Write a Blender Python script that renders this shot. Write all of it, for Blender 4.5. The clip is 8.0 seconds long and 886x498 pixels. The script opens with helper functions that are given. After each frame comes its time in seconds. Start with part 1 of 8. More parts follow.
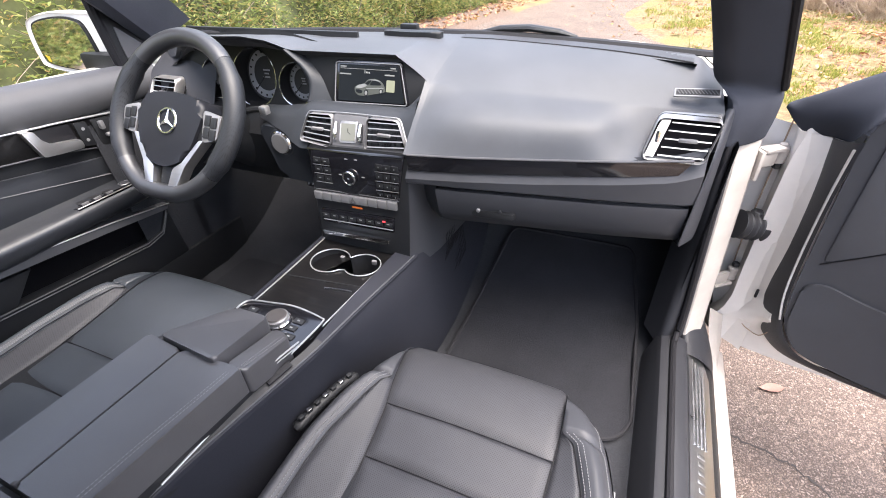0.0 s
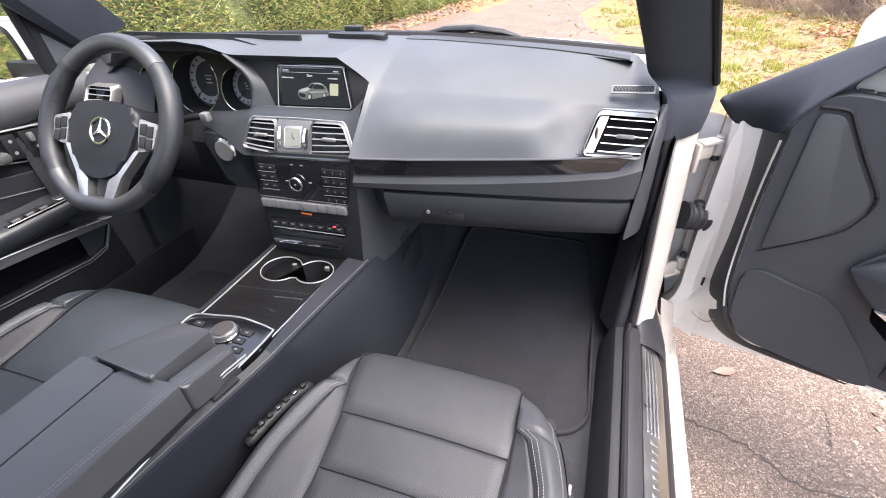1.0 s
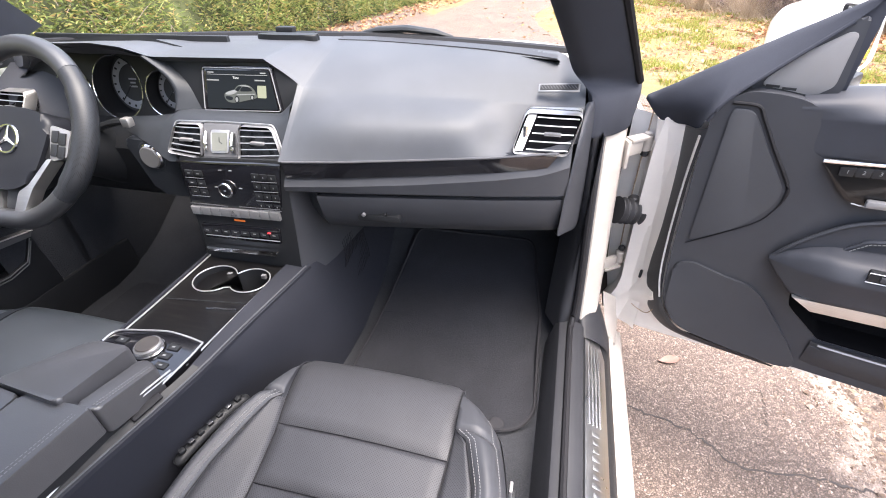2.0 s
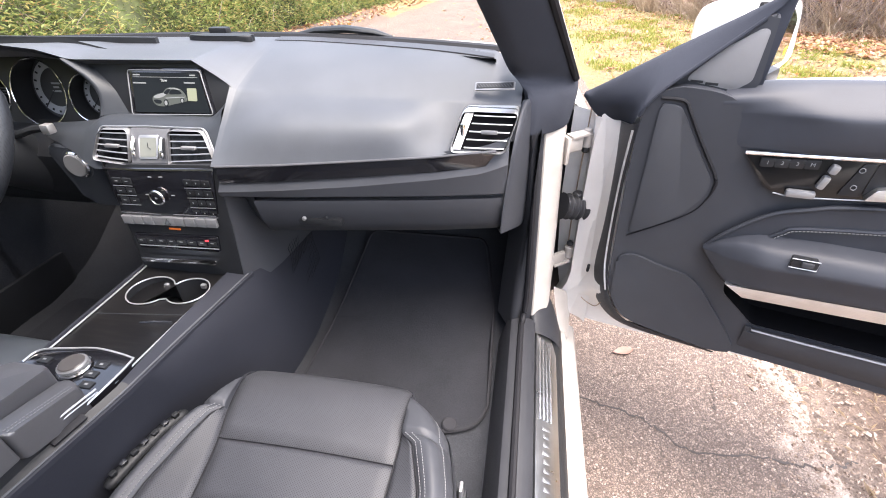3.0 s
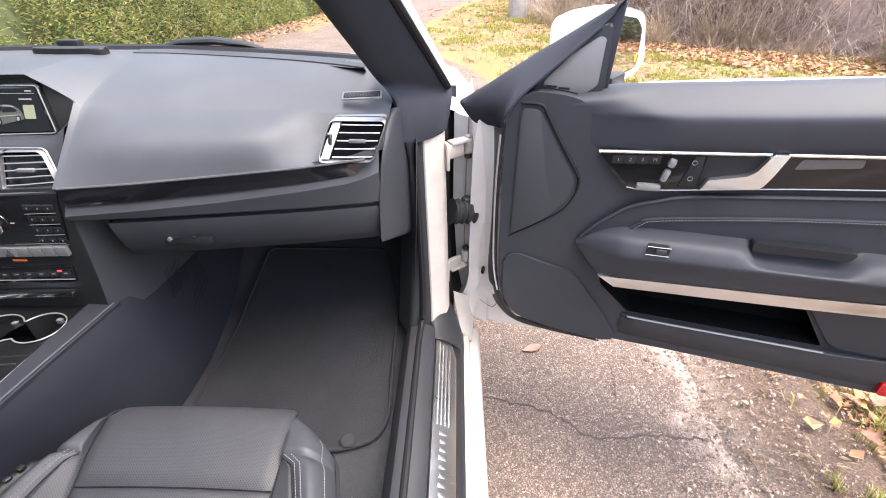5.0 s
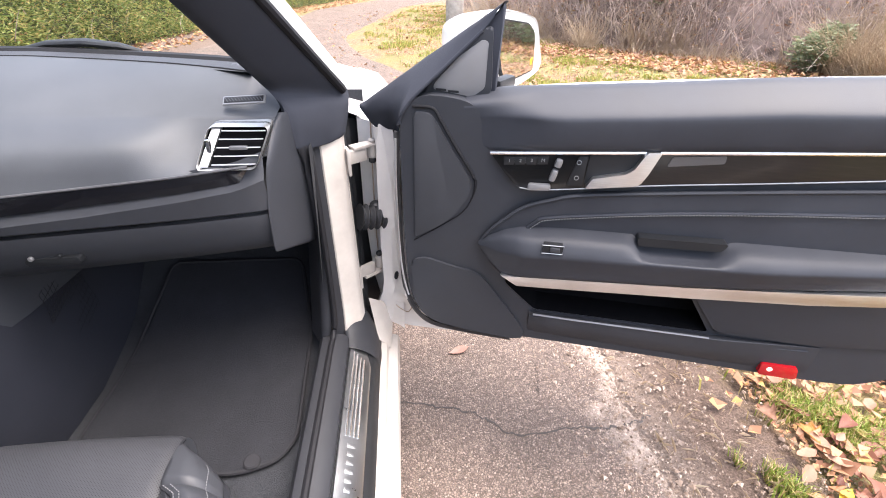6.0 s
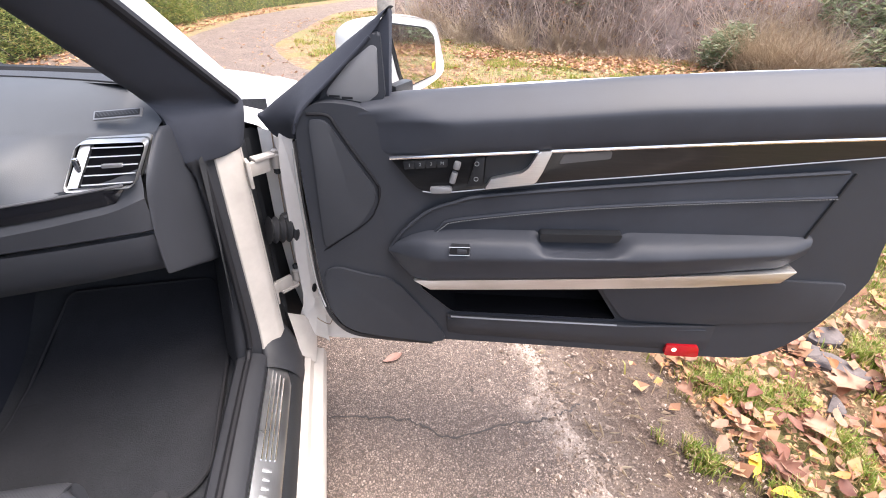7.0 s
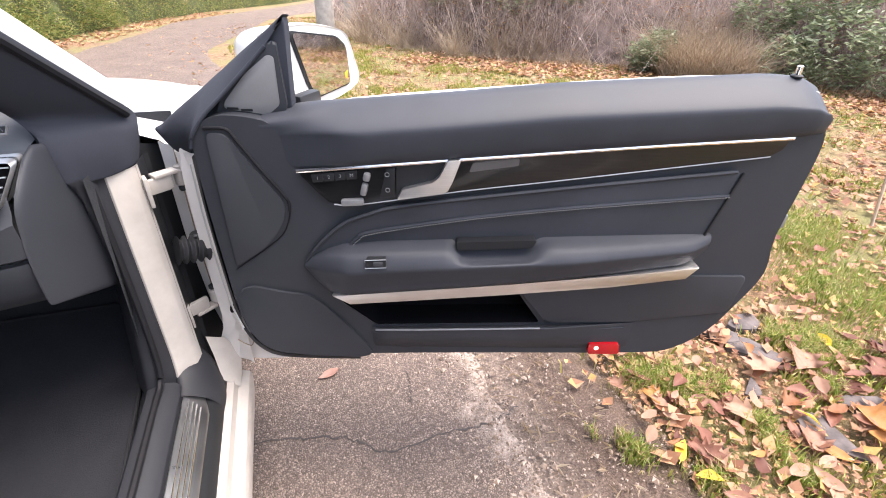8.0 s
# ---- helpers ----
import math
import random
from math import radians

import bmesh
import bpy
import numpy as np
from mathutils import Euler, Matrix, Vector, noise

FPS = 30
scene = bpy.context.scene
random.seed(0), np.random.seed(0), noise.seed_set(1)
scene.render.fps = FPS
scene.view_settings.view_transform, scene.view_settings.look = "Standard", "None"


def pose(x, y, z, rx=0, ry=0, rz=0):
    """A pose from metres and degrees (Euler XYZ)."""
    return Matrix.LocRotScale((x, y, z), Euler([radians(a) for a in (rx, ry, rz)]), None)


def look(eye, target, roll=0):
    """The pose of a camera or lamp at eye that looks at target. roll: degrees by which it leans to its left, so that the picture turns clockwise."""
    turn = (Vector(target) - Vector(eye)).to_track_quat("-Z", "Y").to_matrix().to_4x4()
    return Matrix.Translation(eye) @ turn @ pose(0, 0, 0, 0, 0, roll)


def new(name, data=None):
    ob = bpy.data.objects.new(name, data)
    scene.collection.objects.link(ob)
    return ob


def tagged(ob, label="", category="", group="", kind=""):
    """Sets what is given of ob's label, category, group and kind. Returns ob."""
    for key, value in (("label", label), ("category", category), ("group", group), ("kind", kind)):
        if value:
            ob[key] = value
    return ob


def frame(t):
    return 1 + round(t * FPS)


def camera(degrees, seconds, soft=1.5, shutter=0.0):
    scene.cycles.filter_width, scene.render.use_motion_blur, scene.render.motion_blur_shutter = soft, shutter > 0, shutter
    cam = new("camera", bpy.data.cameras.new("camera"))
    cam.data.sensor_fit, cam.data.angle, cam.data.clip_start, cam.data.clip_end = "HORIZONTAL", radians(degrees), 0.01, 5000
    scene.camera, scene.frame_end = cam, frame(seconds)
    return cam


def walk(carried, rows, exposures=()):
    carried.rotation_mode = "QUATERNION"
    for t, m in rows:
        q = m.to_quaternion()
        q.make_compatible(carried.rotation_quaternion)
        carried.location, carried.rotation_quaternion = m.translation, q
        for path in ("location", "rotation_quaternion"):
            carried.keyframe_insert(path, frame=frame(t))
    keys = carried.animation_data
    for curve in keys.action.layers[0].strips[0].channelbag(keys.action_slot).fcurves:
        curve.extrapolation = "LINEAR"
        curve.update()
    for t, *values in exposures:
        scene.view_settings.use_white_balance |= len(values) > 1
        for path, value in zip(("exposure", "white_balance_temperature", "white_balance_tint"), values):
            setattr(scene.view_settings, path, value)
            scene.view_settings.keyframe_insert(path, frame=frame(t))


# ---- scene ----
from mathutils.geometry import tessellate_polygon

cam = camera(88.9, 8.0, 1.0)
PATH = [  # seconds, eye, target, roll
    (0.0, (0.544, -0.036, 1.175), (-0.147, 1.459, 0.041), -2.6),
    (0.5, (0.563, -0.025, 1.173), (-0.085, 1.488, 0.037), -3.1),
    (1.0, (0.582, -0.016, 1.173), (0.004, 1.526, 0.037), -2.7),
    (1.5, (0.604, -0.007, 1.167), (0.081, 1.557, 0.035), -2.5),
    (2.0, (0.638, 0.007, 1.166), (0.195, 1.595, 0.032), -2.0),
    (3.5, (0.709, 0.024, 1.153), (0.453, 1.66, 0.031), -1.3),
    (4.0, (0.736, 0.026, 1.149), (0.548, 1.679, 0.039), -0.9),
    (5.5, (0.845, 0.034, 1.147), (0.888, 1.717, 0.069), 0.2),
    (6.0, (0.902, 0.038, 1.144), (1.063, 1.72, 0.073), 1.0),
    (6.5, (0.946, 0.036, 1.143), (1.22, 1.711, 0.084), 1.0),
    (7.0, (0.988, 0.033, 1.144), (1.361, 1.693, 0.092), 0.9),
    (7.5, (1.026, 0.028, 1.146), (1.492, 1.672, 0.106), 1.2),
    (8.0, (1.064, 0.032, 1.149), (1.632, 1.649, 0.118), 1.6),
]
walk(cam, [(t, look(eye, target, roll)) for t, eye, target, roll in PATH], [(0.0, 2.75, 6750, 14), (2.0, 2.88, 6750, 14), (3.5, 2.85, 6750, 14), (4.0, 2.75, 6750, 14), (6.0, 2.55, 6750, 14), (7.0, 2.38, 6750, 14), (7.5, 2.42, 6750, 14), (8.0, 2.27, 6750, 14)])

# ---- world and light: a bright overcast day ----
world = bpy.data.worlds.new("overcast_sky")
scene.world = world
world.use_nodes = True
wn, wl = world.node_tree.nodes, world.node_tree.links
SUN_EL, SUN_AZ = radians(72), radians(102)  # azimuth from ahead, clockwise: high and to the right
sky = wn.new("ShaderNodeTexSky")
sky.sky_type, sky.sun_disc = 'NISHITA', False
sky.sun_elevation, sky.sun_rotation = SUN_EL, SUN_AZ
sky.dust_density, sky.air_density = 3.0, 1.0
pale = wn.new("ShaderNodeHueSaturation")
pale.inputs["Saturation"].default_value = 0.7
wl.new(sky.outputs[0], pale.inputs["Color"])
wl.new(pale.outputs[0], wn["Background"].inputs["Color"])
wn["Background"].inputs["Strength"].default_value = 0.15
sun_data = bpy.data.lights.new("sun", 'SUN')
sun_data.energy, sun_data.angle, sun_data.color = 1.45, radians(60), (1.0, 0.96, 0.9)
sun = new("sun", sun_data)
sun_way = Vector((math.sin(SUN_AZ) * math.cos(SUN_EL), math.cos(SUN_AZ) * math.cos(SUN_EL), math.sin(SUN_EL)))
sun.matrix_world = look(sun_way * 20, (0, 0, 0))


# ---- materials ----
def nodes_of(name):
    m = bpy.data.materials.new(name)
    m.use_nodes = True
    nt = m.node_tree
    return m, nt, nt.nodes, nt.links, nt.nodes["Principled BSDF"]


def tex_noise(nt, scale, detail=4.0, rough=0.55, coord=None):
    n = nt.nodes.new("ShaderNodeTexNoise")
    n.inputs["Scale"].default_value, n.inputs["Detail"].default_value = scale, detail
    n.inputs["Roughness"].default_value = rough
    if coord is not None:
        nt.links.new(coord, n.inputs["Vector"])
    return n.outputs["Fac"]


def ramp(nt, fac, stops):
    r = nt.nodes.new("ShaderNodeValToRGB")
    el = r.color_ramp.elements
    while len(el) < len(stops):
        el.new(0.5)
    for e, (pos, c) in zip(el, stops):
        e.position, e.color = pos, (*c, 1) if len(c) == 3 else c
    nt.links.new(fac, r.inputs["Fac"])
    return r.outputs["Color"]


def mixed(nt, fac, a, b, mode='MIX'):
    m = nt.nodes.new("ShaderNodeMix")
    m.data_type, m.blend_type = 'RGBA', mode
    for sock, v in ((m.inputs[0], fac), (m.inputs[6], a), (m.inputs[7], b)):
        if isinstance(v, (int, float)):
            sock.default_value = v
        elif isinstance(v, tuple):
            sock.default_value = (*v, 1)
        else:
            nt.links.new(v, sock)
    return m.outputs[2]


def math_node(nt, op, a, b=0.0):
    m = nt.nodes.new("ShaderNodeMath")
    m.operation = op
    for sock, v in ((m.inputs[0], a), (m.inputs[1], b)):
        if isinstance(v, (int, float)):
            sock.default_value = v
        else:
            nt.links.new(v, sock)
    return m.outputs[0]


def bumped(nt, height, strength, distance, bsdf):
    b = nt.nodes.new("ShaderNodeBump")
    b.inputs["Strength"].default_value, b.inputs["Distance"].default_value = strength, distance
    nt.links.new(height, b.inputs["Height"])
    nt.links.new(b.outputs[0], bsdf.inputs["Normal"])


def coords(nt):
    return nt.nodes.new("ShaderNodeTexCoord").outputs["Object"]


def plain(name, color, rough=0.5, metal=0.0, grain=900.0, bump=0.15, wear=6.0, spread=0.12, coat=0.0, rough_spread=0.12, spec=0.5):
    """A surface with fine grain and a slow drift of tone and gloss."""
    m, nt, n, l, b = nodes_of(name)
    co = coords(nt)
    slow = tex_noise(nt, wear, 5, 0.6, co)
    fine = tex_noise(nt, grain, 3, 0.6, co)
    lo = tuple(c * (1 - spread) for c in color)
    hi = tuple(min(1, c * (1 + spread)) for c in color)
    l.new(ramp(nt, slow, [(0.3, lo), (0.7, hi)]), b.inputs["Base Color"])
    r = math_node(nt, 'MULTIPLY_ADD', slow, rough_spread)
    r.node.inputs[2].default_value = rough - rough_spread / 2
    l.new(r, b.inputs["Roughness"])
    b.inputs["Metallic"].default_value = metal
    b.inputs["Specular IOR Level"].default_value = spec
    b.inputs["Coat Weight"].default_value = coat
    b.inputs["Coat Roughness"].default_value = 0.05
    if bump:
        bumped(nt, fine, bump, 0.001, b)
    return m


def leather(name, color, holes=0.0, rough=0.55, spec=0.22):
    """Grained leather; holes > 0 gives rows of perforations that many to the metre."""
    m, nt, n, l, b = nodes_of(name)
    co = coords(nt)
    cell = n.new("ShaderNodeTexVoronoi")
    cell.inputs["Scale"].default_value = 650
    l.new(co, cell.inputs["Vector"])
    slow = tex_noise(nt, 9, 5, 0.6, co)
    base = ramp(nt, slow, [(0.3, tuple(c * 0.86 for c in color)), (0.7, tuple(c * 1.14 for c in color))])
    height = math_node(nt, 'MULTIPLY', cell.outputs["Distance"], 0.35)
    if holes:
        turn = n.new("ShaderNodeMapping")
        turn.inputs["Rotation"].default_value = (0, 0, radians(45))
        turn.inputs["Scale"].default_value = (holes, holes, 0.001)
        l.new(co, turn.inputs["Vector"])
        sep = n.new("ShaderNodeSeparateXYZ")
        l.new(turn.outputs[0], sep.inputs[0])
        parts_ = []
        for axis in ("X", "Y"):
            f = math_node(nt, 'FRACT', sep.outputs[axis])
            f = math_node(nt, 'SUBTRACT', f, 0.5)
            parts_.append(math_node(nt, 'MULTIPLY', f, f))
        d = math_node(nt, 'ADD', parts_[0], parts_[1])
        hole = math_node(nt, 'LESS_THAN', d, 0.045)
        base = mixed(nt, hole, base, tuple(c * 0.18 for c in color))
        height = math_node(nt, 'SUBTRACT', height, hole)
    l.new(base, b.inputs["Base Color"])
    r = math_node(nt, 'MULTIPLY_ADD', slow, 0.16)
    r.node.inputs[2].default_value = rough - 0.08
    l.new(r, b.inputs["Roughness"])
    b.inputs["Specular IOR Level"].default_value = spec
    bumped(nt, height, 0.35 if holes else 0.22, 0.0008, b)
    return m


def glow(name, color, strength):
    m, nt, n, l, b = nodes_of(name)
    b.inputs["Base Color"].default_value = (*[c * 0.3 for c in color], 1)
    b.inputs["Emission Color"].default_value = (*color, 1)
    b.inputs["Emission Strength"].default_value = strength
    return m


def pane(name, tint, gloss=0.06, rough=0.0):
    m, nt, n, l, b = nodes_of(name)
    out = n["Material Output"]
    n.remove(b)
    clear, shine, mix_ = (n.new(k) for k in ("ShaderNodeBsdfTransparent", "ShaderNodeBsdfGlossy", "ShaderNodeMixShader"))
    clear.inputs["Color"].default_value = (*tint, 1)
    shine.inputs["Roughness"].default_value = rough
    mix_.inputs[0].default_value = gloss
    l.new(clear.outputs[0], mix_.inputs[1])
    l.new(shine.outputs[0], mix_.inputs[2])
    l.new(mix_.outputs[0], out.inputs["Surface"])
    return m


def trim_wood(name):
    """Near-black ash veneer under clear lacquer."""
    m, nt, n, l, b = nodes_of(name)
    co = coords(nt)
    mp = n.new("ShaderNodeMapping")
    mp.inputs["Scale"].default_value = (14, 160, 220)
    l.new(co, mp.inputs["Vector"])
    g = tex_noise(nt, 1.0, 6, 0.7, mp.outputs[0])
    l.new(ramp(nt, g, [(0.35, (0.004, 0.004, 0.005)), (0.55, (0.007, 0.0066, 0.0066)), (0.75, (0.014, 0.013, 0.0125))]), b.inputs["Base Color"])
    b.inputs["Roughness"].default_value = 0.3
    b.inputs["Specular IOR Level"].default_value = 0.25
    b.inputs["Coat Weight"].default_value = 0.5
    b.inputs["Coat Roughness"].default_value = 0.08
    bumped(nt, g, 0.12, 0.0006, b)
    return m


def carpet(name, color):
    m, nt, n, l, b = nodes_of(name)
    co = coords(nt)
    tuft = tex_noise(nt, 420, 4, 0.8, co)
    slow = tex_noise(nt, 7, 4, 0.6, co)
    a = ramp(nt, tuft, [(0.3, tuple(c * 0.45 for c in color)), (0.7, tuple(c * 1.5 for c in color))])
    l.new(mixed(nt, 0.4, a, ramp(nt, slow, [(0.3, tuple(c * 0.6 for c in color)), (0.7, tuple(c * 1.3 for c in color))])), b.inputs["Base Color"])
    b.inputs["Roughness"].default_value = 0.95
    b.inputs["Sheen Weight"].default_value = 0.03
    b.inputs["Specular IOR Level"].default_value = 0.05
    bumped(nt, tuft, 0.8, 0.003, b)
    return m


def brushed(name, color, rough, direction=(4, 900, 900)):
    m, nt, n, l, b = nodes_of(name)
    co = coords(nt)
    mp = n.new("ShaderNodeMapping")
    mp.inputs["Scale"].default_value = direction
    l.new(co, mp.inputs["Vector"])
    g = tex_noise(nt, 1.0, 3, 0.6, mp.outputs[0])
    slow = tex_noise(nt, 12, 5, 0.6, co)
    l.new(mixed(nt, 0.5, ramp(nt, g, [(0.3, tuple(c * 0.8 for c in color)), (0.7, color)]), ramp(nt, slow, [(0.3, tuple(c * 0.75 for c in color)), (0.7, color)])), b.inputs["Base Color"])
    b.inputs["Metallic"].default_value = 1.0
    r = math_node(nt, 'MULTIPLY_ADD', slow, 0.2)
    r.node.inputs[2].default_value = rough - 0.1
    l.new(r, b.inputs["Roughness"])
    bumped(nt, g, 0.08, 0.0004, b)
    return m


def asphalt_mat(name):
    """Old asphalt with its pale and pinkish stones worn bare."""
    m, nt, n, l, b = nodes_of(name)
    co = coords(nt)
    warp = n.new("ShaderNodeTexNoise")
    warp.inputs["Scale"].default_value = 60
    l.new(co, warp.inputs["Vector"])
    v = n.new("ShaderNodeTexVoronoi")
    v.inputs["Scale"].default_value = 170
    l.new(mixed(nt, 0.012, co, warp.outputs["Color"], 'ADD'), v.inputs["Vector"])
    edge = n.new("ShaderNodeTexVoronoi")
    edge.feature = 'DISTANCE_TO_EDGE'
    edge.inputs["Scale"].default_value = 170
    l.new(mixed(nt, 0.012, co, warp.outputs["Color"], 'ADD'), edge.inputs["Vector"])
    sep = n.new("ShaderNodeSeparateColor")
    l.new(v.outputs["Color"], sep.inputs[0])
    stone = ramp(nt, sep.outputs[0], [(0.0, (0.145, 0.112, 0.095)), (0.25, (0.196, 0.154, 0.132)), (0.6, (0.262, 0.208, 0.178)), (0.88, (0.315, 0.252, 0.217)), (1.0, (0.39, 0.318, 0.275))])
    gap = ramp(nt, edge.outputs["Distance"], [(0.03, (0.0, 0.0, 0.0)), (0.16, (1, 1, 1))])
    tar = mixed(nt, gap, (0.085, 0.072, 0.065), stone)
    slow = tex_noise(nt, 2.2, 6, 0.65, co)
    stain = ramp(nt, slow, [(0.3, (0.76, 0.74, 0.73)), (0.7, (1.08, 1.03, 1.0))])
    worn = mixed(nt, 1.0, tar, stain, 'MULTIPLY')
    sep_xyz = n.new("ShaderNodeSeparateXYZ")
    l.new(co, sep_xyz.inputs[0])
    wander = math_node(nt, 'MULTIPLY_ADD', tex_noise(nt, 5.0, 6, 0.7, co), 0.5)
    wander.node.inputs[2].default_value = -0.25
    dust = ramp(nt, math_node(nt, 'MULTIPLY_ADD', math_node(nt, 'ADD', sep_xyz.outputs["X"], wander), 2.0), [(0.0, (0, 0, 0)), (0.2, (0, 0, 0)), (0.36, (0.7, 0.7, 0.7)), (1.0, (0.9, 0.9, 0.9))])
    dust.node.inputs["Fac"].links[0].from_node.inputs[2].default_value = -2.72
    dust = mixed(nt, 1.0, dust, ramp(nt, math_node(nt, 'MULTIPLY', sep_xyz.outputs["Y"], 0.1), [(0.4, (1, 1, 1)), (0.6, (0, 0, 0))]), 'MULTIPLY')
    l.new(mixed(nt, dust, worn, ramp(nt, sep.outputs[1], [(0.0, (0.33, 0.26, 0.215)), (1.0, (0.58, 0.48, 0.41))])), b.inputs["Base Color"])
    b.inputs["Roughness"].default_value = 0.85
    h = math_node(nt, 'ADD', edge.outputs["Distance"], math_node(nt, 'MULTIPLY', sep.outputs[1], 0.35))
    b.inputs["Specular IOR Level"].default_value = 0.2
    bumped(nt, h, 0.9, 0.008, b)
    return m


def earth_mat(name):
    """Bare soil near the asphalt that turns into grass and litter further out."""
    m, nt, n, l, b = nodes_of(name)
    co = coords(nt)
    fine = tex_noise(nt, 160, 6, 0.75, co)
    mid = tex_noise(nt, 14, 6, 0.7, co)
    slow = tex_noise(nt, 1.1, 5, 0.6, co)
    soil = ramp(nt, fine, [(0.3, (0.045, 0.029, 0.022)), (0.5, (0.135, 0.092, 0.07)), (0.72, (0.27, 0.195, 0.155))])
    place = n.new("ShaderNodeSeparateXYZ")
    l.new(co, place.inputs[0])
    verge = math_node(nt, 'MULTIPLY_ADD', math_node(nt, 'ADD', place.outputs["X"], math_node(nt, 'MULTIPLY', mid, 0.25)), 2.0)
    verge.node.inputs[2].default_value = -3.3
    dusty = mixed(nt, 1.0, ramp(nt, verge, [(0.15, (0.45, 0.45, 0.45)), (0.42, (0, 0, 0))]), ramp(nt, math_node(nt, 'MULTIPLY', place.outputs["Y"], 0.1), [(0.35, (1, 1, 1)), (0.55, (0, 0, 0))]), 'MULTIPLY')
    soil = mixed(nt, dusty, soil, ramp(nt, fine, [(0.3, (0.24, 0.18, 0.145)), (0.7, (0.56, 0.46, 0.39))]))
    turf = ramp(nt, fine, [(0.3, (0.06, 0.05, 0.022)), (0.5, (0.17, 0.155, 0.055)), (0.72, (0.32, 0.28, 0.12))])
    flake = n.new("ShaderNodeTexVoronoi")
    flake.inputs["Scale"].default_value = 24
    l.new(mixed(nt, 0.05, co, fine, 'ADD'), flake.inputs["Vector"])
    tone = n.new("ShaderNodeSeparateColor")
    l.new(flake.outputs["Color"], tone.inputs[0])
    litter = mixed(nt, 0.6, ramp(nt, tone.outputs[0], [(0.0, (0.06, 0.026, 0.015)), (0.35, (0.19, 0.09, 0.048)), (0.7, (0.33, 0.19, 0.11)), (1.0, (0.46, 0.31, 0.19))]), ramp(nt, fine, [(0.3, (0.05, 0.03, 0.018)), (0.7, (0.34, 0.22, 0.13))]))
    far = mixed(nt, ramp(nt, slow, [(0.42, (0, 0, 0)), (0.6, (1, 1, 1))]), turf, litter)
    sep = n.new("ShaderNodeSeparateXYZ")
    l.new(co, sep.inputs[0])
    away = math_node(nt, 'MULTIPLY', math_node(nt, 'MAXIMUM', math_node(nt, 'SUBTRACT', sep.outputs["Y"], 2.5), 0.0), 0.6)
    edge = math_node(nt, 'ADD', math_node(nt, 'ADD', sep.outputs["X"], away), math_node(nt, 'MULTIPLY', mid, 0.5))
    blend = ramp(nt, math_node(nt, 'MULTIPLY_ADD', edge, 1.6), [(0.35, (0, 0, 0)), (0.65, (1, 1, 1))])
    blend.node.inputs["Fac"].links[0].from_node.inputs[2].default_value = -3.1
    l.new(mixed(nt, blend, soil, far), b.inputs["Base Color"])
    b.inputs["Roughness"].default_value = 0.95
    bumped(nt, math_node(nt, 'ADD', fine, mid), 0.8, 0.02, b)
    return m


def foliage(name, stops, rough=0.6, by_object=False, translucent=0.25):
    """Leaves or stems: each piece takes its own tone."""
    m, nt, n, l, b = nodes_of(name)
    if by_object:
        r = n.new("ShaderNodeObjectInfo").outputs["Random"]
    else:
        r = n.new("ShaderNodeNewGeometry").outputs["Random Per Island"]
    co = coords(nt)
    tone = ramp(nt, r, stops)
    vein = tex_noise(nt, 60, 4, 0.7, co)
    l.new(mixed(nt, 0.5, tone, ramp(nt, vein, [(0.3, (0.55, 0.5, 0.45)), (0.7, (1.0, 1.0, 1.0))]), 'MULTIPLY'), b.inputs["Base Color"])
    b.inputs["Roughness"].default_value = rough
    b.inputs["Transmission Weight"].default_value = 0.0
    if translucent:
        out = n["Material Output"]
        tr, mx = n.new("ShaderNodeBsdfTranslucent"), n.new("ShaderNodeMixShader")
        l.new(tone, tr.inputs["Color"])
        mx.inputs[0].default_value = translucent
        l.new(b.outputs[0], mx.inputs[1])
        l.new(tr.outputs[0], mx.inputs[2])
        l.new(mx.outputs[0], out.inputs["Surface"])
    return m


M_DASH = leather("dash_pad_grain", (0.049, 0.053, 0.061), rough=0.5, spec=0.45)
# dash grain darkened to put the shade below the screen into its colour
M_FACE = leather("shaded_dash_grain", (0.022, 0.025, 0.03), rough=0.5, spec=0.3)
M_LOWER = plain("lower_dash_plastic", (0.036, 0.038, 0.044), 0.5, bump=0.2, spec=0.3)
M_SILL = plain("sill_plastic", (0.022, 0.023, 0.027), 0.5, bump=0.2, spec=0.3)
M_RAIL = plain("grey_rail_plastic", (0.075, 0.076, 0.082), 0.45, bump=0.1, spec=0.3)
M_CONSOLE = plain("console_side_vinyl", (0.021, 0.0225, 0.029), 0.6, bump=0.2, spec=0.15)
# same door leather, darkened: the shut door's shade is in the colour
M_DDPAD = leather("shaded_door_leather", (0.018, 0.020, 0.024), rough=0.36, spec=0.55)
M_DOORPAD = leather("door_pad_vinyl", (0.033, 0.0355, 0.043), rough=0.5, spec=0.24)
M_DOORLOW = plain("door_lower_plastic", (0.031, 0.033, 0.039), 0.55, bump=0.25, spec=0.3)
M_DOORUP = plain("upper_door_vinyl", (0.055, 0.056, 0.06), 0.5, bump=0.2)
M_SPEAKER = plain("speaker_cloth", (0.032, 0.034, 0.040), 0.7, grain=1600, bump=0.5)
# seat leather tinted blue: sky light on the driver's seat put into colour
M_SEATBLUE = leather("sky_tinted_seat_leather", (0.035, 0.041, 0.049), rough=0.42, spec=0.5)
M_SEAT = leather("seat_leather", (0.038, 0.040, 0.046), rough=0.5, spec=0.32)
M_PERF = leather("perforated_leather", (0.037, 0.038, 0.043), holes=330, rough=0.5, spec=0.3)
M_LID = leather("armrest_leather", (0.052, 0.052, 0.056), rough=0.38, spec=0.75)
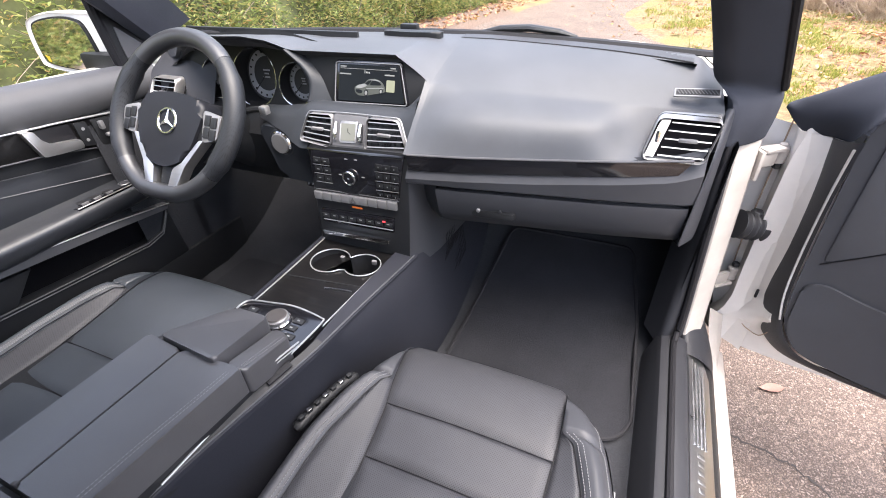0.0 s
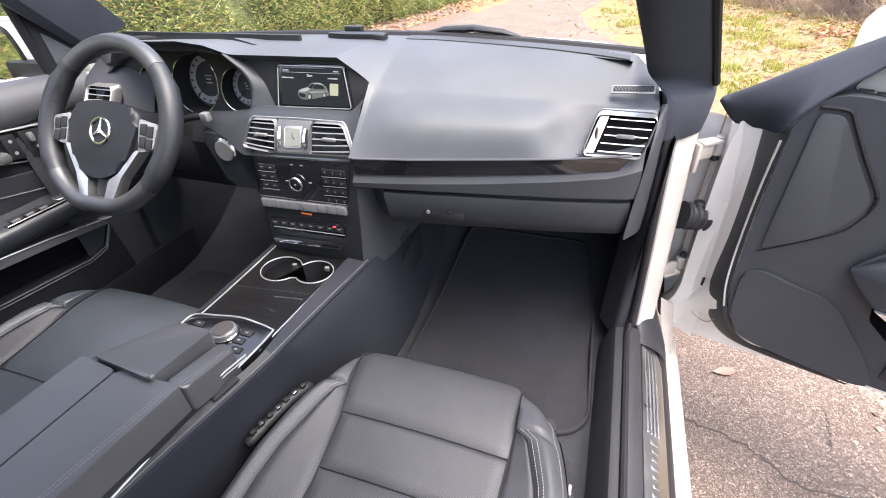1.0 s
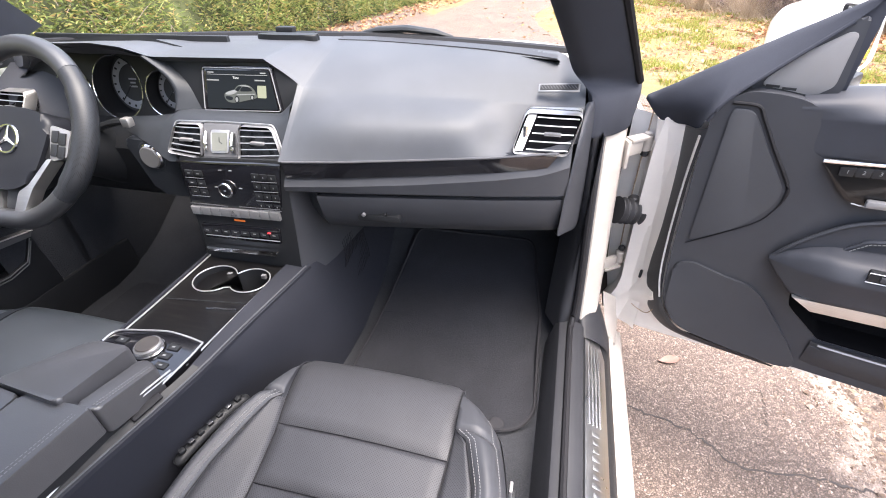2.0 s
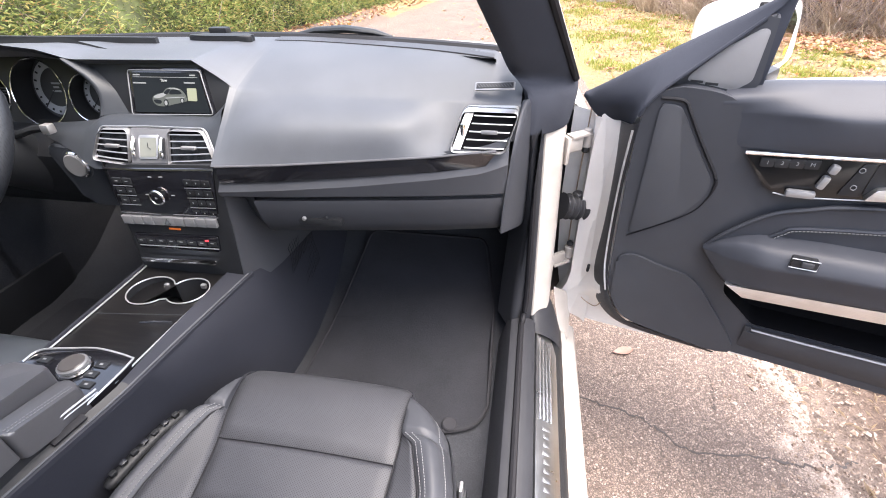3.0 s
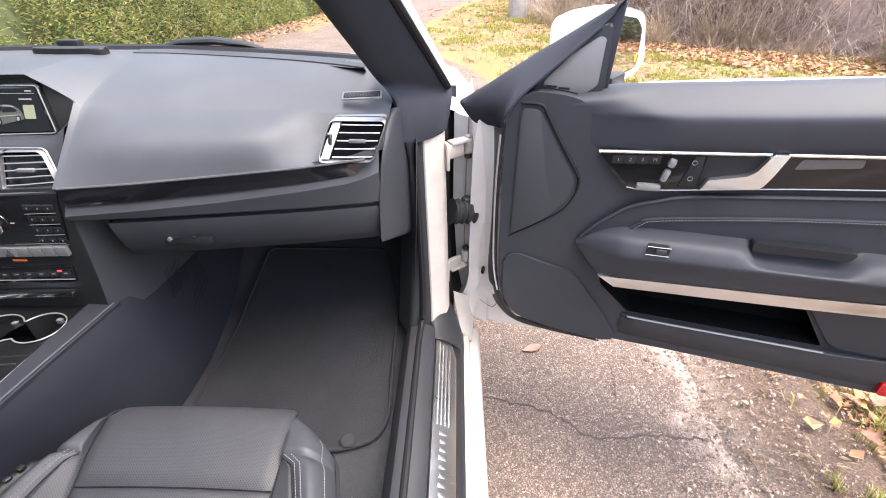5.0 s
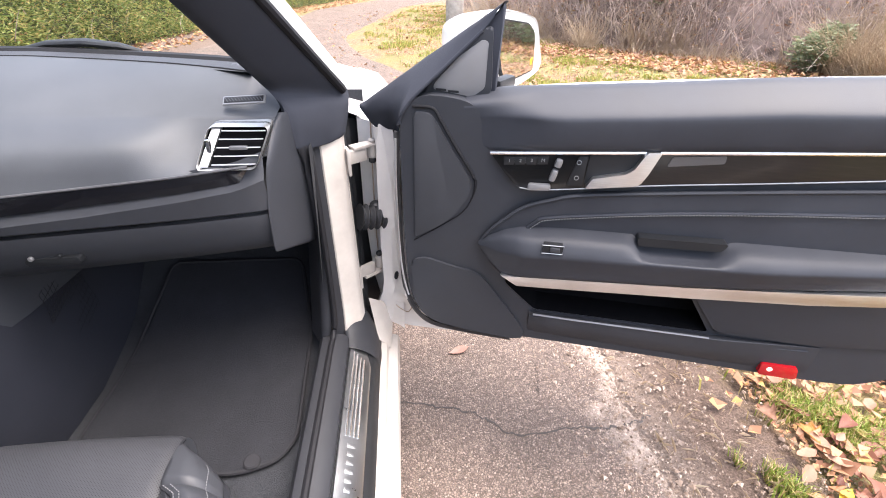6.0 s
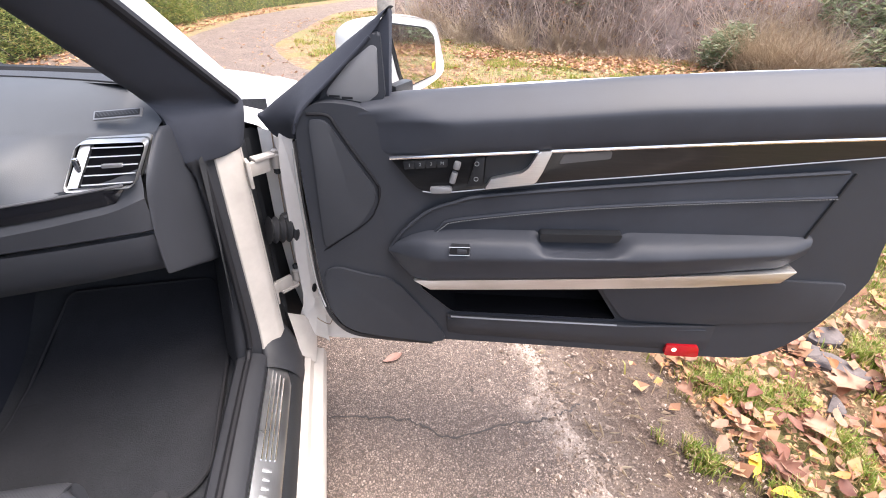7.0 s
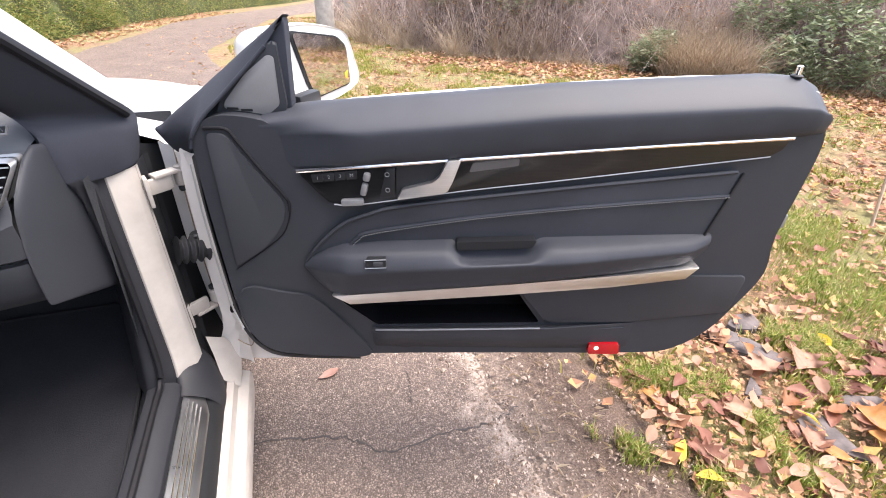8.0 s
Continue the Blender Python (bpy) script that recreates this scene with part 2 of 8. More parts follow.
M_THREAD = plain("pale_thread", (0.15, 0.15, 0.155), 0.7, bump=0)
# near-black whose darkness stands in for shade inside recesses
M_VOID = plain("recess_shade_black", (0.005, 0.005, 0.006), 0.9, spec=0.05)
M_TWEETER = plain("grey_grille_cloth", (0.15, 0.15, 0.155), 0.6, grain=1600, bump=0.5)
M_RUBBER = plain("black_rubber", (0.01, 0.01, 0.012), 0.6, spec=0.2)
M_KNOBTOP = plain("dark_bronze", (0.07, 0.062, 0.058), 0.34, 0.3, bump=0.05)
M_BLACK = plain("matt_black_plastic", (0.015, 0.016, 0.018), 0.45, spec=0.28)
M_GLOSSBLACK = plain("piano_black", (0.008, 0.008, 0.01), 0.12, bump=0, coat=0.6)
M_DARKCLOTH = plain("pillar_cloth", (0.034, 0.037, 0.047), 0.85, grain=1400, bump=0.4, spec=0.15)
M_CHROME = plain("chrome", (0.82, 0.82, 0.83), 0.16, 1.0, bump=0, spread=0.04)
M_BRIGHT = plain("bright_trim", (0.5, 0.5, 0.5), 0.32, 0.7, bump=0, spread=0.04)
M_DULL = brushed("dull_satin_metal", (0.4, 0.4, 0.41), 0.5)
M_SATIN = brushed("satin_metal", (0.72, 0.71, 0.7), 0.42)
M_SILVER = plain("silver_paint", (0.22, 0.22, 0.225), 0.36, 0.4, bump=0.03, spread=0.05)
M_PLATE = brushed("brushed_sill_steel", (0.66, 0.67, 0.69), 0.3, (900, 5, 900))
M_PAINT = plain("white_car_paint", (0.74, 0.73, 0.71), 0.3, bump=0, spread=0.03, coat=0.7)
# white car paint darkened for dirt and for shade round the door opening
M_PAINTIN = plain("dirty_shaded_white_paint", (0.42, 0.385, 0.352), 0.42, bump=0.03, wear=14, spread=0.12)
M_DOORWHITE = plain("white_door_paint", (0.70, 0.67, 0.64), 0.4, bump=0.03, wear=14, spread=0.06)
M_DIRT = plain("road_grime", (0.34, 0.25, 0.18), 0.8, wear=30, spread=0.3)
M_WOOD = trim_wood("black_ash_trim")
M_CARPET = carpet("charcoal_carpet", (0.034, 0.036, 0.041))
M_MAT = carpet("charcoal_mat_pile", (0.024, 0.025, 0.029))
M_BIND = plain("mat_binding", (0.022, 0.022, 0.025), 0.8, bump=0.3, spec=0.15)
M_HEAD = plain("grey_headliner", (0.33, 0.32, 0.31), 0.9, bump=0.3)
M_GLASS = pane("windscreen_glass", (0.95, 0.97, 0.96), 0.035)
M_MIRROR = plain("mirror_silver", (0.82, 0.85, 0.87), 0.03, 1.0, bump=0, spread=0.02, rough_spread=0.02)
M_RED = plain("red_lens", (0.42, 0.006, 0.012), 0.2, bump=0, coat=0.5)
M_REDGLOW = glow("lit_bulb", (1.0, 0.45, 0.4), 0.6)
M_LEDRED = glow("red_led", (1.0, 0.06, 0.08), 0.3)
M_AMBER = glow("amber_lettering", (1.0, 0.25, 0.05), 0.06)
M_SCREEN = plain("dark_screen", (0.008, 0.01, 0.012), 0.35, bump=0, spec=0.15)
M_ICON = glow("screen_marks", (0.75, 0.8, 0.78), 0.08)
M_ICON2 = glow("screen_pale_green", (0.44, 0.47, 0.33), 0.06)
M_ICONGREY = glow("screen_car_grey", (0.4, 0.42, 0.42), 0.06)
M_ICONCAR = glow("screen_car_body", (0.13, 0.145, 0.13), 0.05)
M_WHEEL = leather("wheel_leather", (0.026, 0.027, 0.03), rough=0.38, spec=0.7)
M_WHEELGRIP = leather("wheel_grip", (0.02, 0.022, 0.026), holes=330, rough=0.42, spec=0.35)
M_HUB = leather("hub_leather", (0.013, 0.014, 0.018), rough=0.45, spec=0.25)
M_BOOT = plain("boot_rubber", (0.03, 0.03, 0.033), 0.5)
M_PRINT = plain("pale_print", (0.2, 0.205, 0.21), 0.6, bump=0)
M_DIAL = plain("gauge_face", (0.02, 0.02, 0.022), 0.5, bump=0.05)
M_DIALRING = plain("gauge_scale", (0.3, 0.31, 0.33), 0.45, bump=0)
M_CLOCK = plain("clock_face", (0.115, 0.12, 0.105), 0.4, bump=0)
M_ASPHALT = asphalt_mat("worn_asphalt")
M_EARTH = earth_mat("verge_earth")
M_CRACK = plain("crack_tar", (0.055, 0.046, 0.042), 0.9)
M_PLAQUE = plain("dull_plaque", (0.075, 0.072, 0.072), 0.4, bump=0)
M_SLATE = plain("slate", (0.1, 0.085, 0.082), 0.9, grain=120, bump=0.9, wear=20, spread=0.45, spec=0.15)
M_LEAF = foliage("fallen_leaf_skin", [(0.0, (0.12, 0.04, 0.025)), (0.22, (0.24, 0.095, 0.06)), (0.45, (0.36, 0.19, 0.13)), (0.66, (0.42, 0.26, 0.17)), (0.82, (0.17, 0.058, 0.036)), (1.0, (0.44, 0.2, 0.05))], by_object=True)
M_YELLOW = foliage("yellow_leaf_skin", [(0.0, (0.72, 0.5, 0.04)), (1.0, (0.8, 0.58, 0.06))], by_object=True)
M_LITTER = foliage("litter_leaves", [(0.0, (0.17, 0.06, 0.03)), (0.35, (0.34, 0.17, 0.095)), (0.7, (0.46, 0.28, 0.17)), (1.0, (0.5, 0.31, 0.1))])
M_GRASS = foliage("grass_blades", [(0.0, (0.13, 0.17, 0.025)), (0.45, (0.28, 0.32, 0.055)), (0.75, (0.42, 0.38, 0.1)), (1.0, (0.5, 0.38, 0.17))])
M_HEDGE = foliage("hedge_leaves", [(0.0, (0.1, 0.15, 0.04)), (0.4, (0.22, 0.29, 0.08)), (0.75, (0.38, 0.4, 0.13)), (0.92, (0.5, 0.4, 0.15)), (1.0, (0.46, 0.26, 0.12))])
M_TUFT = foliage("green_tufts", [(0.0, (0.13, 0.21, 0.03)), (0.35, (0.25, 0.34, 0.055)), (0.6, (0.38, 0.39, 0.10)), (0.78, (0.48, 0.37, 0.17)), (1.0, (0.5, 0.37, 0.22))])
# dark green that puts the hedge's inner shade into the colour
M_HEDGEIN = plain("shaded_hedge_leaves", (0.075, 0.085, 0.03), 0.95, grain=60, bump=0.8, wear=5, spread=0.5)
M_VINE = foliage("bare_vines", [(0.0, (0.208, 0.161, 0.154)), (0.4, (0.351, 0.279, 0.265)), (0.75, (0.454, 0.361, 0.325)), (1.0, (0.555, 0.469, 0.418))], translucent=0)
M_BARK = plain("bare_bark", (0.244, 0.186, 0.161), 0.9, grain=60, bump=0.8, wear=8, spread=0.35)
M_EVER = foliage("evergreen_leaves", [(0.0, (0.14, 0.18, 0.09)), (0.6, (0.27, 0.32, 0.19)), (1.0, (0.46, 0.5, 0.36))], 0.4, False, 0.35)
M_TWIG = foliage("dry_stems", [(0.0, (0.185, 0.131, 0.113)), (0.4, (0.335, 0.245, 0.205)), (0.75, (0.449, 0.341, 0.276)), (1.0, (0.532, 0.439, 0.367))], translucent=0)
M_STRAW = foliage("dry_straw", [(0.0, (0.369, 0.269, 0.182)), (0.6, (0.516, 0.408, 0.289)), (1.0, (0.609, 0.516, 0.393))])
M_BANK = plain("bank_twigs_and_soil", (0.198, 0.155, 0.139), 0.95, grain=80, bump=0.8, wear=4, spread=0.6, spec=0.1)
M_POLE = plain("weathered_pole", (0.36, 0.34, 0.32), 0.9, grain=90, bump=0.5, wear=9, spread=0.25)


# ---- building helpers ----
def thing(name, label, category, loc=(0, 0, 0), turn=0.0, group="", kind="", own=False):
    e = new(name)
    if own:
        OWN.add(e.name)
    e.empty_display_size = 0.1
    e.matrix_basis = pose(*loc, 0, 0, turn)
    return tagged(e, label, category, group, kind)


OWN = set()  # things whose parts are drawn in their own space; all others are drawn in the car's


def link(name, me, mat, parent=None, label="", angle=38):
    if mat is not None:
        me.materials.append(mat)
    for p in me.polygons:
        p.use_smooth = True
    me.set_sharp_from_angle(angle=radians(angle))
    ob = new(name, me)
    if parent is not None:
        ob.parent = parent
        if parent.type == 'EMPTY' and parent.name not in OWN:
            ob.matrix_parent_inverse = parent.matrix_basis.inverted()
    if label:
        ob["label"] = label
    return ob


def part(name, bm, mat, parent, label="", angle=38):
    """Links a bmesh as one mesh under a thing or a part."""
    bmesh.ops.recalc_face_normals(bm, faces=bm.faces)
    me = bpy.data.meshes.new(name)
    bm.to_mesh(me)
    bm.free()
    return link(name, me, mat, parent, label, angle)


def curve(pts, n=6, closed=False):
    """A smooth line through points (Catmull-Rom)."""
    p = [np.array(q, float) for q in pts]
    out, m = [], len(p)
    last = m if closed else m - 1
    for i in range(last):
        a, b, c, d = (p[j % m] if closed else p[min(max(j, 0), m - 1)] for j in (i - 1, i, i + 1, i + 2))
        for k in range(n):
            t = k / n
            out.append(0.5 * ((2 * b) + (c - a) * t + (2 * a - 5 * b + 4 * c - d) * t * t + (3 * b - a - 3 * c + d) * t ** 3))
    if not closed:
        out.append(p[-1])
    return [tuple(q) for q in out]


def rounded(pts, r=0.006, n=4):
    """A closed outline with its corners rounded."""
    out, m = [], len(pts)
    for i in range(m):
        a, b, c = (np.array(pts[j % m], float) for j in (i - 1, i, i + 1))
        ua, uc = a - b, c - b
        la, lc = np.linalg.norm(ua), np.linalg.norm(uc)
        k = min(r, la * 0.45, lc * 0.45)
        s, e = b + ua / la * k, b + uc / lc * k
        for j in range(n + 1):
            t = j / n
            out.append(tuple((1 - t) ** 2 * s + 2 * t * (1 - t) * b + t * t * e))
    return out


def prism(outline, y0, y1, bevel=0.002, seg=2, bm=None, lean=0.0, z0=0.75):
    """An outline in x and z given depth from y0 (seen side) to y1, its seen rim bevelled. lean: y gained per metre of height."""
    b = bm or bmesh.new()
    front = [b.verts.new((x, y0 + lean * (z - z0), z)) for x, z in outline]
    back = [b.verts.new((x, y1 + lean * (z - z0), z)) for x, z in outline]
    n = len(outline)
    f = b.faces.new(front)
    b.faces.new(back[::-1])
    for i in range(n):
        b.faces.new((front[i], back[i], back[(i + 1) % n], front[(i + 1) % n]))
    if bevel:
        bmesh.ops.bevel(b, geom=list(f.edges), offset=bevel, segments=seg, profile=0.6, affect='EDGES', clamp_overlap=True)
    return b


def slab(outline, z0, z1, bevel=0.002, seg=2, bm=None, top=True):
    """An outline in x and y given height from z0 to z1, its upper rim bevelled."""
    b = bm or bmesh.new()
    lo = [b.verts.new((x, y, z0)) for x, y in outline]
    hi = [b.verts.new((x, y, z1)) for x, y in outline]
    n = len(outline)
    b.faces.new(lo[::-1])
    f = b.faces.new(hi)
    for i in range(n):
        b.faces.new((lo[i], lo[(i + 1) % n], hi[(i + 1) % n], hi[i]))
    if bevel:
        bmesh.ops.bevel(b, geom=list(f.edges), offset=bevel, segments=seg, profile=0.6, affect='EDGES', clamp_overlap=True)
    return b


def block(c, size, bevel=0.002, bm=None, m=None, seg=2):
    b = bm or bmesh.new()
    r = bmesh.ops.create_cube(b, size=1.0)
    vs = r["verts"]
    for v in vs:
        v.co = Vector((v.co.x * size[0], v.co.y * size[1], v.co.z * size[2]))
    if bevel:
        es = {e for v in vs for e in v.link_edges}
        res = bmesh.ops.bevel(b, geom=list(es), offset=min(bevel, min(size) * 0.45), segments=seg, profile=0.6, affect='EDGES')
        vs = list({v for f in res["faces"] for v in f.verts} | {v for v in vs if v.is_valid})
    t = Matrix.Translation(c) @ (m or Matrix())
    for v in vs:
        v.co = t @ v.co
    return b


def loft(rows, bm=None, close=False, caps=False):
    """A skin over rows of points of one length."""
    b = bm or bmesh.new()
    g = [[b.verts.new(p) for p in r] for r in rows]
    w = len(rows[0])
    for i in range(len(g) - 1):
        for j in range(w if close else w - 1):
            k = (j + 1) % w
            b.faces.new((g[i][j], g[i][k], g[i + 1][k], g[i + 1][j]))
    if caps:
        b.faces.new(g[0][::-1])
        b.faces.new(g[-1])
    return b


def tube(pts, r=0.003, sides=8, closed=False, bm=None, flat=1.0):
    """A round bar along a line; r may be a list. flat squeezes it upright."""
    p = [np.array(q, float) for q in pts]
    n = len(p)
    rows = []
    for i in range(n):
        a = p[(i - 1) % n] if closed or i else p[0]
        c = p[(i + 1) % n] if closed or i < n - 1 else p[-1]
        t = (c - a) / max(np.linalg.norm(c - a), 1e-9)
        ref = np.array((0, 0, 1.0)) if abs(t[2]) < 0.9 else np.array((0, 1.0, 0))
        s = np.cross(t, ref)
        s /= np.linalg.norm(s)
        u = np.cross(s, t)
        q = r[i] if isinstance(r, (list, tuple)) else r
        rows.append([tuple(p[i] + q * (math.cos(k) * s + flat * math.sin(k) * u)) for k in np.linspace(0, 2 * math.pi, sides, endpoint=False)])
    if closed:
        rows.append(rows[0])
        b = loft(rows, bm, True)
        bmesh.ops.remove_doubles(b, verts=b.verts, dist=1e-6)
        return b
    return loft(rows, bm, True, True)


def disc(c, r, h, axis="z", bevel=0.001, n=28, bm=None, m=None):
    """A short round piece centred at c, its axis along x, y or z, or turned by m."""
    b = bm or bmesh.new()
    turn = m or {"z": Matrix(), "y": Matrix.Rotation(radians(90), 4, 'X'), "x": Matrix.Rotation(radians(90), 4, 'Y')}[axis]
    prof = [(0.0, -h / 2), (r - bevel, -h / 2), (r, -h / 2 + bevel), (r, h / 2 - bevel), (r - bevel, h / 2), (0.0, h / 2)]
    t = Matrix.Translation(c) @ turn
    ring = [[b.verts.new(t @ Vector((q * math.cos(a), q * math.sin(a), z))) for a in np.linspace(0, 2 * math.pi, n, endpoint=False)] for q, z in prof[1:-1]]
    for i in range(len(ring) - 1):
        for j in range(n):
            k = (j + 1) % n
            b.faces.new((ring[i][j], ring[i][k], ring[i + 1][k], ring[i + 1][j]))
    b.faces.new(ring[0][::-1])
    b.faces.new(ring[-1])
    return b


def stitches(pts, bm=None, step=0.0055, length=0.0036, r=0.0007):
    """A row of thread stitches along a line."""
    b = bm or bmesh.new()
    p = [Vector(q) for q in pts]
    carry = 0.0
    for a, c in zip(p, p[1:]):
        d = c - a
        ln = d.length
        if ln < 1e-6:
            continue
        d.normalize()
        s = carry
        while s < ln:
            block(a + d * s, (length, r * 2, r * 2), 0, b, d.to_track_quat('X', 'Z').to_matrix().to_4x4())
            s += step
        carry = s - ln
    return b


def lettering(text, size, place, mat, parent, name="lettering", depth=0.0006, label=""):
    """Raised writing with the built-in font, placed by a matrix."""
    c = bpy.data.curves.new(name, 'FONT')
    c.body, c.size, c.extrude = text, size, depth
    c.align_x, c.align_y, c.resolution_u = 'CENTER', 'CENTER', 3
    tmp = bpy.data.objects.new(name, c)
    me = bpy.data.meshes.new_from_object(tmp)
    bpy.data.objects.remove(tmp)
    me.transform(place)
    return link(name, me, mat, parent, label)


def interp(x, table):
    return float(np.interp(x, [a for a, _ in table], [b for _, b in table]))


UPRIGHT = Matrix.Rotation(radians(90), 4, 'X')  # lays things drawn in x and y up against a wall that faces the viewer


# ---- the ground and the road ----
def road_edges(y):
    """Left and right edge of the asphalt at y."""
    left = interp(y, [(-30, -2.9), (0, -2.6), (7.5, -2.15), (9, -1.95), (12, -1.5), (14.4, -1.35), (18.6, 0.3), (21.5, 1.6), (40, 9.0)])
    right = interp(y, [(-30, 1.5), (0.0, 1.6), (1.0, 1.57), (3.0, 1.5), (4.6, 1.25), (5.7, 1.05), (7.0, 0.4), (8.4, 0.0), (9.2, -0.05), (11.6, 0.35), (15.3, 0.95), (18, 2.2), (21.3, 4.2), (40, 12.0)])
    return left, right


def ground_sheet():
    xs = np.unique(np.concatenate([np.linspace(-300, -8, 8), np.linspace(-8, 1.0, 10), np.linspace(1.0, 4.5, 71), np.linspace(4.5, 12, 20), np.linspace(12, 300, 8)]))
    ys = np.unique(np.concatenate([np.linspace(-300, -3, 8), np.linspace(-3, -0.4, 6), np.linspace(-0.4, 2.6, 61), np.linspace(2.6, 14, 30), np.linspace(14, 300, 10)]))
    v, f = [], []
    for y in ys:
        for x in xs:
            out = max(0.0, min(1.0, (x - 1.6) / 0.5))
            near = 1.0 if -3 < y < 16 and x < 12 else 0.0
            z = -0.012 + near * out * (0.02 * noise.noise((x * 1.7, y * 1.7, 0)) + 0.012 * noise.noise((x * 7, y * 7, 3)) + 0.006 * noise.noise((x * 22, y * 22, 5)))
            v.append((x, y, z))
    w = len(xs)
    for j in range(len(ys) - 1):
        for i in range(w - 1):
            a = j * w + i
            f.append((a, a + 1, a + w + 1, a + w))
    me = bpy.data.meshes.new("ground")
    me.from_pydata(v, [], f)
    return link("ground", me, M_EARTH)


tagged(ground_sheet(), "brown soil and leaf-strewn grass verge beside the lane", "ground", kind="structure")


def road_sheet():
    rows = []
    ys = np.concatenate([np.linspace(-30, -1.5, 12), np.arange(-1.4, 3.0, 0.025), np.arange(3.0, 24, 0.25), np.linspace(24, 40, 8)])
    for y in ys:
        l_, r_ = road_edges(y)
        r_ += 0.05 * noise.noise((0, y * 2.1, 1)) + 0.035 * noise.noise((0, y * 9, 2)) + 0.015 * noise.noise((0, y * 31, 4))
        l_ += 0.08 * noise.noise((5, y * 1.4, 1))
        rows.append([(l_, y, -0.03), (l_ + 0.02, y, 0.0)] + [(l_ + (r_ - l_) * t, y, 0.0) for t in (0.25, 0.5, 0.75)] + [(r_ - 0.03, y, 0.0), (r_ - 0.008, y, -0.006), (r_, y, -0.03)])
    b = loft(rows)
    bmesh.ops.recalc_face_normals(b, faces=b.faces)
    me = bpy.data.meshes.new("road")
    b.to_mesh(me)
    b.free()
    return link("road", me, M_ASPHALT)


tagged(road_sheet(), "weathered pinkish-grey asphalt lane with cracked crumbling edge", "road", kind="structure")


def strip(pts, widths, z, seed, least=0.35, jog=0.006):
    """A ragged flat strip along a line on the ground."""
    rnd = random.Random(seed)
    rows = []
    p = curve(pts, 14)
    for i, q in enumerate(p):
        w = widths * rnd.uniform(least, 1.0)
        jx, jy = rnd.uniform(-jog, jog), rnd.uniform(-jog, jog)
        a = np.array(p[min(i + 1, len(p) - 1)]) - np.array(p[max(i - 1, 0)])
        a = a / max(np.linalg.norm(a), 1e-6)
        rows.append([(q[0] + jx - a[1] * w, q[1] + jy + a[0] * w, z), (q[0] + jx, q[1] + jy, z + 0.0006), (q[0] + jx + a[1] * w, q[1] + jy - a[0] * w, z)])
    return loft(rows)


crack = part("road_crack", strip([(0.83, 0.97), (1.0, 0.935), (1.1, 0.9), (1.2, 0.825), (1.35, 0.834), (1.5, 0.83), (1.62, 0.86)], 0.0042, 0.0018, 3), M_CRACK, None)
tagged(crack, "dark jagged crack across the asphalt", "crack", kind="structure")
crack2 = part("road_crack", strip([(1.3, 0.97), (1.305, 1.0), (1.32, 1.06), (1.315, 1.1)], 0.0018, 0.0018, 5), M_CRACK, None)
tagged(crack2, "thin branching crack in the asphalt", "crack", kind="structure")


# ---- the car's body ----
car = thing("car_body", "white two-door car body with one door wide open", "car")


def along(section, y0, y1, n=2, caps=True):
    """A section in x and z drawn along the car."""
    return loft([[(x, y, z) for x, z in section] for y in np.linspace(y0, y1, n)], caps=caps, close=True)


# sill: inner carpet trim, ledge, white outer skin
part("sill_trim", along([(0.655, 0.24), (0.683, 0.355), (0.692, 0.368), (0.708, 0.372), (0.742, 0.364), (0.752, 0.352), (0.752, 0.24)], -0.9, 0.885), M_SILL, car, "charcoal moulded sill trim")
part("sill_ledge", along([(0.752, 0.24), (0.752, 0.336), (0.812, 0.305), (0.826, 0.280), (0.826, 0.2)], -0.9, 0.94), M_BLACK, car, "black plastic sill ledge")
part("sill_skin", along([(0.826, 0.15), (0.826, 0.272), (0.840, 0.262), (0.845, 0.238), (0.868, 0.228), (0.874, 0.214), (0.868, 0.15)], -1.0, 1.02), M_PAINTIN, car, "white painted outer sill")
plate_rows = []
for y in np.linspace(-0.55, 0.868, 60):
    cut = max(0.0, (y - 0.825) / 0.043)
    plate_rows.append([(0.7545, y, 0.3375), (0.757, y, 0.3405), (0.803 - 0.012 * cut, y, 0.3165 + 0.0065 * cut), (0.806 - 0.012 * cut, y, 0.311 + 0.0065 * cut)])
sill_plate = part("sill_plate", loft(plate_rows), M_PLATE, car, "brushed steel sill plate with ribs")
for k in range(4):
    s = 0.22 + 0.17 * k
    xk, zk = 0.757 + s * 0.046, 0.3412 - s * 0.024
    part("rib", tube([(xk, 0.62 + 0.0 * k, zk), (xk, 0.852 - 0.006 * k, zk)], 0.0016, 6), M_CHROME, sill_plate)
for k in range(11):  # a maker's name, as plain raised bars
    part("raised_bar", block((0.7795, 0.60 - 0.018 * k, 0.3293), (0.013 if k % 3 else 0.017, 0.009, 0.0006), 0.0003, None, Matrix.Rotation(radians(27.5), 4, 'Y')), M_PLATE, sill_plate)

# hinge pillar: white face seen past the dash end, turning outwards to the hinges
post, gap = [], []
for k, z in enumerate(np.linspace(0.30, 0.826, 15)):
    t = (z - 0.36) / 0.46
    xi, yi = 0.742 - 0.014 * t, 0.913 + 0.052 * t
    xo, yo = 0.781 - 0.012 * t, 0.950 + 0.038 * t
    foot = max(0.0, (0.42 - z) / 0.1) ** 2 * 0.02
    post.append([(xi - 0.02, yi + 0.02, z), (xi, yi - foot, z), (xi + 0.004, yi - 0.001 - foot, z), (xo - 0.004, yo - 0.006 - foot, z), (xo, yo - foot, z), (xo + 0.006, yo + 0.02, z)])
    gap.append([(xo + 0.004, yo + 0.012, z), (xo + 0.004, yo + 0.075, z), (xo + 0.012, yo + 0.085, z)])
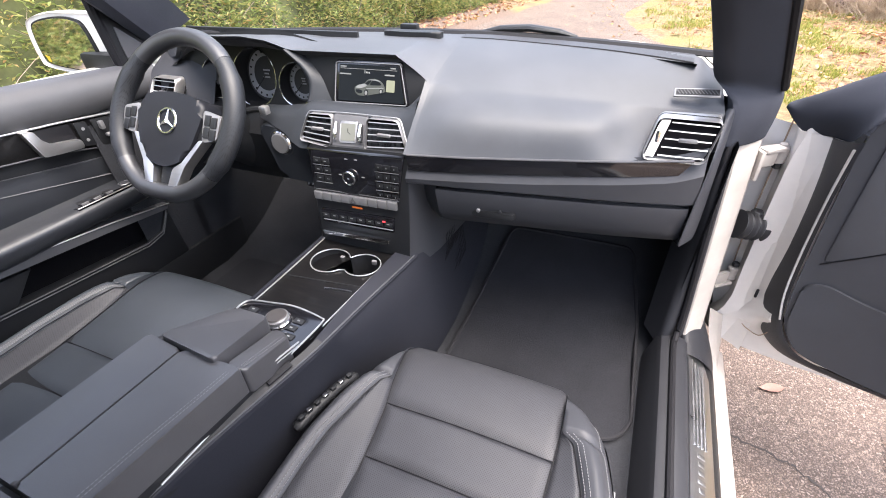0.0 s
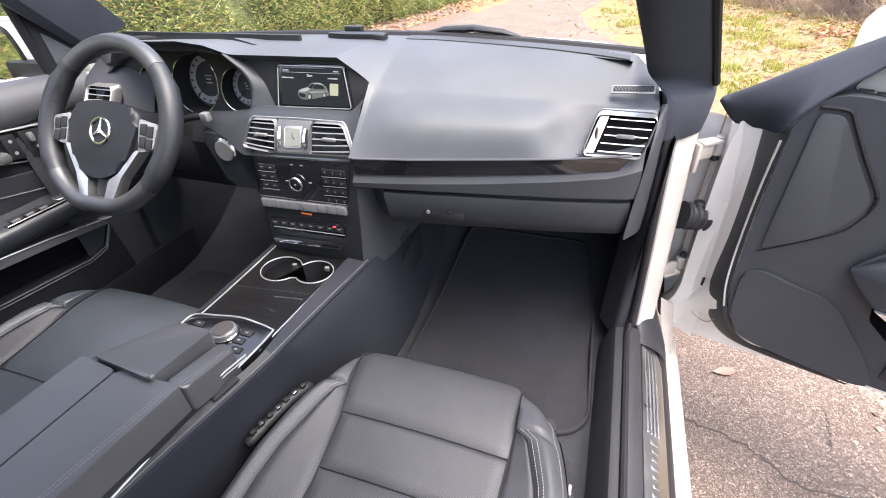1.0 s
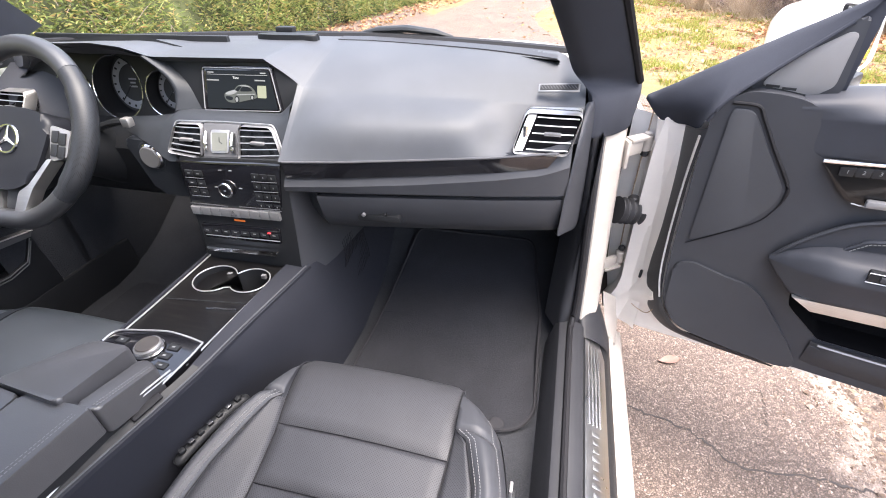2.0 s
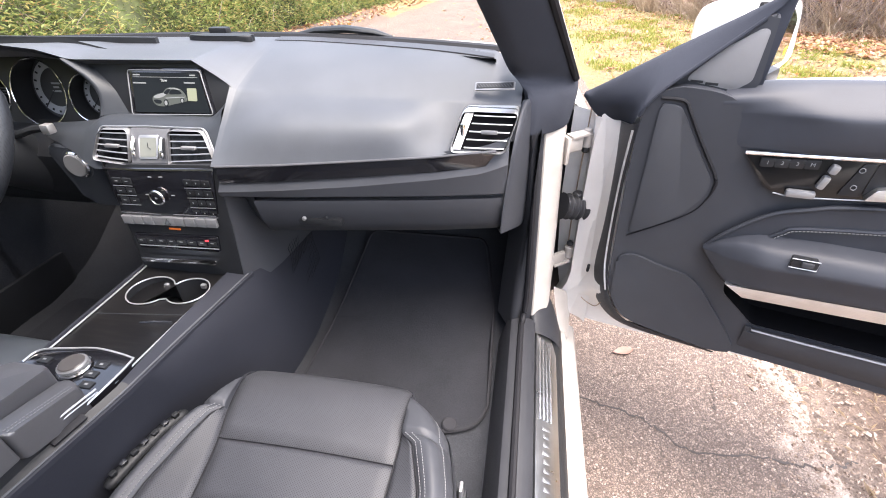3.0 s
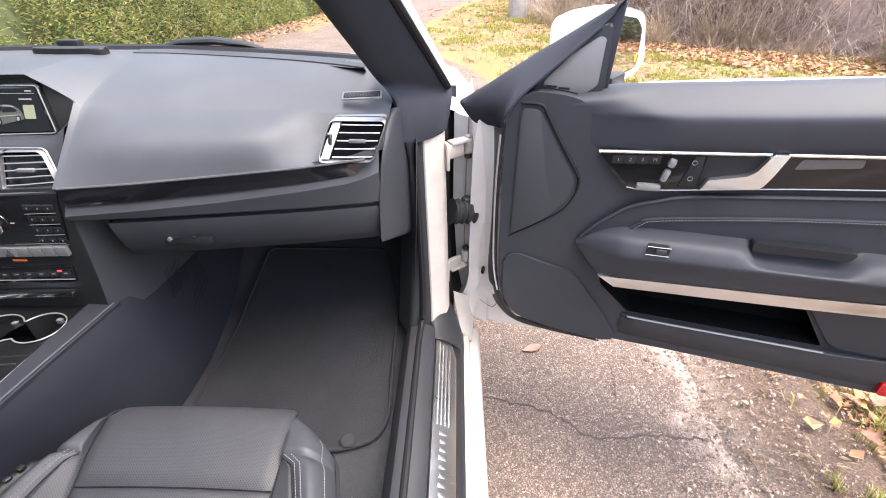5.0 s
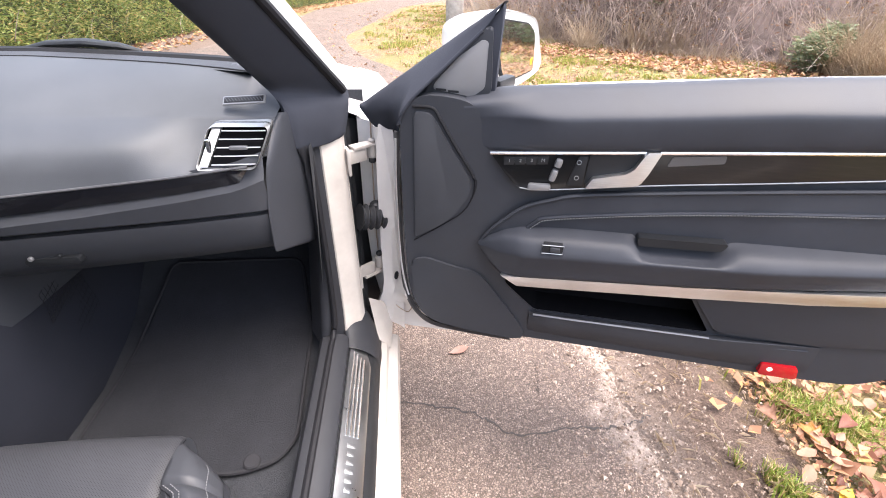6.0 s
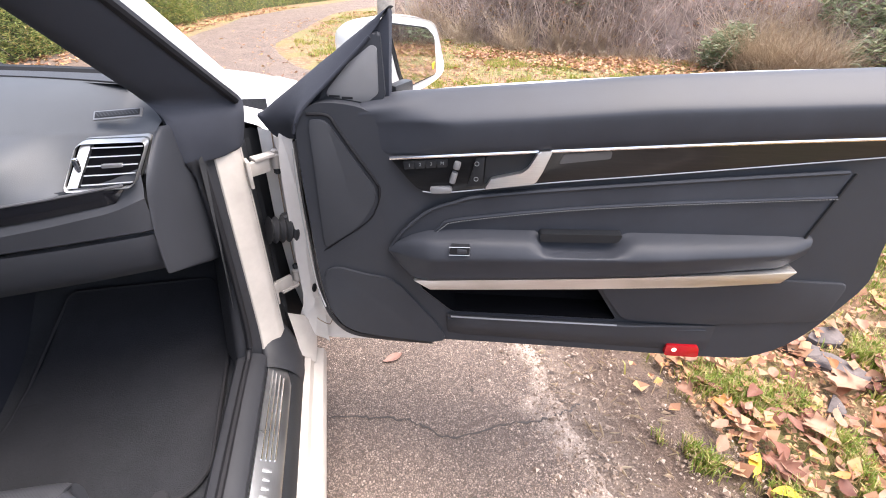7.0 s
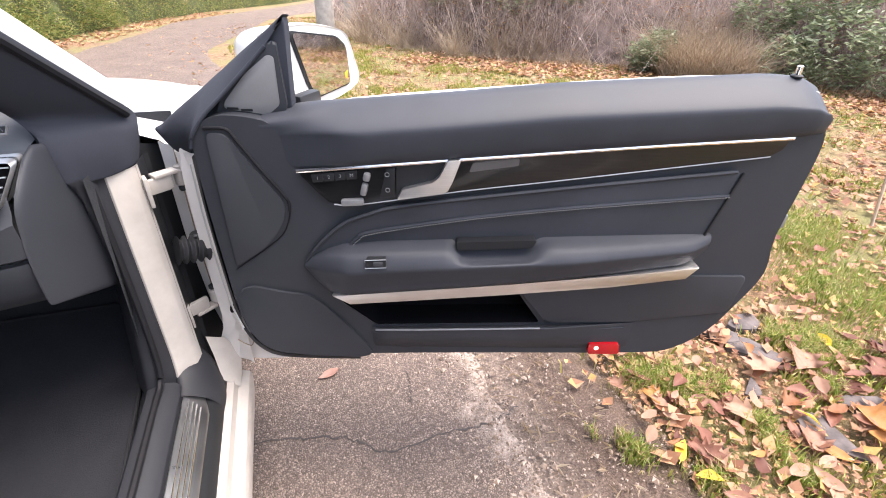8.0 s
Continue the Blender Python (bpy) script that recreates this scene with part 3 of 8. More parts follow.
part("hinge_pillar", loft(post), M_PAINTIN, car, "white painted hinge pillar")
# black in place of white paint, to colour in the recess's shade
part("pillar_recess", loft(gap), M_BLACK, car, "recess behind the hinges, blackened for shade")
foot_rows = []
for y, x0, x1, z0, z1 in [(0.86, 0.753, 0.816, 0.342, 0.302), (0.90, 0.748, 0.818, 0.358, 0.303), (0.935, 0.742, 0.814, 0.384, 0.312), (0.965, 0.742, 0.804, 0.395, 0.33), (0.985, 0.745, 0.795, 0.395, 0.345)]:
    foot_rows.append([(x0 - 0.012, y, z0 - 0.02), (x0, y, z0), ((x0 + x1) / 2 + 0.006, y, (z0 + z1) / 2 + 0.006), (x1, y, z1), (x1 + 0.01, y, z1 - 0.03)])
foot_cols = [curve([r[k] for r in foot_rows], 4) for k in range(5)]
part("pillar_foot_trim", loft([curve([c[i] for c in foot_cols], 4) for i in range(len(foot_cols[0]))]), M_SILL, car, "black plastic pillar foot", 80)
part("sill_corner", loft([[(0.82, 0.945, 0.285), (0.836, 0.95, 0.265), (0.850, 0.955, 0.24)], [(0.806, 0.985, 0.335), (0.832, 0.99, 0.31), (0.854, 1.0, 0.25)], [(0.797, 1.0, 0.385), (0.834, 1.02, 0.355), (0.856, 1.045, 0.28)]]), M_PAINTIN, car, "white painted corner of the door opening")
# rubber seal round the opening
seal = curve([(0.713, -0.5, 0.374), (0.715, 0.4, 0.374), (0.716, 0.80, 0.374), (0.719, 0.862, 0.38), (0.724, 0.884, 0.42), (0.722, 0.906, 0.56), (0.717, 0.925, 0.72), (0.712, 0.938, 0.82), (0.712, 0.935, 0.86)], 8)
part("door_seal", tube(seal, 0.007, 8), M_RUBBER, car, "black rubber door seal")


# windscreen pillar, dark cloth inside and white paint outside
PILLAR_ROWS = []


def pillar(side):
    d_in, p_in = np.array((0.226, 0.735, -0.64)), np.array((0.641, 0.9, 0.972))
    d_out, p_out = np.array((0.253, 0.761, -0.597)), np.array((0.772, 1.0, 0.928))
    rows, skin, gas = [], [], []
    for s in np.linspace(-0.75, 0.02, 12):
        a, b_ = p_in + d_in * s, p_out + d_out * s
        mid = (a + b_) / 2 + np.array((-0.012, -0.035, 0.0))
        rows.append([tuple(a + np.array((0.015, 0.05, 0.012))), tuple(a), tuple(a * 0.72 + b_ * 0.28 + np.array((-0.01, -0.03, -0.004))), tuple(mid), tuple(a * 0.22 + b_ * 0.78 + np.array((0, -0.016, 0))), tuple(b_), tuple(b_ + np.array((0.01, 0.03, 0.0)))])
        o = b_ + np.array((-0.004, 0.03, 0.012))
        skin.append([tuple(o), tuple(o + np.array((0.010, 0.020, 0.0))), tuple(o + np.array((0.008, 0.040, 0.012))), tuple(o + np.array((-0.03, 0.065, 0.035)))])
        gas.append(tuple(b_ + np.array((0.004, 0.004, 0.002))))
    f = np.array((side, 1, 1))
    if side < 0:  # the far pillar shows more of its inner face
        shift = np.array((0.1, 0.0, 0.0))
        rows = [[tuple(np.array(r[0]) + np.array((-0.03, 0.06, 0.035)) + shift)] + [tuple(np.array(q) + shift) for q in r[1:]] for r in rows]
        skin = [[tuple(np.array(q) + shift) for q in r] for r in skin]
        gas = [tuple(np.array(q) + shift) for q in gas]
    if side > 0:
        PILLAR_ROWS.extend(rows)
    else:
        part("pillar_trim", loft([[tuple(np.array(p) * f) for p in r] for r in rows]), M_DARKCLOTH, car, "dark cloth windscreen pillar cover")
    part("pillar_skin", loft([[tuple(np.array(p) * f) for p in (r if side > 0 else r[:3])] for r in skin]), M_PAINT, car, "white painted windscreen pillar")
    part("pillar_seal", tube([tuple(np.array(p) * f) for p in gas], 0.008, 8), M_RUBBER, car, "black rubber pillar seal")


pillar(1)
pillar(-1)

# near pillar cover: one soft skin that ends in a straight hem over the white post
def resampled(row, n):
    """A smooth line through the points of a row, at n even steps."""
    c = [np.array(q) for q in curve(row, 8)]
    at = np.concatenate([[0.0], np.cumsum([np.linalg.norm(b - a) for a, b in zip(c, c[1:])])])
    s = np.linspace(0, at[-1], n)
    return [tuple(float(np.interp(k, at, [q[m] for q in c])) for m in range(3)) for k in s]


COVER = [
    [(0.660, 0.965, 0.972), (0.6455, 0.915, 0.959), (0.672, 0.912, 0.943), (0.699, 0.930, 0.937), (0.748, 0.977, 0.925), (0.777, 1.015, 0.916), (0.787, 1.045, 0.916)],
    [(0.678, 0.955, 0.945), (0.674, 0.905, 0.930), (0.690, 0.895, 0.920), (0.712, 0.915, 0.912), (0.748, 0.963, 0.902), (0.780, 1.004, 0.892), (0.790, 1.035, 0.892)],
    [(0.688, 0.950, 0.905), (0.684, 0.895, 0.895), (0.698, 0.892, 0.885), (0.718, 0.915, 0.878), (0.746, 0.955, 0.868), (0.777, 0.994, 0.862), (0.786, 1.025, 0.862)],
    [(0.694, 0.950, 0.86), (0.690, 0.900, 0.85), (0.702, 0.897, 0.842), (0.718, 0.925, 0.836), (0.742, 0.960, 0.827), (0.771, 0.985, 0.833), (0.780, 1.015, 0.836)],
    [(0.694, 0.950, 0.848), (0.691, 0.903, 0.838), (0.702, 0.900, 0.832), (0.718, 0.928, 0.827), (0.741, 0.963, 0.8215), (0.770, 0.988, 0.828), (0.779, 1.015, 0.831)],
]
even = [resampled(r, 19) for r in PILLAR_ROWS[:-1] + COVER]
part("pillar_trim", loft([curve([r[k] for r in even], 4) for k in range(19)]), M_DARKCLOTH, car, "dark cloth windscreen pillar cover with a straight hem", 70)

# blanking beside the hinges: a black sheet added for the gap's shade
part("wing_gap", loft([[(x, y, 0.25 + (top - 0.25) * k) for x, y, top in ((0.735, 1.075, 0.848), (0.785, 1.135, 0.826), (0.83, 1.165, 0.785), (0.865, 1.20, 0.70))] for k in (0.0, 0.33, 0.66, 1.0)]), M_BLACK, car, "black sheet for the shaded gap behind the front wing")

band_rows = []
for z in np.linspace(0.34, 0.838, 22):
    t = (z - 0.36) / 0.46
    xi, yi = 0.742 - 0.014 * t, 0.913 + 0.052 * t
    xc = interp(z, [(0.34, 0.684), (0.45, 0.690), (0.60, 0.700), (0.80, 0.699), (0.838, 0.694)])
    yc = interp(z, [(0.34, 0.872), (0.45, 0.900), (0.60, 0.930), (0.80, 0.915), (0.838, 0.900)])
    band_rows.append(resampled([(xc - 0.03, yc + 0.06, z), (xc, yc + 0.004, z), (xc + 0.008, yc - 0.006, z), ((xc + xi) / 2 + 0.002, (yc + yi) / 2 - 0.018, z), (xi - 0.012, yi - 0.014, z), (xi - 0.002, yi - 0.006, z), (xi + 0.003, yi + 0.012, z)], 19))
part("aperture_trim", loft(band_rows), M_SILL, car, "smooth dark trim band beside the white pillar", 70)


# hinges, door stay with its rubber boot
for z, up in ((0.772, 1), (0.458, -1)):
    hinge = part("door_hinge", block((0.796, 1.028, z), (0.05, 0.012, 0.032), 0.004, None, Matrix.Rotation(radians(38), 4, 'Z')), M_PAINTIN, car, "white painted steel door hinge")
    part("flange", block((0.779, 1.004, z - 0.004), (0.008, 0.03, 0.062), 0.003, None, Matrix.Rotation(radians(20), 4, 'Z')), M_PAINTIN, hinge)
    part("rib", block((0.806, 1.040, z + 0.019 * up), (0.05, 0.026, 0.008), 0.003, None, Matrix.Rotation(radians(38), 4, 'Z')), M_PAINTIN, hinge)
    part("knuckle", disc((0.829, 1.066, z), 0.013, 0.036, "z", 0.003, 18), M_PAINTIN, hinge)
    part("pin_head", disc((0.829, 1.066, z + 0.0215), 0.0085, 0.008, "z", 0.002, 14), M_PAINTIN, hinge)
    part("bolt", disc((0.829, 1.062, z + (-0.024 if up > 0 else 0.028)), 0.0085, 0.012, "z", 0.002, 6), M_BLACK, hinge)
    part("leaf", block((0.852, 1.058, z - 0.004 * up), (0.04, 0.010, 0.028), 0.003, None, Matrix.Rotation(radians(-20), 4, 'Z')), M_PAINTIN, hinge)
boot = thing("door_stay_boot", "ribbed black rubber boot round the door stay", "rubber boot", (0.79, 1.06, 0.57))
ax = np.array((0.084, 0.036, -0.022))
b0 = np.array((0.790, 1.022, 0.618))
pts_, rad_ = [], []
for i in range(49):
    t = i / 48
    pts_.append(tuple(b0 + ax * t))
    rad_.append(0.0265 + 0.0042 * math.cos(i * math.pi / 4) - 0.003 * t)
part("bellows", tube(pts_, rad_, 22, flat=1.1), M_BOOT, boot)
part("collar", tube([tuple(b0 + ax * t) for t in (0.97, 1.08)], 0.031, 20, flat=1.1), M_BOOT, boot)
part("stay_stud", disc((0.829, 1.056, 0.632), 0.014, 0.018, "z", 0.004, 16), M_BOOT, boot)


# floor, bulkhead, tunnel, rear wall, roof
def floor_z(y):
    return interp(y, [(-1.5, 0.27), (0.85, 0.27), (1.02, 0.31), (1.25, 0.46), (1.35, 0.60)])


ys = np.linspace(-1.5, 1.35, 40)
part("floor_pan", loft([[(x, y, floor_z(y) + 0.004 * noise.noise((x * 6, y * 6, 0))) for x in np.linspace(-0.70, 0.70, 30)] for y in ys]), M_CARPET, car, "charcoal carpeted footwell")
part("underbody", block((0, -0.1, 0.2), (1.6, 3.9, 0.06), 0.01), M_BLACK, car)
part("bulkhead", loft([[(x, 1.28, z) for x in (-0.8, 0.8)] for z in (0.3, 0.86)]), M_CARPET, car, "dark bulkhead behind the dash")
part("footwell_side", loft([[(0.70, y, floor_z(y) - 0.02), (0.705, y, 0.5), (0.715, y, 0.68), (0.72, y, 0.84)] for y in np.linspace(0.90, 1.3, 8)]), M_CARPET, car, "dark kick panel beside the footwell")
part("footwell_side", loft([[(-0.70, y, floor_z(y) - 0.02), (-0.705, y, 0.5), (-0.715, y, 0.68), (-0.72, y, 0.84)] for y in np.linspace(0.80, 1.3, 8)]), M_CARPET, car, "dark kick panel beside the footwell")
part("left_sill", block((-0.735, 0.2, 0.31), (0.09, 1.5, 0.16), 0.02), M_BLACK, car, "black plastic sill beside the driver's seat")
part("footwell_side", loft([[(-0.70, y, 0.25), (-0.705, y, 0.5), (-0.715, y, 0.68), (-0.73, y, 0.84)] for y in np.linspace(0.62, 0.82, 4)]), M_CARPET, car, "dark kick panel beside the footwell")
ROOF = [(0.30, 1.345), (0.1, 1.375), (-0.4, 1.39), (-1.0, 1.36), (-1.6, 1.22)]
part("roof", loft([[(x * 0.58, y - 0.03 * x * x, z + 0.03 - 0.06 * x * x) for x in np.linspace(-1, 1, 13)] for y, z in [(0.34, 1.335)] + ROOF]), M_PAINT, car, "white painted roof")
part("headliner", loft([[(x * 0.56, y - 0.03 * x * x, z - 0.012 - 0.055 * x * x) for x in np.linspace(-1, 1, 13)] for y, z in ROOF]), M_HEAD, car, "grey cloth headliner")
part("windscreen_header", loft([[(x * 0.56, y - 0.03 * x * x, z - 0.055 * x * x) for x in np.linspace(-1, 1, 13)] for y, z in [(0.37, 1.335), (0.34, 1.315), (0.30, 1.33)]]), M_HEAD, car)
part("rear_shelf", loft([[(x, y, z) for x in (-0.72, 0, 0.72)] for y, z in [(-0.95, 0.3), (-1.0, 0.9), (-1.6, 0.95)]]), M_DARKCLOTH, car, "dark rear bulkhead")
for s in (-1, 1):
    part("rear_side", loft([[(s * 0.70, y, 0.25), (s * 0.72, y, 0.7), (s * 0.72, y, 0.93)] for y in np.linspace(-0.5, -1.6, 5)]), M_DARKCLOTH, car, "dark rear side trim")
    part("rear_wing", loft([[(s * 0.86, y, 0.2), (s * 0.885, y, 0.55), (s * 0.86, y, 0.85), (s * 0.78, y, 0.95)] for y in np.linspace(-0.55, -2.1, 8)]), M_PAINT, car, "white painted rear wing")
    part("rear_pillar", loft([[(s * 0.76, y, z), (s * 0.70, y, z + 0.02)] for y, z in [(-1.3, 1.2), (-1.9, 0.95)]]), M_PAINT, car)
part("tail", loft([[(x, -1.6 - 0.0 * x, 0.97), (x, -2.1, 0.93), (x, -2.15, 0.5), (x, -2.0, 0.2)] for x in np.linspace(-0.87, 0.87, 7)]), M_PAINT, car, "white painted boot lid and tail")

# bonnet and front wings
def bonnet_z(x, y):
    return interp(y, [(1.16, 0.905), (1.6, 0.87), (2.2, 0.79), (2.5, 0.71), (2.62, 0.6)]) - 0.10 * (x / 0.86) ** 4


part("bonnet", loft([[(x, y, bonnet_z(x, y)) for x in np.linspace(-0.72, 0.72, 17)] for y in np.linspace(1.16, 2.6, 18)]), M_PAINT, car, "white painted bonnet")
for s in (-1, 1):
    part("front_wing", loft([[(s * 0.722, y, bonnet_z(0.722, y) + (0.012 if y < 1.2 else 0.004)), (s * 0.80, y, bonnet_z(0.78, y)), (s * 0.855, y, bonnet_z(0.84, y) - 0.04), (s * 0.885, y, 0.6), (s * 0.88, y, 0.4), (s * 0.87, y, 0.22)] for y in np.linspace(1.115, 2.6, 20)]), M_PAINT, car, "white painted front wing")
part("nose", loft([[(x, 2.6 + 0.06 * (1 - x * x), bonnet_z(x, 2.6) * k + 0.22 * (1 - k)) for k in (1, 0.66, 0.33, 0)] for x in np.linspace(-0.87, 0.87, 9)]), M_PAINT, car, "white painted nose")
part("cowl", loft([[(x, y - 0.17 * (x / 0.72) ** 2, z) for x in np.linspace(-0.62, 0.62, 15)] for y, z in [(1.085, 0.965), (1.12, 0.945), (1.17, 0.90)]]), M_BLACK, car, "black plastic cowl under the windscreen")
for s in (-1, 1):
    for y in (1.75, -1.45):
        wheel = part("wheel", disc((s * 0.78, y, 0.315), 0.315, 0.2, "x", 0.03, 40), M_RUBBER, car, "black tyre")
        part("rim", disc((s * 0.875, y, 0.315), 0.21, 0.02, "x", 0.005, 32), M_SILVER, wheel, "silver rim")

# windscreen with its black rim, wiper
def screen_base(x):
    return 1.068 - (0.11 if x > 0.12 else 0.14) * (abs(x - 0.12) / 0.72) ** 2.4


def base_drop(x):
    """How far the foot of the windscreen sinks towards the near pillar."""
    return 0.015 * max(0.0, min(1.0, (x - 0.2) / 0.43))


ws_rows = []
for t in np.linspace(0, 1, 9):
    row = []
    for x in np.linspace(-1, 1, 17):
        xb, xt = 0.63 * x, 0.47 * x
        base = Vector((xb, screen_base(xb), 0.985 - base_drop(xb)))
        top = Vector((xt, 0.37 - 0.03 * x * x, 1.335 - 0.05 * x * x))
        row.append(base.lerp(top, t) + Vector((0, 0.012 * math.sin(t * math.pi), 0.012 * math.sin(t * math.pi))))
    ws_rows.append(row)
glass_pane = part("windscreen", loft(ws_rows), M_GLASS, car, "clear windscreen glass")
glass_pane.visible_shadow = False
rim_rows = [[(x, screen_base(x) + dy, z - base_drop(x)) for x in np.linspace(-0.66, 0.66, 40)] for dy, z in [(-0.006, 0.9835), (0.0, 0.9905), (0.012, 0.992), (0.03, 0.975)]]
part("windscreen_rim", loft(rim_rows), M_RUBBER, car, "black windscreen lower rim")
wiper = thing("windscreen_wiper", "black windscreen wiper lying on the cowl", "wiper", (0.1, 1.12, 0.98))
part("arm", tube(curve([(-0.35, 1.075, 0.972), (-0.1, 1.105, 0.972), (0.12, 1.115, 0.974), (0.3, 1.10, 0.972)], 6), 0.008, 8), M_BLACK, wiper)
part("arm_cover", tube([(0.15, 1.085, 0.985), (0.2, 1.085, 0.995), (0.27, 1.085, 0.998), (0.34, 1.08, 0.992), (0.38, 1.075, 0.984)], [0.008, 0.012, 0.014, 0.011, 0.005], 10, flat=0.6), M_BLACK, wiper, "black humped wiper arm cover")
part("blade", tube(curve([(-0.05, 1.125, 0.97), (0.2, 1.13, 0.97), (0.5, 1.06, 0.966)], 8), 0.006, 6), M_RUBBER, wiper)


# ---- dashboard ----
dash = thing("dashboard", "dark grey grained dashboard with black gloss trim", "dashboard", (0, 0.95, 0.6))


def trim_y(x):
    return interp(x, [(-0.72, 0.78), (-0.15, 0.705), (0.10, 0.698), (0.16, 0.704), (0.25, 0.714), (0.385, 0.734), (0.53, 0.756), (0.645, 0.780), (0.69, 0.80)])


def trim_z(x):
    return interp(x, [(-0.72, 0.84), (0.13, 0.825), (0.25, 0.829), (0.385, 0.835), (0.53, 0.842), (0.645, 0.850), (0.69, 0.852)])


def lip(x):
    """The line where the dash top breaks down to the screen and the gauges."""
    y = interp(x, [(-0.72, 0.90), (-0.6, 0.85), (-0.5, 0.76), (-0.35, 0.755), (-0.25, 0.798), (-0.2, 0.812), (0.06, 0.822), (0.136, 0.824), (0.2, 0.83), (0.69, 0.87)])
    z = interp(x, [(-0.72, 0.925), (-0.64, 0.94), (-0.58, 0.985), (-0.5, 1.012), (-0.4, 1.018), (-0.3, 1.014), (-0.25, 1.003), (-0.2, 0.983), (0.06, 0.983), (0.10, 0.957), (0.136, 0.930), (0.2, 0.925), (0.69, 0.905)])
    return y, z


def pad_z(x, y):
    """Height of the dash top at x and y."""
    ly, lz = lip(x)
    by = screen_base(max(-0.63, min(0.63, x))) - 0.008
    t = max(0.0, min(1.0, (y - ly) / (by - ly)))
    return lz + (0.984 - base_drop(x) - 0.9 * max(0.0, x - 0.625) - lz) * (1 - (1 - t) ** interp(x, [(0.45, 1.7), (0.66, 1.25)]))


XS = sorted(set([round(v, 4) for v in np.linspace(-0.70, 0.676, 90)] + [0.06, 0.08, 0.1, 0.12, 0.136, 0.15]))
rows_l, rows_r = [], []
for x, split in [(x, 9.0) for x in XS if x < 0.125] + [(0.125, 9.0), (0.125, 0.0)] + [(x, 0.0) for x in XS if x > 0.125]:
    ly, lz = lip(x)
    by = screen_base(max(-0.63, min(0.63, x))) - 0.008
    row = []
    if x < split:
        row.append((x, ly + 0.05, lz - 0.03))
        row.append((x, ly + 0.012, lz - 0.008))
    else:
        row.append((x, trim_y(x) + interp(x, [(0.545, 0.0), (0.57, 0.035), (0.69, 0.035)]), trim_z(x)))
        puff = interp(x, [(0.125, 0.0), (0.20, 0.8), (0.25, 1.0), (0.44, 1.0), (0.48, 0.8), (0.545, -0.5), (0.58, -0.8), (0.69, -0.8)])
        row.append((x, trim_y(x) * 0.5 + ly * 0.5 - (0.021 if puff > 0 else 0.012) * puff, trim_z(x) * 0.5 + lz * 0.5 + (0.013 if puff > 0 else 0.008) * puff))
    row.append((x, ly, lz))
    up = interp(x, [(0.06, 0.004), (0.136, 0.0)])
    for t in (0.12, 0.3, 0.5, 0.75, 1.0):
        zz = pad_z(x, ly + (by - ly) * t)
        row.append((x, ly + (by - ly) * t, zz + up * math.sin(t * math.pi)))
    row.append((x, by + 0.04, 0.955 - base_drop(x)))
    if split:
        rows_l.append([row[0], row[1]] + curve(row[2:], 4))
    else:
        rows_r.append(curve(row[:3], 8)[:-1] + curve(row[2:], 4))
part("dash_top", loft(rows_l), M_DASH, dash, "", 55)
part("passenger_pad", loft(rows_r), M_DASH, dash, "soft grained passenger side dash pad", 60)

# defroster slot and sensor lid at the foot of the windscreen
slot_y = lambda x, k: screen_base(x) - 0.042 + 0.030 * k
part("defroster_slot", loft([[(x, slot_y(x, k), pad_z(x, slot_y(x, k)) + dz) for x in np.linspace(0.125, 0.615, 50)] for k, dz in ((-0.05, -0.003), (0.0, 0.0022), (1.0, 0.0022), (1.05, -0.003))]), M_LOWER, dash, "grey defroster panel at the foot of the windscreen")
part("defroster_seam", tube([(x, slot_y(x, -0.03), pad_z(x, slot_y(x, -0.03)) + 0.001) for x in np.linspace(0.125, 0.615, 40)], 0.0012, 5), M_RUBBER, dash)
part("dash_grille", loft([[(x, y, pad_z(x, y) + 0.0043 * s - 0.001) for x in np.linspace(-0.15, 0.06, 14)] for y, s in ((0.949, 0.0), (0.9505, 1.0), (0.975, 1.1), (1.005, 0.9), (1.03, 0.6), (1.031, -1.0))]), M_DASH, dash, "flush dash top cover below the windscreen")
part("light_sensor", slab(curve([(-0.06, 0.995), (0.0, 0.985), (0.075, 0.99), (0.085, 1.005), (0.07, 1.018), (-0.05, 1.015)], 5, True), 0.98, 0.998, 0.005, 3), M_BLACK, dash, "black sensor hump")
part("mount", block((-0.02, 1.05, 0.998), (0.045, 0.02, 0.016), 0.004), M_BLACK, dash, "black bracket at the windscreen")

# passenger demister vent, small
DV = Matrix.Translation((0.626, 0.878, 0.9345)) @ Matrix.Rotation(radians(-1), 4, 'Z') @ Matrix.Rotation(radians(-3), 4, 'Y') @ Matrix.Rotation(radians(36), 4, 'X')


def at_demister(b):
    bmesh.ops.transform(b, matrix=DV, verts=b.verts)
    return b


small = part("demister_vent", at_demister(block((0, 0, 0), (0.074, 0.018, 0.004), 0.0018)), M_SILVER, dash, "thin slot vent with bright rim")
part("slot", at_demister(block((0, 0, 0.0018), (0.068, 0.012, 0.002), 0.0005)), M_BLACK, small)
for k in range(12):
    part("slat", at_demister(block((-0.03 + 0.0054 * k, 0, 0.003), (0.0012, 0.011, 0.0012), 0, None, Matrix.Rotation(radians(35), 4, 'Z'))), M_RAIL, small)


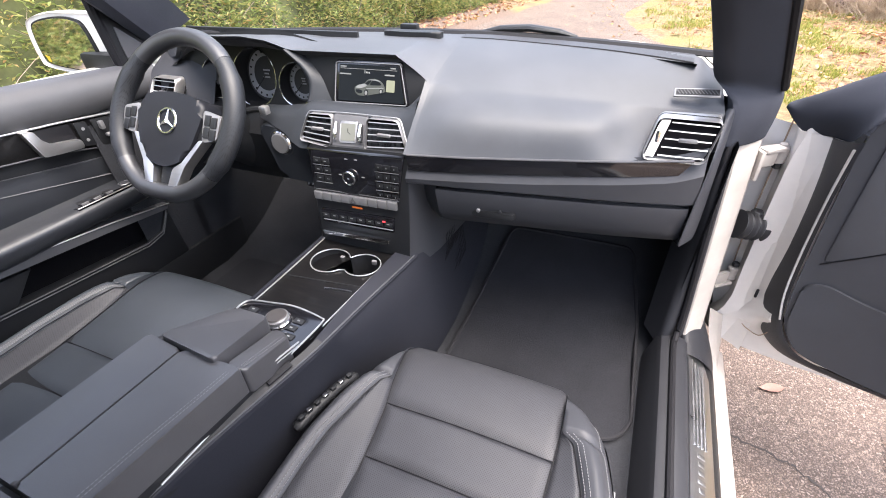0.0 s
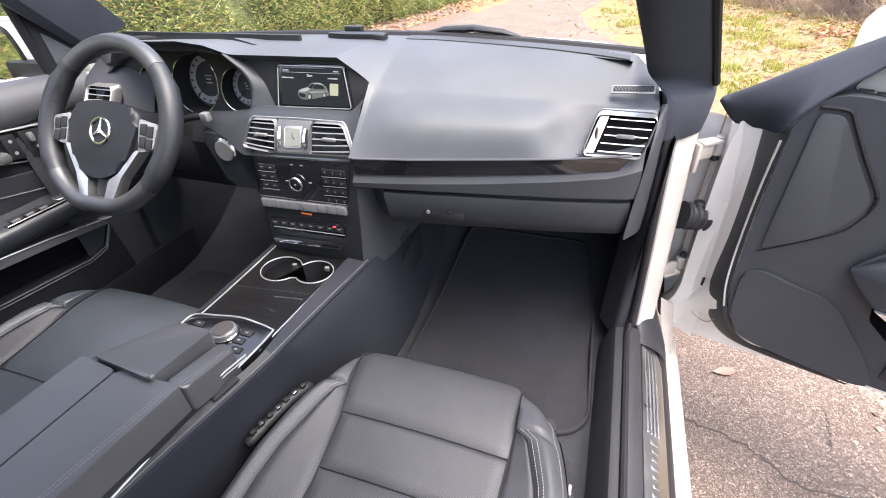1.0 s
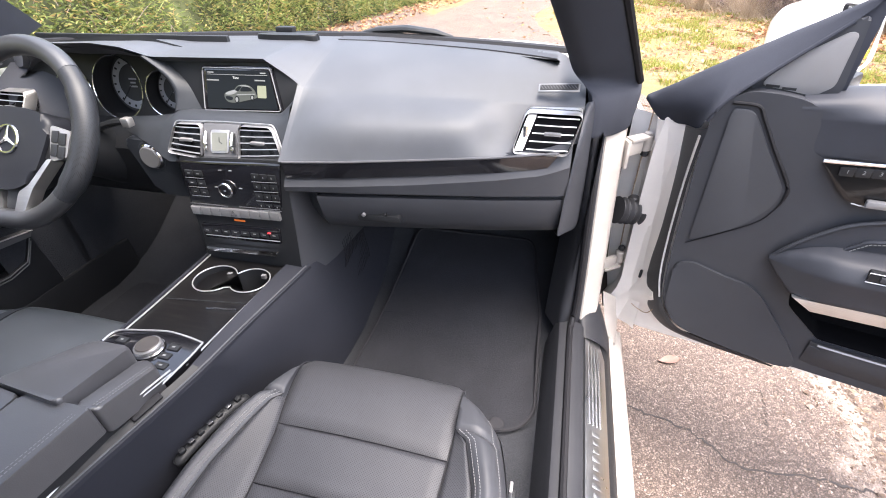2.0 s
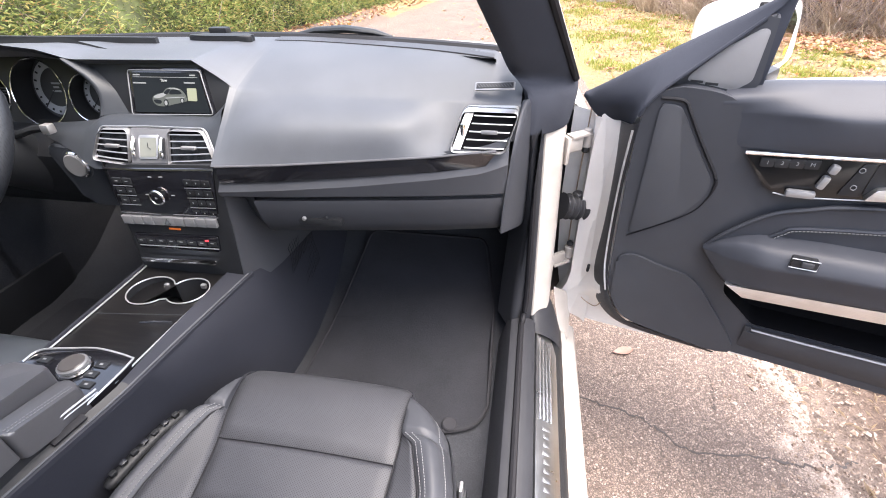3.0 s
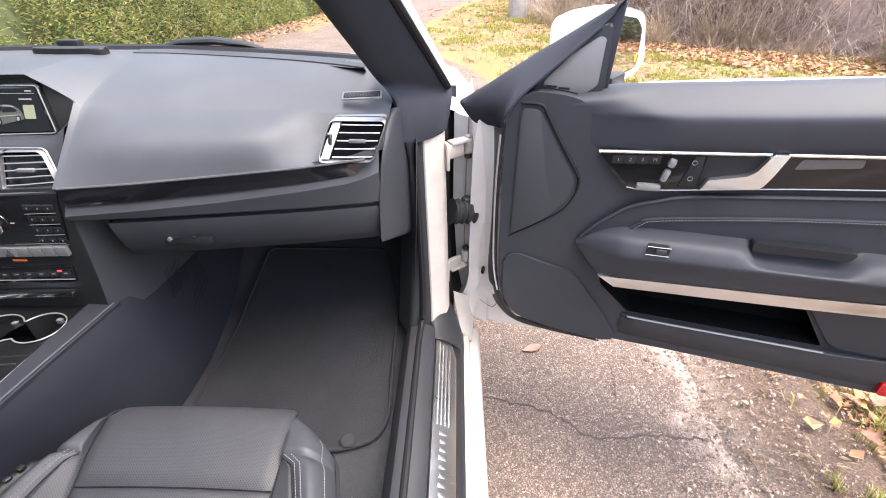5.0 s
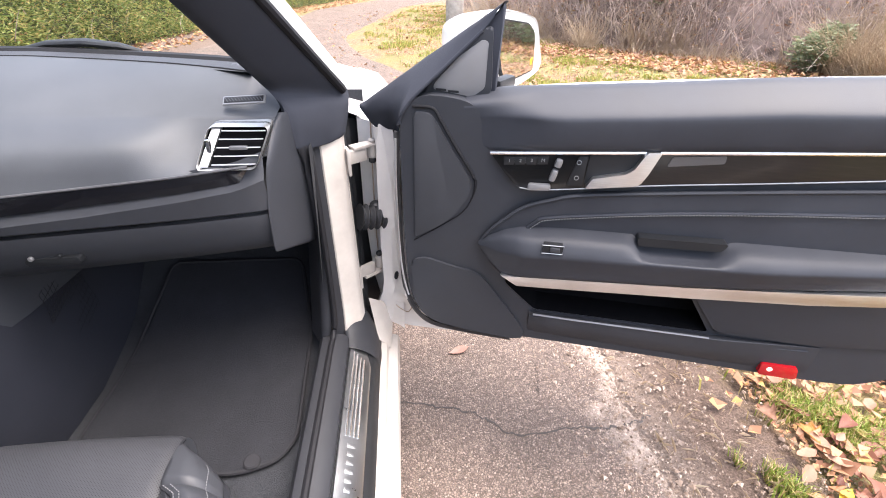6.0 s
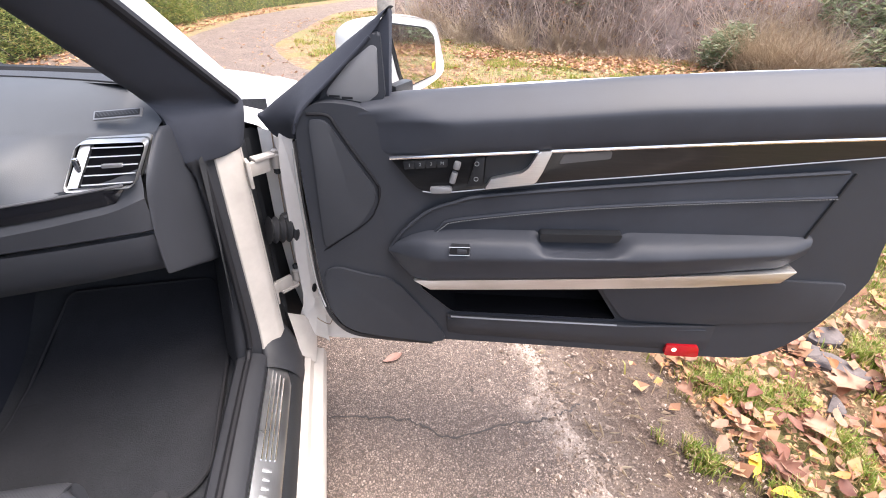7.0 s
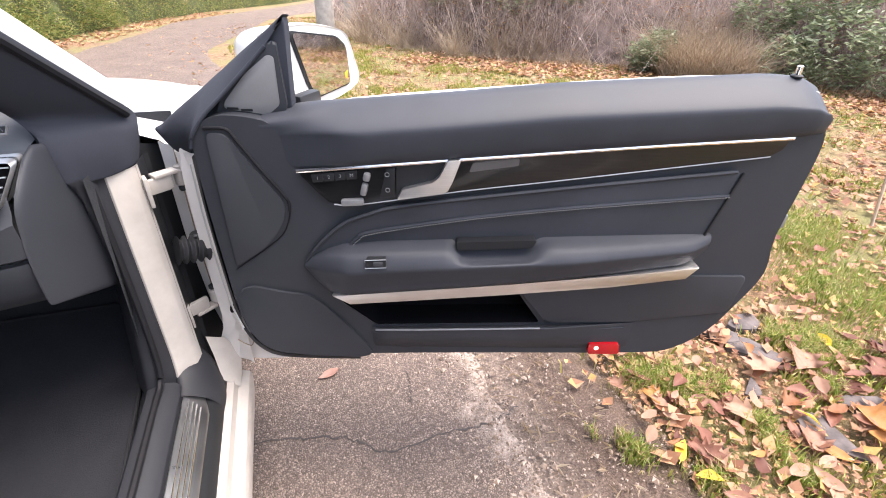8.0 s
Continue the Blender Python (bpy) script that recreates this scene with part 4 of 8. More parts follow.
def vent(name, corners, y0, lean, z0, slats, side_strip=None, label="", deep=0.026, thin=(0.96, 0.92), metal=None):
    """An air vent: bright rim, dark throat, slats and a slider."""
    tl, tr, br, bl = (np.array(c, float) for c in corners)
    rim = rounded([tuple(tl), tuple(tr), tuple(br), tuple(bl)], 0.012, 5)
    c = (tl + tr + br + bl) / 4
    inner = rounded([tuple(c + (q - c) * np.array(thin)) for q in (tl, tr, br, bl)], 0.009, 5)
    b = bmesh.new()
    yy = lambda q, d: y0 + d + lean * (q[1] - z0)
    rows = [[(q[0], yy(q, d), q[1]) for q in ring] for ring, d in ((rim, 0.034), (rim, -0.006), ([tuple((np.array(a) * 0.35 + np.array(e) * 0.65)) for a, e in zip(rim, inner)], -0.009), (inner, -0.004), (inner, 0.0))]
    rows = [r + [r[0]] for r in rows]
    loft(rows, b)
    bmesh.ops.remove_doubles(b, verts=b.verts, dist=1e-6)
    metal = metal or M_SATIN
    v = part(name, b, metal, dash, label)
    throat = [[(q[0], yy(q, d), q[1]) for q in inner] for d in (0.0, deep)]
    # the shade behind the slats is in the throat's colour
    part("throat", loft([r + [r[0]] for r in throat]), M_VOID, v, "black vent throat, darkened for shade")
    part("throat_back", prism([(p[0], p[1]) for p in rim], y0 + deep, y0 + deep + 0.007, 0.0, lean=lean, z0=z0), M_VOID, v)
    if deep > 0.02:
        part("baffle", prism([(c[0] - 0.0015, c[1] - 0.02), (c[0] + 0.0015, c[1] - 0.02), (c[0] + 0.0015, c[1] + 0.02), (c[0] - 0.0015, c[1] + 0.02)], y0 + 0.006, y0 + 0.024, 0.0, lean=lean, z0=z0), M_BLACK, v)
    x0_, x1_ = (0.0, 1.0) if side_strip is None else ((0.2, 1.0) if side_strip == "l" else (0.0, 0.8))
    for k in range(slats):
        t = (k + 0.7) / (slats + 0.4)
        a, e = tl + (bl - tl) * t, tr + (br - tr) * t
        p, q = a + (e - a) * (0.05 + x0_ * 0.95), a + (e - a) * (0.95 if x1_ == 1.0 else x1_)
        part("slat", tube([(p[0], yy(p, -0.0045), p[1]), ((p[0] + q[0]) / 2, yy((p + q) / 2, -0.0055), (p[1] + q[1]) / 2), (q[0], yy(q, -0.0045), q[1])], 0.0019, 6, flat=0.6), metal, v)
        if k == slats // 2:
            m_ = p + (q - p) * 0.5
            part("slider", block((m_[0], yy(m_, -0.006), m_[1]), (0.03, 0.008, 0.006), 0.002), M_SILVER, v)
    if side_strip:
        a, e = (tl, tr) if side_strip == "l" else (tr, tl)
        g, h = (bl, br) if side_strip == "l" else (br, bl)
        quad = [a + (e - a) * 0.05, a + (e - a) * 0.2, g + (h - g) * 0.2, g + (h - g) * 0.05]
        quad = [c + (q - c) * np.array((1, 0.86)) for q in quad]
        part("thumbwheel_plate", prism([tuple(q) for q in quad], y0 - 0.003, y0 + 0.01, 0.001, lean=lean, z0=z0), M_SATIN, v)
        m_ = sum(quad) / 4
        part("thumbwheel", block((m_[0], yy(m_, -0.005), m_[1]), (0.009, 0.01, 0.03), 0.004), M_CHROME, v)
    return v


vent("air_vent", [(0.573, 0.905), (0.676, 0.904), (0.656, 0.846), (0.556, 0.845)], 0.778, 0.98, 0.846, 5, "l", "satin framed side air vent with slats", 0.009)

# black gloss strip with its bright upper line
xs = np.linspace(0.135, 0.64, 30)
strip_rows = []
for x in xs:
    h = interp(x, [(0.135, 0.032), (0.385, 0.030), (0.55, 0.028), (0.615, 0.027), (0.628, 0.025), (0.64, 0.004)])
    y, z = trim_y(x), trim_z(x)
    strip_rows.append([(x, y + 0.006, z), (x, y - 0.003, z - 0.001), (x, y - 0.004, z - h * 0.5), (x, y - 0.002, z - h), (x, y + 0.01, z - h - 0.001)])
trim_strip = part("trim_strip", loft(strip_rows), M_GLOSSBLACK, dash, "glossy black dash trim strip")
part("bright_line", tube([(x, trim_y(x) - 0.003, trim_z(x) + 0.001) for x in xs], 0.0022, 6), M_RAIL, trim_strip)
# lower band, glovebox, underside
band = []
for x in np.linspace(0.13, 0.662, 30):
    y, z = trim_y(x), trim_z(x)
    h = interp(x, [(0.13, 0.034), (0.385, 0.032), (0.615, 0.024), (0.662, 0.012)])
    band.append([(x, y + 0.012, z - h + 0.03), (x, y + 0.002, z - h), (x, y - 0.008, z - h - 0.014), (x, y - 0.006, 0.768), (x, y + 0.004, 0.7615), (x, y + 0.02, 0.761)])
part("lower_band", loft(band), M_LOWER, dash, "charcoal band under the trim strip")
box_rows = []
for x in np.linspace(0.19, 0.655, 26):
    y = trim_y(x)
    box_rows.append([(x, y + 0.02, 0.757), (x, y - 0.001, 0.7565), (x, y - 0.002, 0.75), (x, y + 0.012, 0.70), (x, y + 0.03, 0.672), (x, y + 0.07, 0.655), (x, y + 0.25, 0.63)])
glovebox = part("glovebox_lid", loft(box_rows), M_LOWER, dash, "charcoal glovebox lid")
knee = []
for x in np.linspace(0.140, 0.1885, 8):
    y = trim_y(x) + 0.9 * (0.1885 - x)
    knee.append([(x, y + 0.02, 0.7605), (x, y + 0.004, 0.7600), (x, y + 0.003, 0.752), (x, y + 0.016, 0.70), (x, y + 0.034, 0.668), (x, y + 0.075, 0.648), (x, y + 0.25, 0.63)])
part("knee_panel", loft(knee), M_LOWER, dash, "charcoal panel beside the glovebox lid")
part("catch", prism(rounded([(0.262, 0.700), (0.352, 0.703), (0.350, 0.716), (0.264, 0.713)], 0.004), trim_y(0.3) + 0.002, trim_y(0.3) + 0.02, 0.002), M_BLACK, glovebox, "black glovebox catch")
part("lock", disc((0.277, trim_y(0.28) + 0.003, 0.716), 0.0042, 0.006, "y", 0.001, 16), M_SILVER, glovebox, "small chrome lock")
part("latch_pin", disc((0.322, trim_y(0.32) + 0.001, 0.719), 0.003, 0.006, "y", 0.001, 10), M_BLACK, glovebox)
part("dash_underside", loft([[(x, 0.93, 0.645), (x, 1.26, 0.66)] for x in (0.12, 0.70)]), M_BLACK, dash)
# right end of the dash
cap = [[(0.676, 0.872, 0.905), (0.680, 0.875, 0.912), (0.687, 0.880, 0.912), (0.700, 0.93, 0.902)],
       [(0.676, 0.845, 0.898), (0.683, 0.856, 0.904), (0.690, 0.872, 0.902), (0.702, 0.93, 0.890)],
       [(0.668, 0.793, 0.850), (0.678, 0.812, 0.856), (0.692, 0.870, 0.862), (0.702, 0.93, 0.86)],
       [(0.663, 0.780, 0.80), (0.671, 0.796, 0.80), (0.693, 0.875, 0.80), (0.702, 0.94, 0.80)],
       [(0.659, 0.777, 0.757), (0.666, 0.792, 0.755), (0.695, 0.89, 0.75), (0.704, 0.95, 0.75)],
       [(0.655, 0.781, 0.69), (0.662, 0.795, 0.682), (0.694, 0.895, 0.66), (0.704, 0.95, 0.66)],
       [(0.653, 0.790, 0.677), (0.659, 0.80, 0.668), (0.690, 0.90, 0.625), (0.700, 0.95, 0.61)],
       [(0.640, 0.83, 0.668), (0.650, 0.84, 0.66), (0.672, 0.91, 0.62), (0.690, 0.95, 0.60)]]
cols = [curve([r[k] for r in cap], 5) for k in range(4)]
part("end_cap", loft([curve([c[i] for c in cols], 5) for i in range(len(cols[0]))]), M_DOORLOW, dash, "charcoal end panel of the dash", 80)

# screen hood
hood_o = [(-0.215, 0.982), (0.062, 0.983), (0.134, 0.931), (0.094, 0.884), (-0.148, 0.876)]
part("screen_surround", prism(rounded(hood_o, 0.008), 0.757, 0.79, 0.003, lean=0.35), M_BLACK, dash, "matt black surround of the screen")
display = part("display", prism(rounded([(-0.09, 0.966), (0.072, 0.967), (0.094, 0.886), (-0.091, 0.881)], 0.006), 0.749, 0.77, 0.002, lean=0.35), M_GLOSSBLACK, dash, "central display showing a grey car")
part("bezel_line", tube([(x, 0.748 + 0.35 * (z - 0.75), z) for x, z in rounded([(-0.087, 0.963), (0.070, 0.964), (0.091, 0.889), (-0.088, 0.884)], 0.006)], 0.0012, 6, True), M_SILVER, display)
SL = lambda z, d=0.0: 0.7475 + 0.35 * (z - 0.75) - d


def on_screen(name, outline, mat, d=0.0):
    return part(name, prism(outline, 0.7475 - d, 0.7485 - d, 0.0, lean=0.35), mat, display)


on_screen("screen_face", rounded([(-0.078, 0.959), (0.066, 0.96), (0.084, 0.892), (-0.079, 0.889)], 0.003), M_SCREEN)
on_screen("car_icon", curve([(-0.036, 0.908), (-0.037, 0.916), (-0.030, 0.921), (-0.014, 0.925), (-0.004, 0.933), (0.014, 0.9345), (0.026, 0.931), (0.034, 0.924), (0.037, 0.917), (0.036, 0.911), (0.012, 0.906), (-0.010, 0.9015), (-0.028, 0.902)], 4, True), M_ICONCAR, 0.0006)
on_screen("car_icon_bonnet", curve([(-0.034, 0.9165), (-0.029, 0.9205), (-0.014, 0.9245), (-0.006, 0.9235), (-0.012, 0.9185), (-0.024, 0.9155)], 4, True), M_ICONGREY, 0.0010)
on_screen("car_icon_roof", curve([(-0.002, 0.9325), (0.014, 0.9338), (0.025, 0.9305), (0.013, 0.9318)], 3, True), M_ICONGREY, 0.0012)
on_screen("car_icon_window", curve([(-0.011, 0.9245), (-0.003, 0.931), (0.004, 0.9315), (-0.003, 0.9235)], 3, True), M_SCREEN, 0.0012)
on_screen("car_icon_window", curve([(0.001, 0.9235), (0.007, 0.9312), (0.020, 0.9305), (0.028, 0.9245), (0.014, 0.9232)], 3, True), M_SCREEN, 0.0012)
on_screen("car_icon_grille", curve([(-0.0345, 0.912), (-0.027, 0.913), (-0.018, 0.911), (-0.020, 0.906), (-0.031, 0.907)], 3, True), M_SCREEN, 0.0012)
on_screen("car_icon_flank", [(-0.008, 0.9165), (0.034, 0.9190), (0.034, 0.9180), (-0.008, 0.9150)], M_ICONGREY, 0.0012)
for cx_, cz_, cr_ in ((-0.008, 0.9075, 0.0066), (0.028, 0.9125, 0.0052)):
    on_screen("car_icon_wheel", [(cx_ + 0.8 * cr_ * math.cos(a), cz_ + cr_ * math.sin(a)) for a in np.linspace(0, 6.28, 16, endpoint=False)], M_SCREEN, 0.0014)
    on_screen("car_icon_rim", [(cx_ + 0.5 * cr_ * math.cos(a), cz_ + 0.65 * cr_ * math.sin(a)) for a in np.linspace(0, 6.28, 12, endpoint=False)], M_ICONGREY, 0.0018)
on_screen("fuel_mark", rounded([(0.04, 0.912), (0.06, 0.912), (0.06, 0.934), (0.04, 0.934)], 0.002), M_ICON2, 0.0006)
for x0_, x1_, z in [(-0.075, -0.06, 0.954), (-0.077, -0.048, 0.940), (0.035, 0.058, 0.942), (0.048, 0.06, 0.955)]:
    on_screen("text_bar", [(x0_, z), (x1_, z), (x1_, z + 0.0022), (x0_, z + 0.0022)], M_ICONGREY, 0.0006)
on_screen("rule", [(-0.076, 0.951), (0.064, 0.952), (0.064, 0.9527), (-0.076, 0.9517)], M_ICONGREY, 0.0006)
lettering("Time", 0.007, Matrix.Translation((-0.008, SL(0.9465, 0.001), 0.9465)) @ Matrix.Rotation(radians(90 - 19), 4, 'X'), M_ICON, display, "screen_word", 0.0002)

# centre vents with the clock between them
CVY, CVL = 0.6742, 0.667  # the leaning plane in which the vents lie


def face_row(x):
    """A line down the face between screen and centre stack, from its upper edge to its foot."""
    back = interp(x, [(-0.34, 0.07), (-0.26, 0.040), (-0.17, 0.004), (-0.14, 0.0)])
    ty = interp(x, [(-0.34, 0.80), (-0.20, 0.785), (-0.15, 0.775), (0.092, 0.775), (0.125, 0.810)])
    tz = interp(x, [(-0.34, 0.850), (-0.239, 0.860), (-0.17, 0.872), (-0.145, 0.884), (-0.12, 0.8855), (0.088, 0.8865), (0.098, 0.889), (0.125, 0.918)])
    foot = interp(x, [(-0.34, 0.832), (-0.20, 0.820), (-0.14, 0.802), (0.125, 0.812)])
    deep = [(x, ty + 0.045, tz - 0.008), (x, ty + 0.022, tz - 0.001), (x, ty + 0.006, tz)]
    top = tz - 0.008 if x < 0.1 else tz - 0.014
    return deep + [(x, CVY + CVL * (z - 0.75) + back + 0.002 * k, z) for k, z in zip((1, 0, 0, 0, 0, 0), np.linspace(top, foot, 6))]


part("centre_face", loft([face_row(x) for x in np.linspace(-0.315, 0.125, 46)]), M_FACE, dash, "grained face round the centre vents, darkened for shade", 65)
CV = dict(y0=CVY - 0.0035, lean=CVL, z0=0.75)
part("clock_panel", prism(rounded([(-0.0625, 0.8725), (0.0205, 0.8735), (0.0295, 0.8155), (-0.0525, 0.8125)], 0.003), CVY - 0.005, CVY + 0.01, 0.0015, lean=CVL), M_RAIL, dash, "grey panel between the vents")
part("vent_rim", tube([(x, CVY - 0.004 + CVL * (z - 0.75), z) for x, z in rounded([(-0.131, 0.8735), (-0.02, 0.8765), (0.0965, 0.8765), (0.1315, 0.8215), (0.03, 0.8125), (-0.05, 0.8120), (-0.1415, 0.8185)], 0.010, 6)], 0.0016, 8, True), M_DULL, dash, "thin satin rim round both vents and the clock")
vent("air_vent", [(-0.128, 0.871), (-0.064, 0.8725), (-0.054, 0.8145), (-0.1375, 0.8205)], slats=5, label="satin framed centre air vent with slats", deep=0.0035, thin=(0.985, 0.965), metal=M_DULL, **CV)
vent("air_vent", [(0.0215, 0.8735), (0.0945, 0.8745), (0.1275, 0.8235), (0.0305, 0.8160)], slats=5, label="satin framed centre air vent with slats", deep=0.0035, thin=(0.985, 0.965), metal=M_DULL, **CV)
clock = part("clock", prism(rounded([(-0.0415, 0.8625), (0.0005, 0.8640), (0.0050, 0.8270), (-0.0360, 0.8250)], 0.003), CVY - 0.008, CVY + 0.01, 0.002, lean=CVL), M_DULL, dash, "small analogue clock in a square chrome frame")
part("face", prism(rounded([(-0.0380, 0.8590), (-0.0030, 0.8602), (0.0010, 0.8305), (-0.0330, 0.8288)], 0.002), CVY - 0.0088, CVY, 0.0, lean=CVL), M_CLOCK, clock)
on_clock = lambda x, z: (x, CVY - 0.0095 + CVL * (z - 0.75), z)
part("hand", tube([on_clock(-0.018, 0.845), on_clock(-0.0195, 0.852)], 0.0007, 5), M_BLACK, clock)
part("hand", tube([on_clock(-0.018, 0.845), on_clock(-0.011, 0.842)], 0.0007, 5), M_BLACK, clock)
for x, side in ((-0.0480, -1), (0.0130, 1)):
    part("thumbwheel", tube(curve([(x + 0.003, *on_clock(x, 0.8285)[1:]), (x, CVY - 0.014 + CVL * 0.094, 0.844), (x - 0.003, *on_clock(x, 0.8605)[1:])], 5), [0.0022, 0.0034, 0.0038, 0.004, 0.0042, 0.0042, 0.0042, 0.004, 0.0038, 0.0034, 0.0022][:11], 8), M_CHROME, dash, "chrome vent thumbwheel")
    part("wheel_slot", tube([(x + 0.0055 + 0.002 * side, *on_clock(x, 0.8285)[1:]), (x + 0.0005 + 0.002 * side, *on_clock(x, 0.8605)[1:])], 0.0012, 5), M_RUBBER, dash)
# centre stack
stack = part("centre_fascia", prism(rounded([(-0.112, 0.815), (0.135, 0.825), (0.122, 0.56), (-0.118, 0.555)], 0.008), 0.7035, 0.9, 0.004, lean=0.05), M_BLACK, dash, "black centre stack with switches")
part("fascia_side", loft([[(0.134, 0.706, 0.82), (0.136, 0.712, 0.82), (0.15, 0.80, 0.81), (0.16, 1.0, 0.78)], [(0.124, 0.698, 0.64), (0.130, 0.705, 0.64), (0.15, 0.80, 0.64), (0.165, 1.0, 0.64)], [(0.122, 0.694, 0.54), (0.128, 0.70, 0.54), (0.15, 0.80, 0.54), (0.165, 1.0, 0.54)]]), M_LOWER, dash, "charcoal side of the centre stack")
# blacker than the right side: the driver's footwell shade is in its colour
part("fascia_side", loft([[(-0.114, 0.706, 0.82), (-0.118, 0.72, 0.82), (-0.15, 0.9, 0.8)], [(-0.118, 0.70, 0.66), (-0.122, 0.71, 0.66), (-0.15, 0.9, 0.66)], [(-0.120, 0.69, 0.54), (-0.124, 0.70, 0.54), (-0.15, 0.9, 0.54)]]), M_BLACK, dash, "side of the centre stack, blackened for shade")
part("radio_panel", prism(rounded([(-0.106, 0.805), (0.124, 0.813), (0.106, 0.716), (-0.112, 0.709)], 0.004), 0.699, 0.71, 0.002, lean=0.05), M_GLOSSBLACK, stack, "glossy black radio panel")
knob = part("volume_knob", disc((-0.008, 0.697, 0.756), 0.0128, 0.014, "y", 0.002, 32), M_GLOSSBLACK, stack, "round black volume knob in a bright ring")
part("knob_ring", tube([(-0.008 + 0.0142 * math.cos(a), 0.6915, 0.756 + 0.0142 * math.sin(a)) for a in np.linspace(0, 6.283, 32, endpoint=False)], 0.0023, 8, True), M_CHROME, knob, "bright ring")
part("knob_mark", block((-0.008, 0.6897, 0.756), (0.004, 0.0008, 0.003), 0), M_PRINT, knob)
for x, z in ((-0.034, 0.758), (0.024, 0.760), (-0.014, 0.796), (0.010, 0.797)):
    part("key_mark", block((x, 0.6985 + 0.05 * (z - 0.75), z), (0.007, 0.0016, 0.0018), 0), M_PRINT, stack)
part("radio_rule", tube([(-0.112, 0.6955, 0.7145), (-0.05, 0.6955, 0.7165), (-0.02, 0.6955, 0.7155)], 0.0008, 5), M_RAIL, stack)
part("radio_rule", tube([(0.01, 0.6955, 0.7185), (0.105, 0.6955, 0.7215)], 0.0008, 5), M_RAIL, stack)
part("fascia_lip", tube([(-0.116, 0.708, 0.8055), (-0.03, 0.7045, 0.8085), (0.05, 0.7045, 0.8125), (0.125, 0.708, 0.8155)], 0.004, 8), M_GLOSSBLACK, stack, "glossy upper edge of the centre stack")
for r_ in range(4):
    for c_ in range(3):
        part("key", block((0.066 + c_ * 0.0185 - r_ * 0.0012, 0.6998, 0.79 - r_ * 0.0215), (0.0165, 0.004, 0.012), 0.001), M_BLACK, stack)
        part("key_mark", block((0.066 + c_ * 0.0185 - r_ * 0.0012, 0.6972, 0.79 - r_ * 0.0215), (0.0016, 0.0006, 0.0032), 0), M_PRINT, stack)
    part("key_rule", tube([(0.056 - r_ * 0.001, 0.6975, 0.779 - r_ * 0.0215), (0.113 - r_ * 0.002, 0.6975, 0.7815 - r_ * 0.0215)], 0.0006, 5), M_SILVER, stack)
for r_ in range(3):
    for c_ in range(2):
        part("key", block((-0.09 + c_ * 0.022, 0.6998, 0.785 - r_ * 0.021), (0.019, 0.004, 0.012), 0.001), M_BLACK, stack)
        part("key_mark", block((-0.09 + c_ * 0.022, 0.6972, 0.785 - r_ * 0.021), (0.006, 0.0006, 0.0014), 0), M_PRINT, stack)
    part("key_rule", tube([(-0.102, 0.6975, 0.7745 - r_ * 0.021), (-0.058, 0.6975, 0.7755 - r_ * 0.021)], 0.0006, 5), M_SILVER, stack)
for k in range(9):
    x = -0.113 + 0.024 * k
    part("button", block((x + 0.0118, 0.6955, 0.699 + 0.0008 * k), (0.0225 if k != 4 else 0.027, 0.008, 0.019), 0.0016), M_SILVER, stack, "silver switch in the button row")
part("hazard_mark", tube([(-0.0135, 0.691, 0.697), (-0.001, 0.691, 0.697), (-0.007, 0.691, 0.708)], 0.0008, 5, True), M_BLACK, stack, "warning triangle mark")
part("airbag_lamp", block((-0.004, 0.699, 0.681), (0.026, 0.002, 0.0035), 0.0005), M_AMBER, stack, "amber warning lettering as a bar")
part("climate_panel", prism(rounded([(-0.104, 0.665), (0.092, 0.673), (0.088, 0.636), (-0.103, 0.63)], 0.004), 0.699, 0.71, 0.002, lean=0.05), M_GLOSSBLACK, stack, "glossy black climate panel")
for k in range(8):
    part("climate_key", block((-0.092 + 0.024 * k, 0.6955, 0.648 + 0.0009 * k), (0.019, 0.005, 0.011), 0.001), M_BLACK, stack)
    part("key_mark", block((-0.092 + 0.024 * k, 0.6928, 0.650 + 0.0009 * k), (0.007, 0.0006, 0.0022), 0), M_PRINT, stack)
part("red_led", block((0.066, 0.6925, 0.662), (0.007, 0.002, 0.0025), 0), M_LEDRED, stack, "small red light")
part("climate_rule", tube([(-0.1, 0.693, 0.637), (0.087, 0.693, 0.6435)], 0.0011, 5), M_SILVER, stack)
part("slot_edge", prism(rounded([(-0.100, 0.613), (0.080, 0.620), (0.077, 0.611), (-0.098, 0.603)], 0.002), 0.688, 0.70, 0.002, lean=0.05), M_CHROME, stack, "bright edge of the stowage slot")

# instrument cluster behind the wheel
GAUGES = ((-0.384, 0.898, 0.071), (-0.253, 0.891, 0.051), (-0.515, 0.891, 0.051))
gauge_y = lambda z, d=0.0: 0.834 + 0.25 * (z - 0.75) + d
holes = [[Vector((gx + gr * math.cos(a), gz + gr * math.sin(a), 0)) for a in np.linspace(0, 2 * math.pi, 40, endpoint=False)] for gx, gz, gr in GAUGES]
board = [[Vector((x, z, 0)) for x, z in rounded([(-0.66, 0.985), (-0.3, 1.01), (-0.12, 0.975), (-0.12, 0.83), (-0.62, 0.825)], 0.02, 4)]] + holes
b = bmesh.new()
vs = [b.verts.new((p.x, gauge_y(p.y), p.y)) for ring in board for p in ring]
for three in tessellate_polygon(board):
    b.faces.new([vs[i] for i in three])
bmesh.ops.recalc_face_normals(b, faces=b.faces)
cluster = part("instrument_binnacle", b, M_BLACK, dash, "black instrument cluster with deep round gauges")
part("back_plate", block((-0.39, 0.955, 0.90), (0.56, 0.01, 0.2), 0.002), M_BLACK, cluster)
